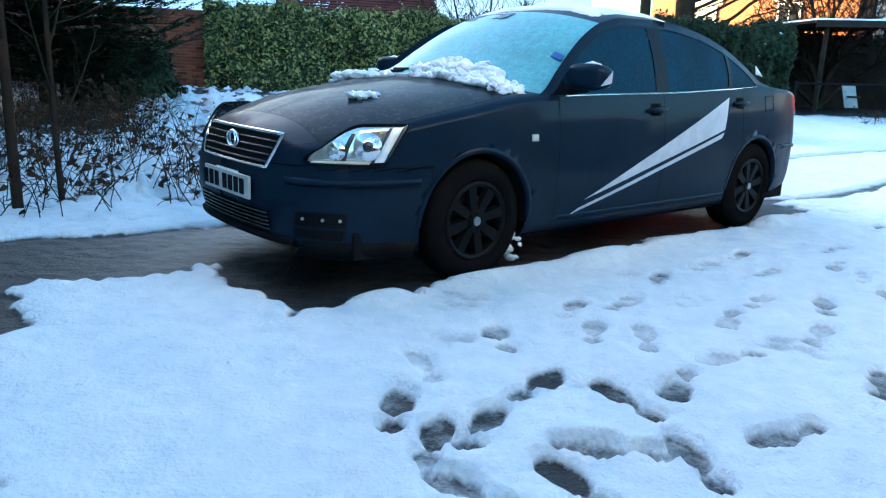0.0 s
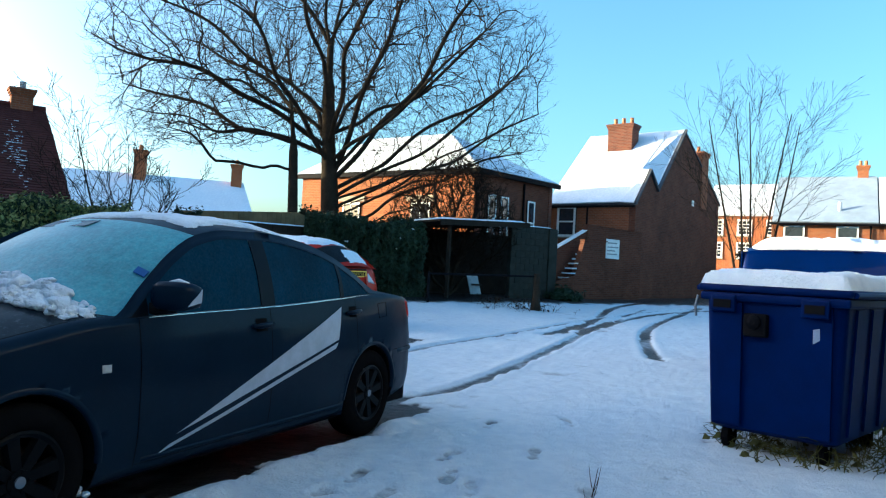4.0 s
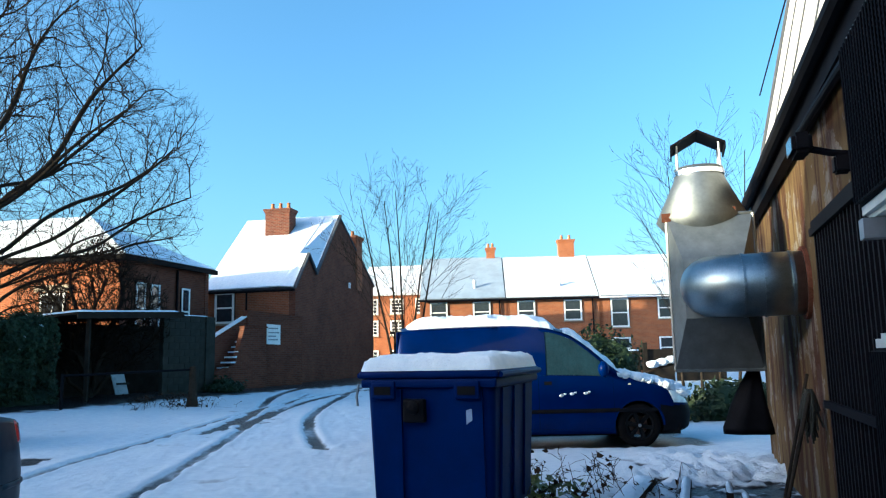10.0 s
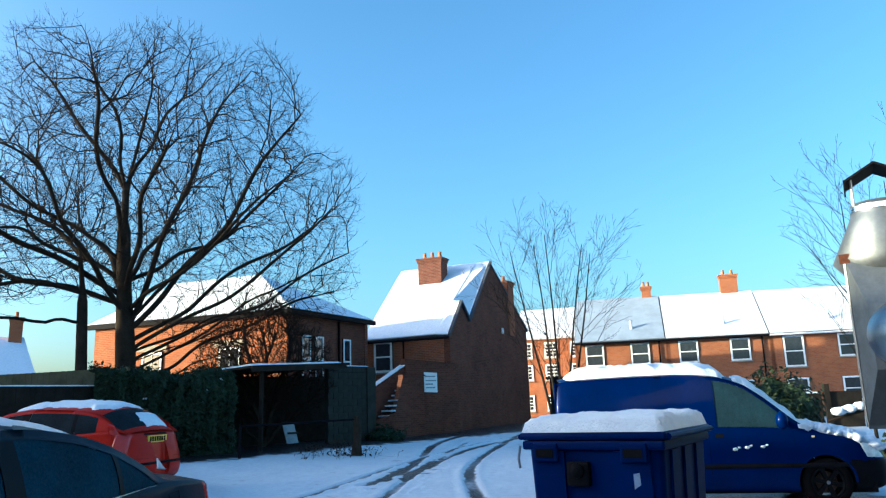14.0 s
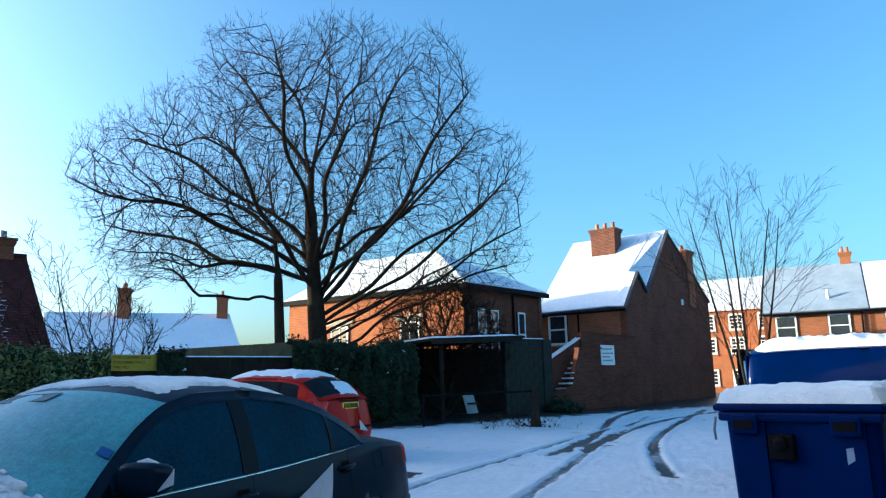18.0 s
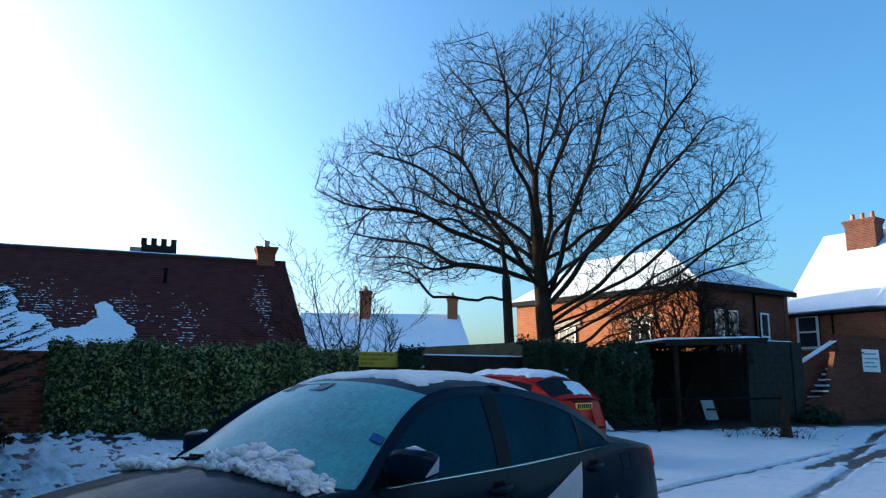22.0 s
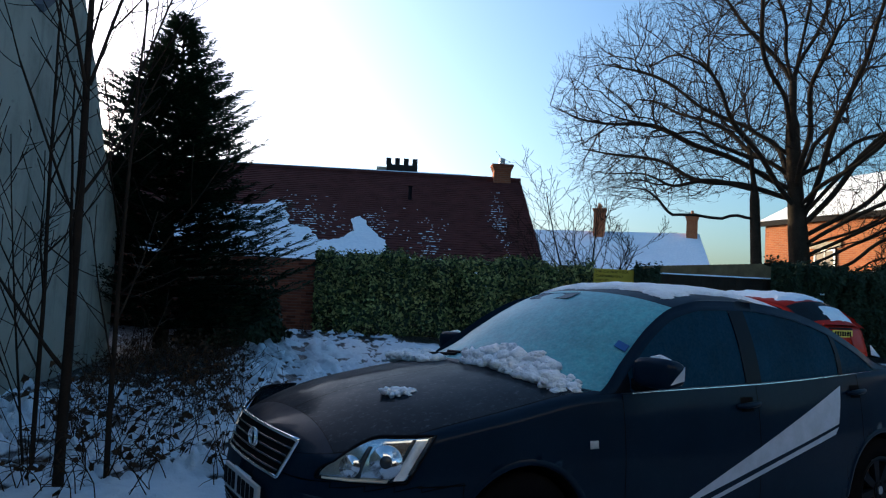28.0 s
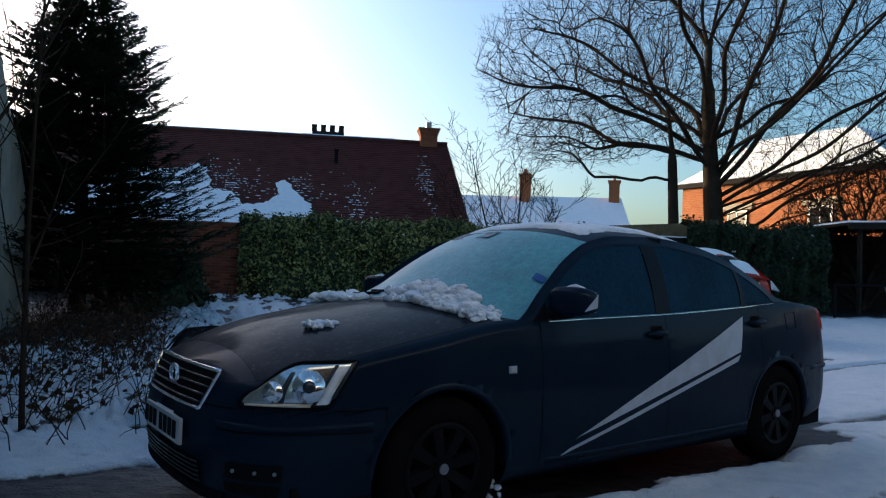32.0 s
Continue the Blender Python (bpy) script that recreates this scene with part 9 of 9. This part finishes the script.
def bush(name, label, c, r, n, seed, mats, size=0.07):
    t = thing(name, label, "bush")
    rng = random.Random(seed)
    c = Vector(c)

    def place(q):
        d = Vector((q.gauss(0, 1), q.gauss(0, 1), abs(q.gauss(0.2, 0.8)))).normalized()
        k = 0.75 + 0.35 * noise.noise(d * 2 + Vector((seed, 0, 0))) + q.uniform(-0.12, 0.08)
        return c + Vector((d.x * r[0] * k, d.y * r[1] * k, d.z * r[2] * k)), d
    for mt in mats:
        part("leaf_mass", leaf_mass(n // len(mats), place, size, rng), mt, t)["kind"] = "stuff"
    bm = bmesh.new()
    q = bmesh.ops.create_icosphere(bm, subdivisions=3, radius=1.0)
    for v in q["verts"]:
        d = v.co.normalized()
        k = 0.66 + 0.32 * noise.noise(d * 2 + Vector((seed, 0, 0)))
        v.co = c + Vector((d.x * r[0] * k, d.y * r[1] * k, d.z * r[2] * k))
    part("foliage_core", bm, mats[0], t)
    return t


bush("garden_bush", "dark green bush behind the van", (19.5, -7.3, 0.2), (1.3, 1.5, 2.2), 2200, 3, (M_HEDGE, M_HEDGE))
bush("garden_bush", "low dark bush with snow behind the flue", (13.0, -9.0, 0.05), (1.2, 2.6, 0.85), 2400, 5, (M_HEDGE,))
bush("garden_bush", "low evergreen at the foot of the block wall", (24.0, 4.6, 0.2), (0.8, 0.9, 0.7), 600, 6, (M_HEDGE,))
bush("garden_bush", "dark ivy clump beside the conifer", (2.3, 13.4, 0.0), (1.6, 1.1, 2.1), 3600, 9, (M_HEDGE,))
lumpb = thing("snowy_branch", "low branch loaded with snow behind the van", "branch")
part("stick", tube([(14.0, -7.0, 0.9), (14.0, -8.2, 1.25)], 0.03, 6), M_TWIG, lumpb)
lump([(14.0, -7.2 - 0.2 * k, 1.08 + 0.045 * k, 0.13) for k in range(6)], 5, lumpb, "snow")
st = thing("notice_shelter", "small dark framed shelter with white poster", "shelter")
NS_ = at_polar(1.6, 33.0)
part("frame", box((NS_.x, NS_.y - 0.9, 0), (NS_.x + 0.1, NS_.y + 0.9, 2.35)), M_BLACK, st)
part("poster", box((NS_.x - 0.012, NS_.y - 0.55, 0.6), (NS_.x - 0.002, NS_.y + 0.65, 2.0)), M_WHITE, st)
part("roof", box((NS_.x - 0.3, NS_.y - 1.05, 2.35), (NS_.x + 0.4, NS_.y + 1.05, 2.45)), M_BLACK, st)


# a thin dead sprig standing in the snow
sg = Vector((1.52, -1.93, ground_z(1.52, -1.93) - 0.02))
bm = bmesh.new()
add_tube(bm, [sg, sg + Vector((0.01, 0.01, 0.16)), sg + Vector((0.05, -0.01, 0.33))], [0.004, 0.003, 0.0015], 5)
for k, (h_, dx, dy, L_) in enumerate(((0.10, -0.5, 0.3, 0.12), (0.15, 0.6, -0.2, 0.15), (0.20, -0.3, -0.5, 0.10), (0.24, 0.5, 0.4, 0.08), (0.06, 0.7, 0.1, 0.14))):
    q = sg + Vector((0.012, 0.008, h_))
    add_tube(bm, [q, q + Vector((dx * L_ * 0.5, dy * L_ * 0.5, L_ * 0.6)), q + Vector((dx * L_ * 0.8, dy * L_ * 0.8, L_ * 1.2))], [0.0025, 0.002, 0.001], 4)
solo("dead_sprig", bm, M_WEED, "thin dead sprig standing in the trodden snow", "sprig")
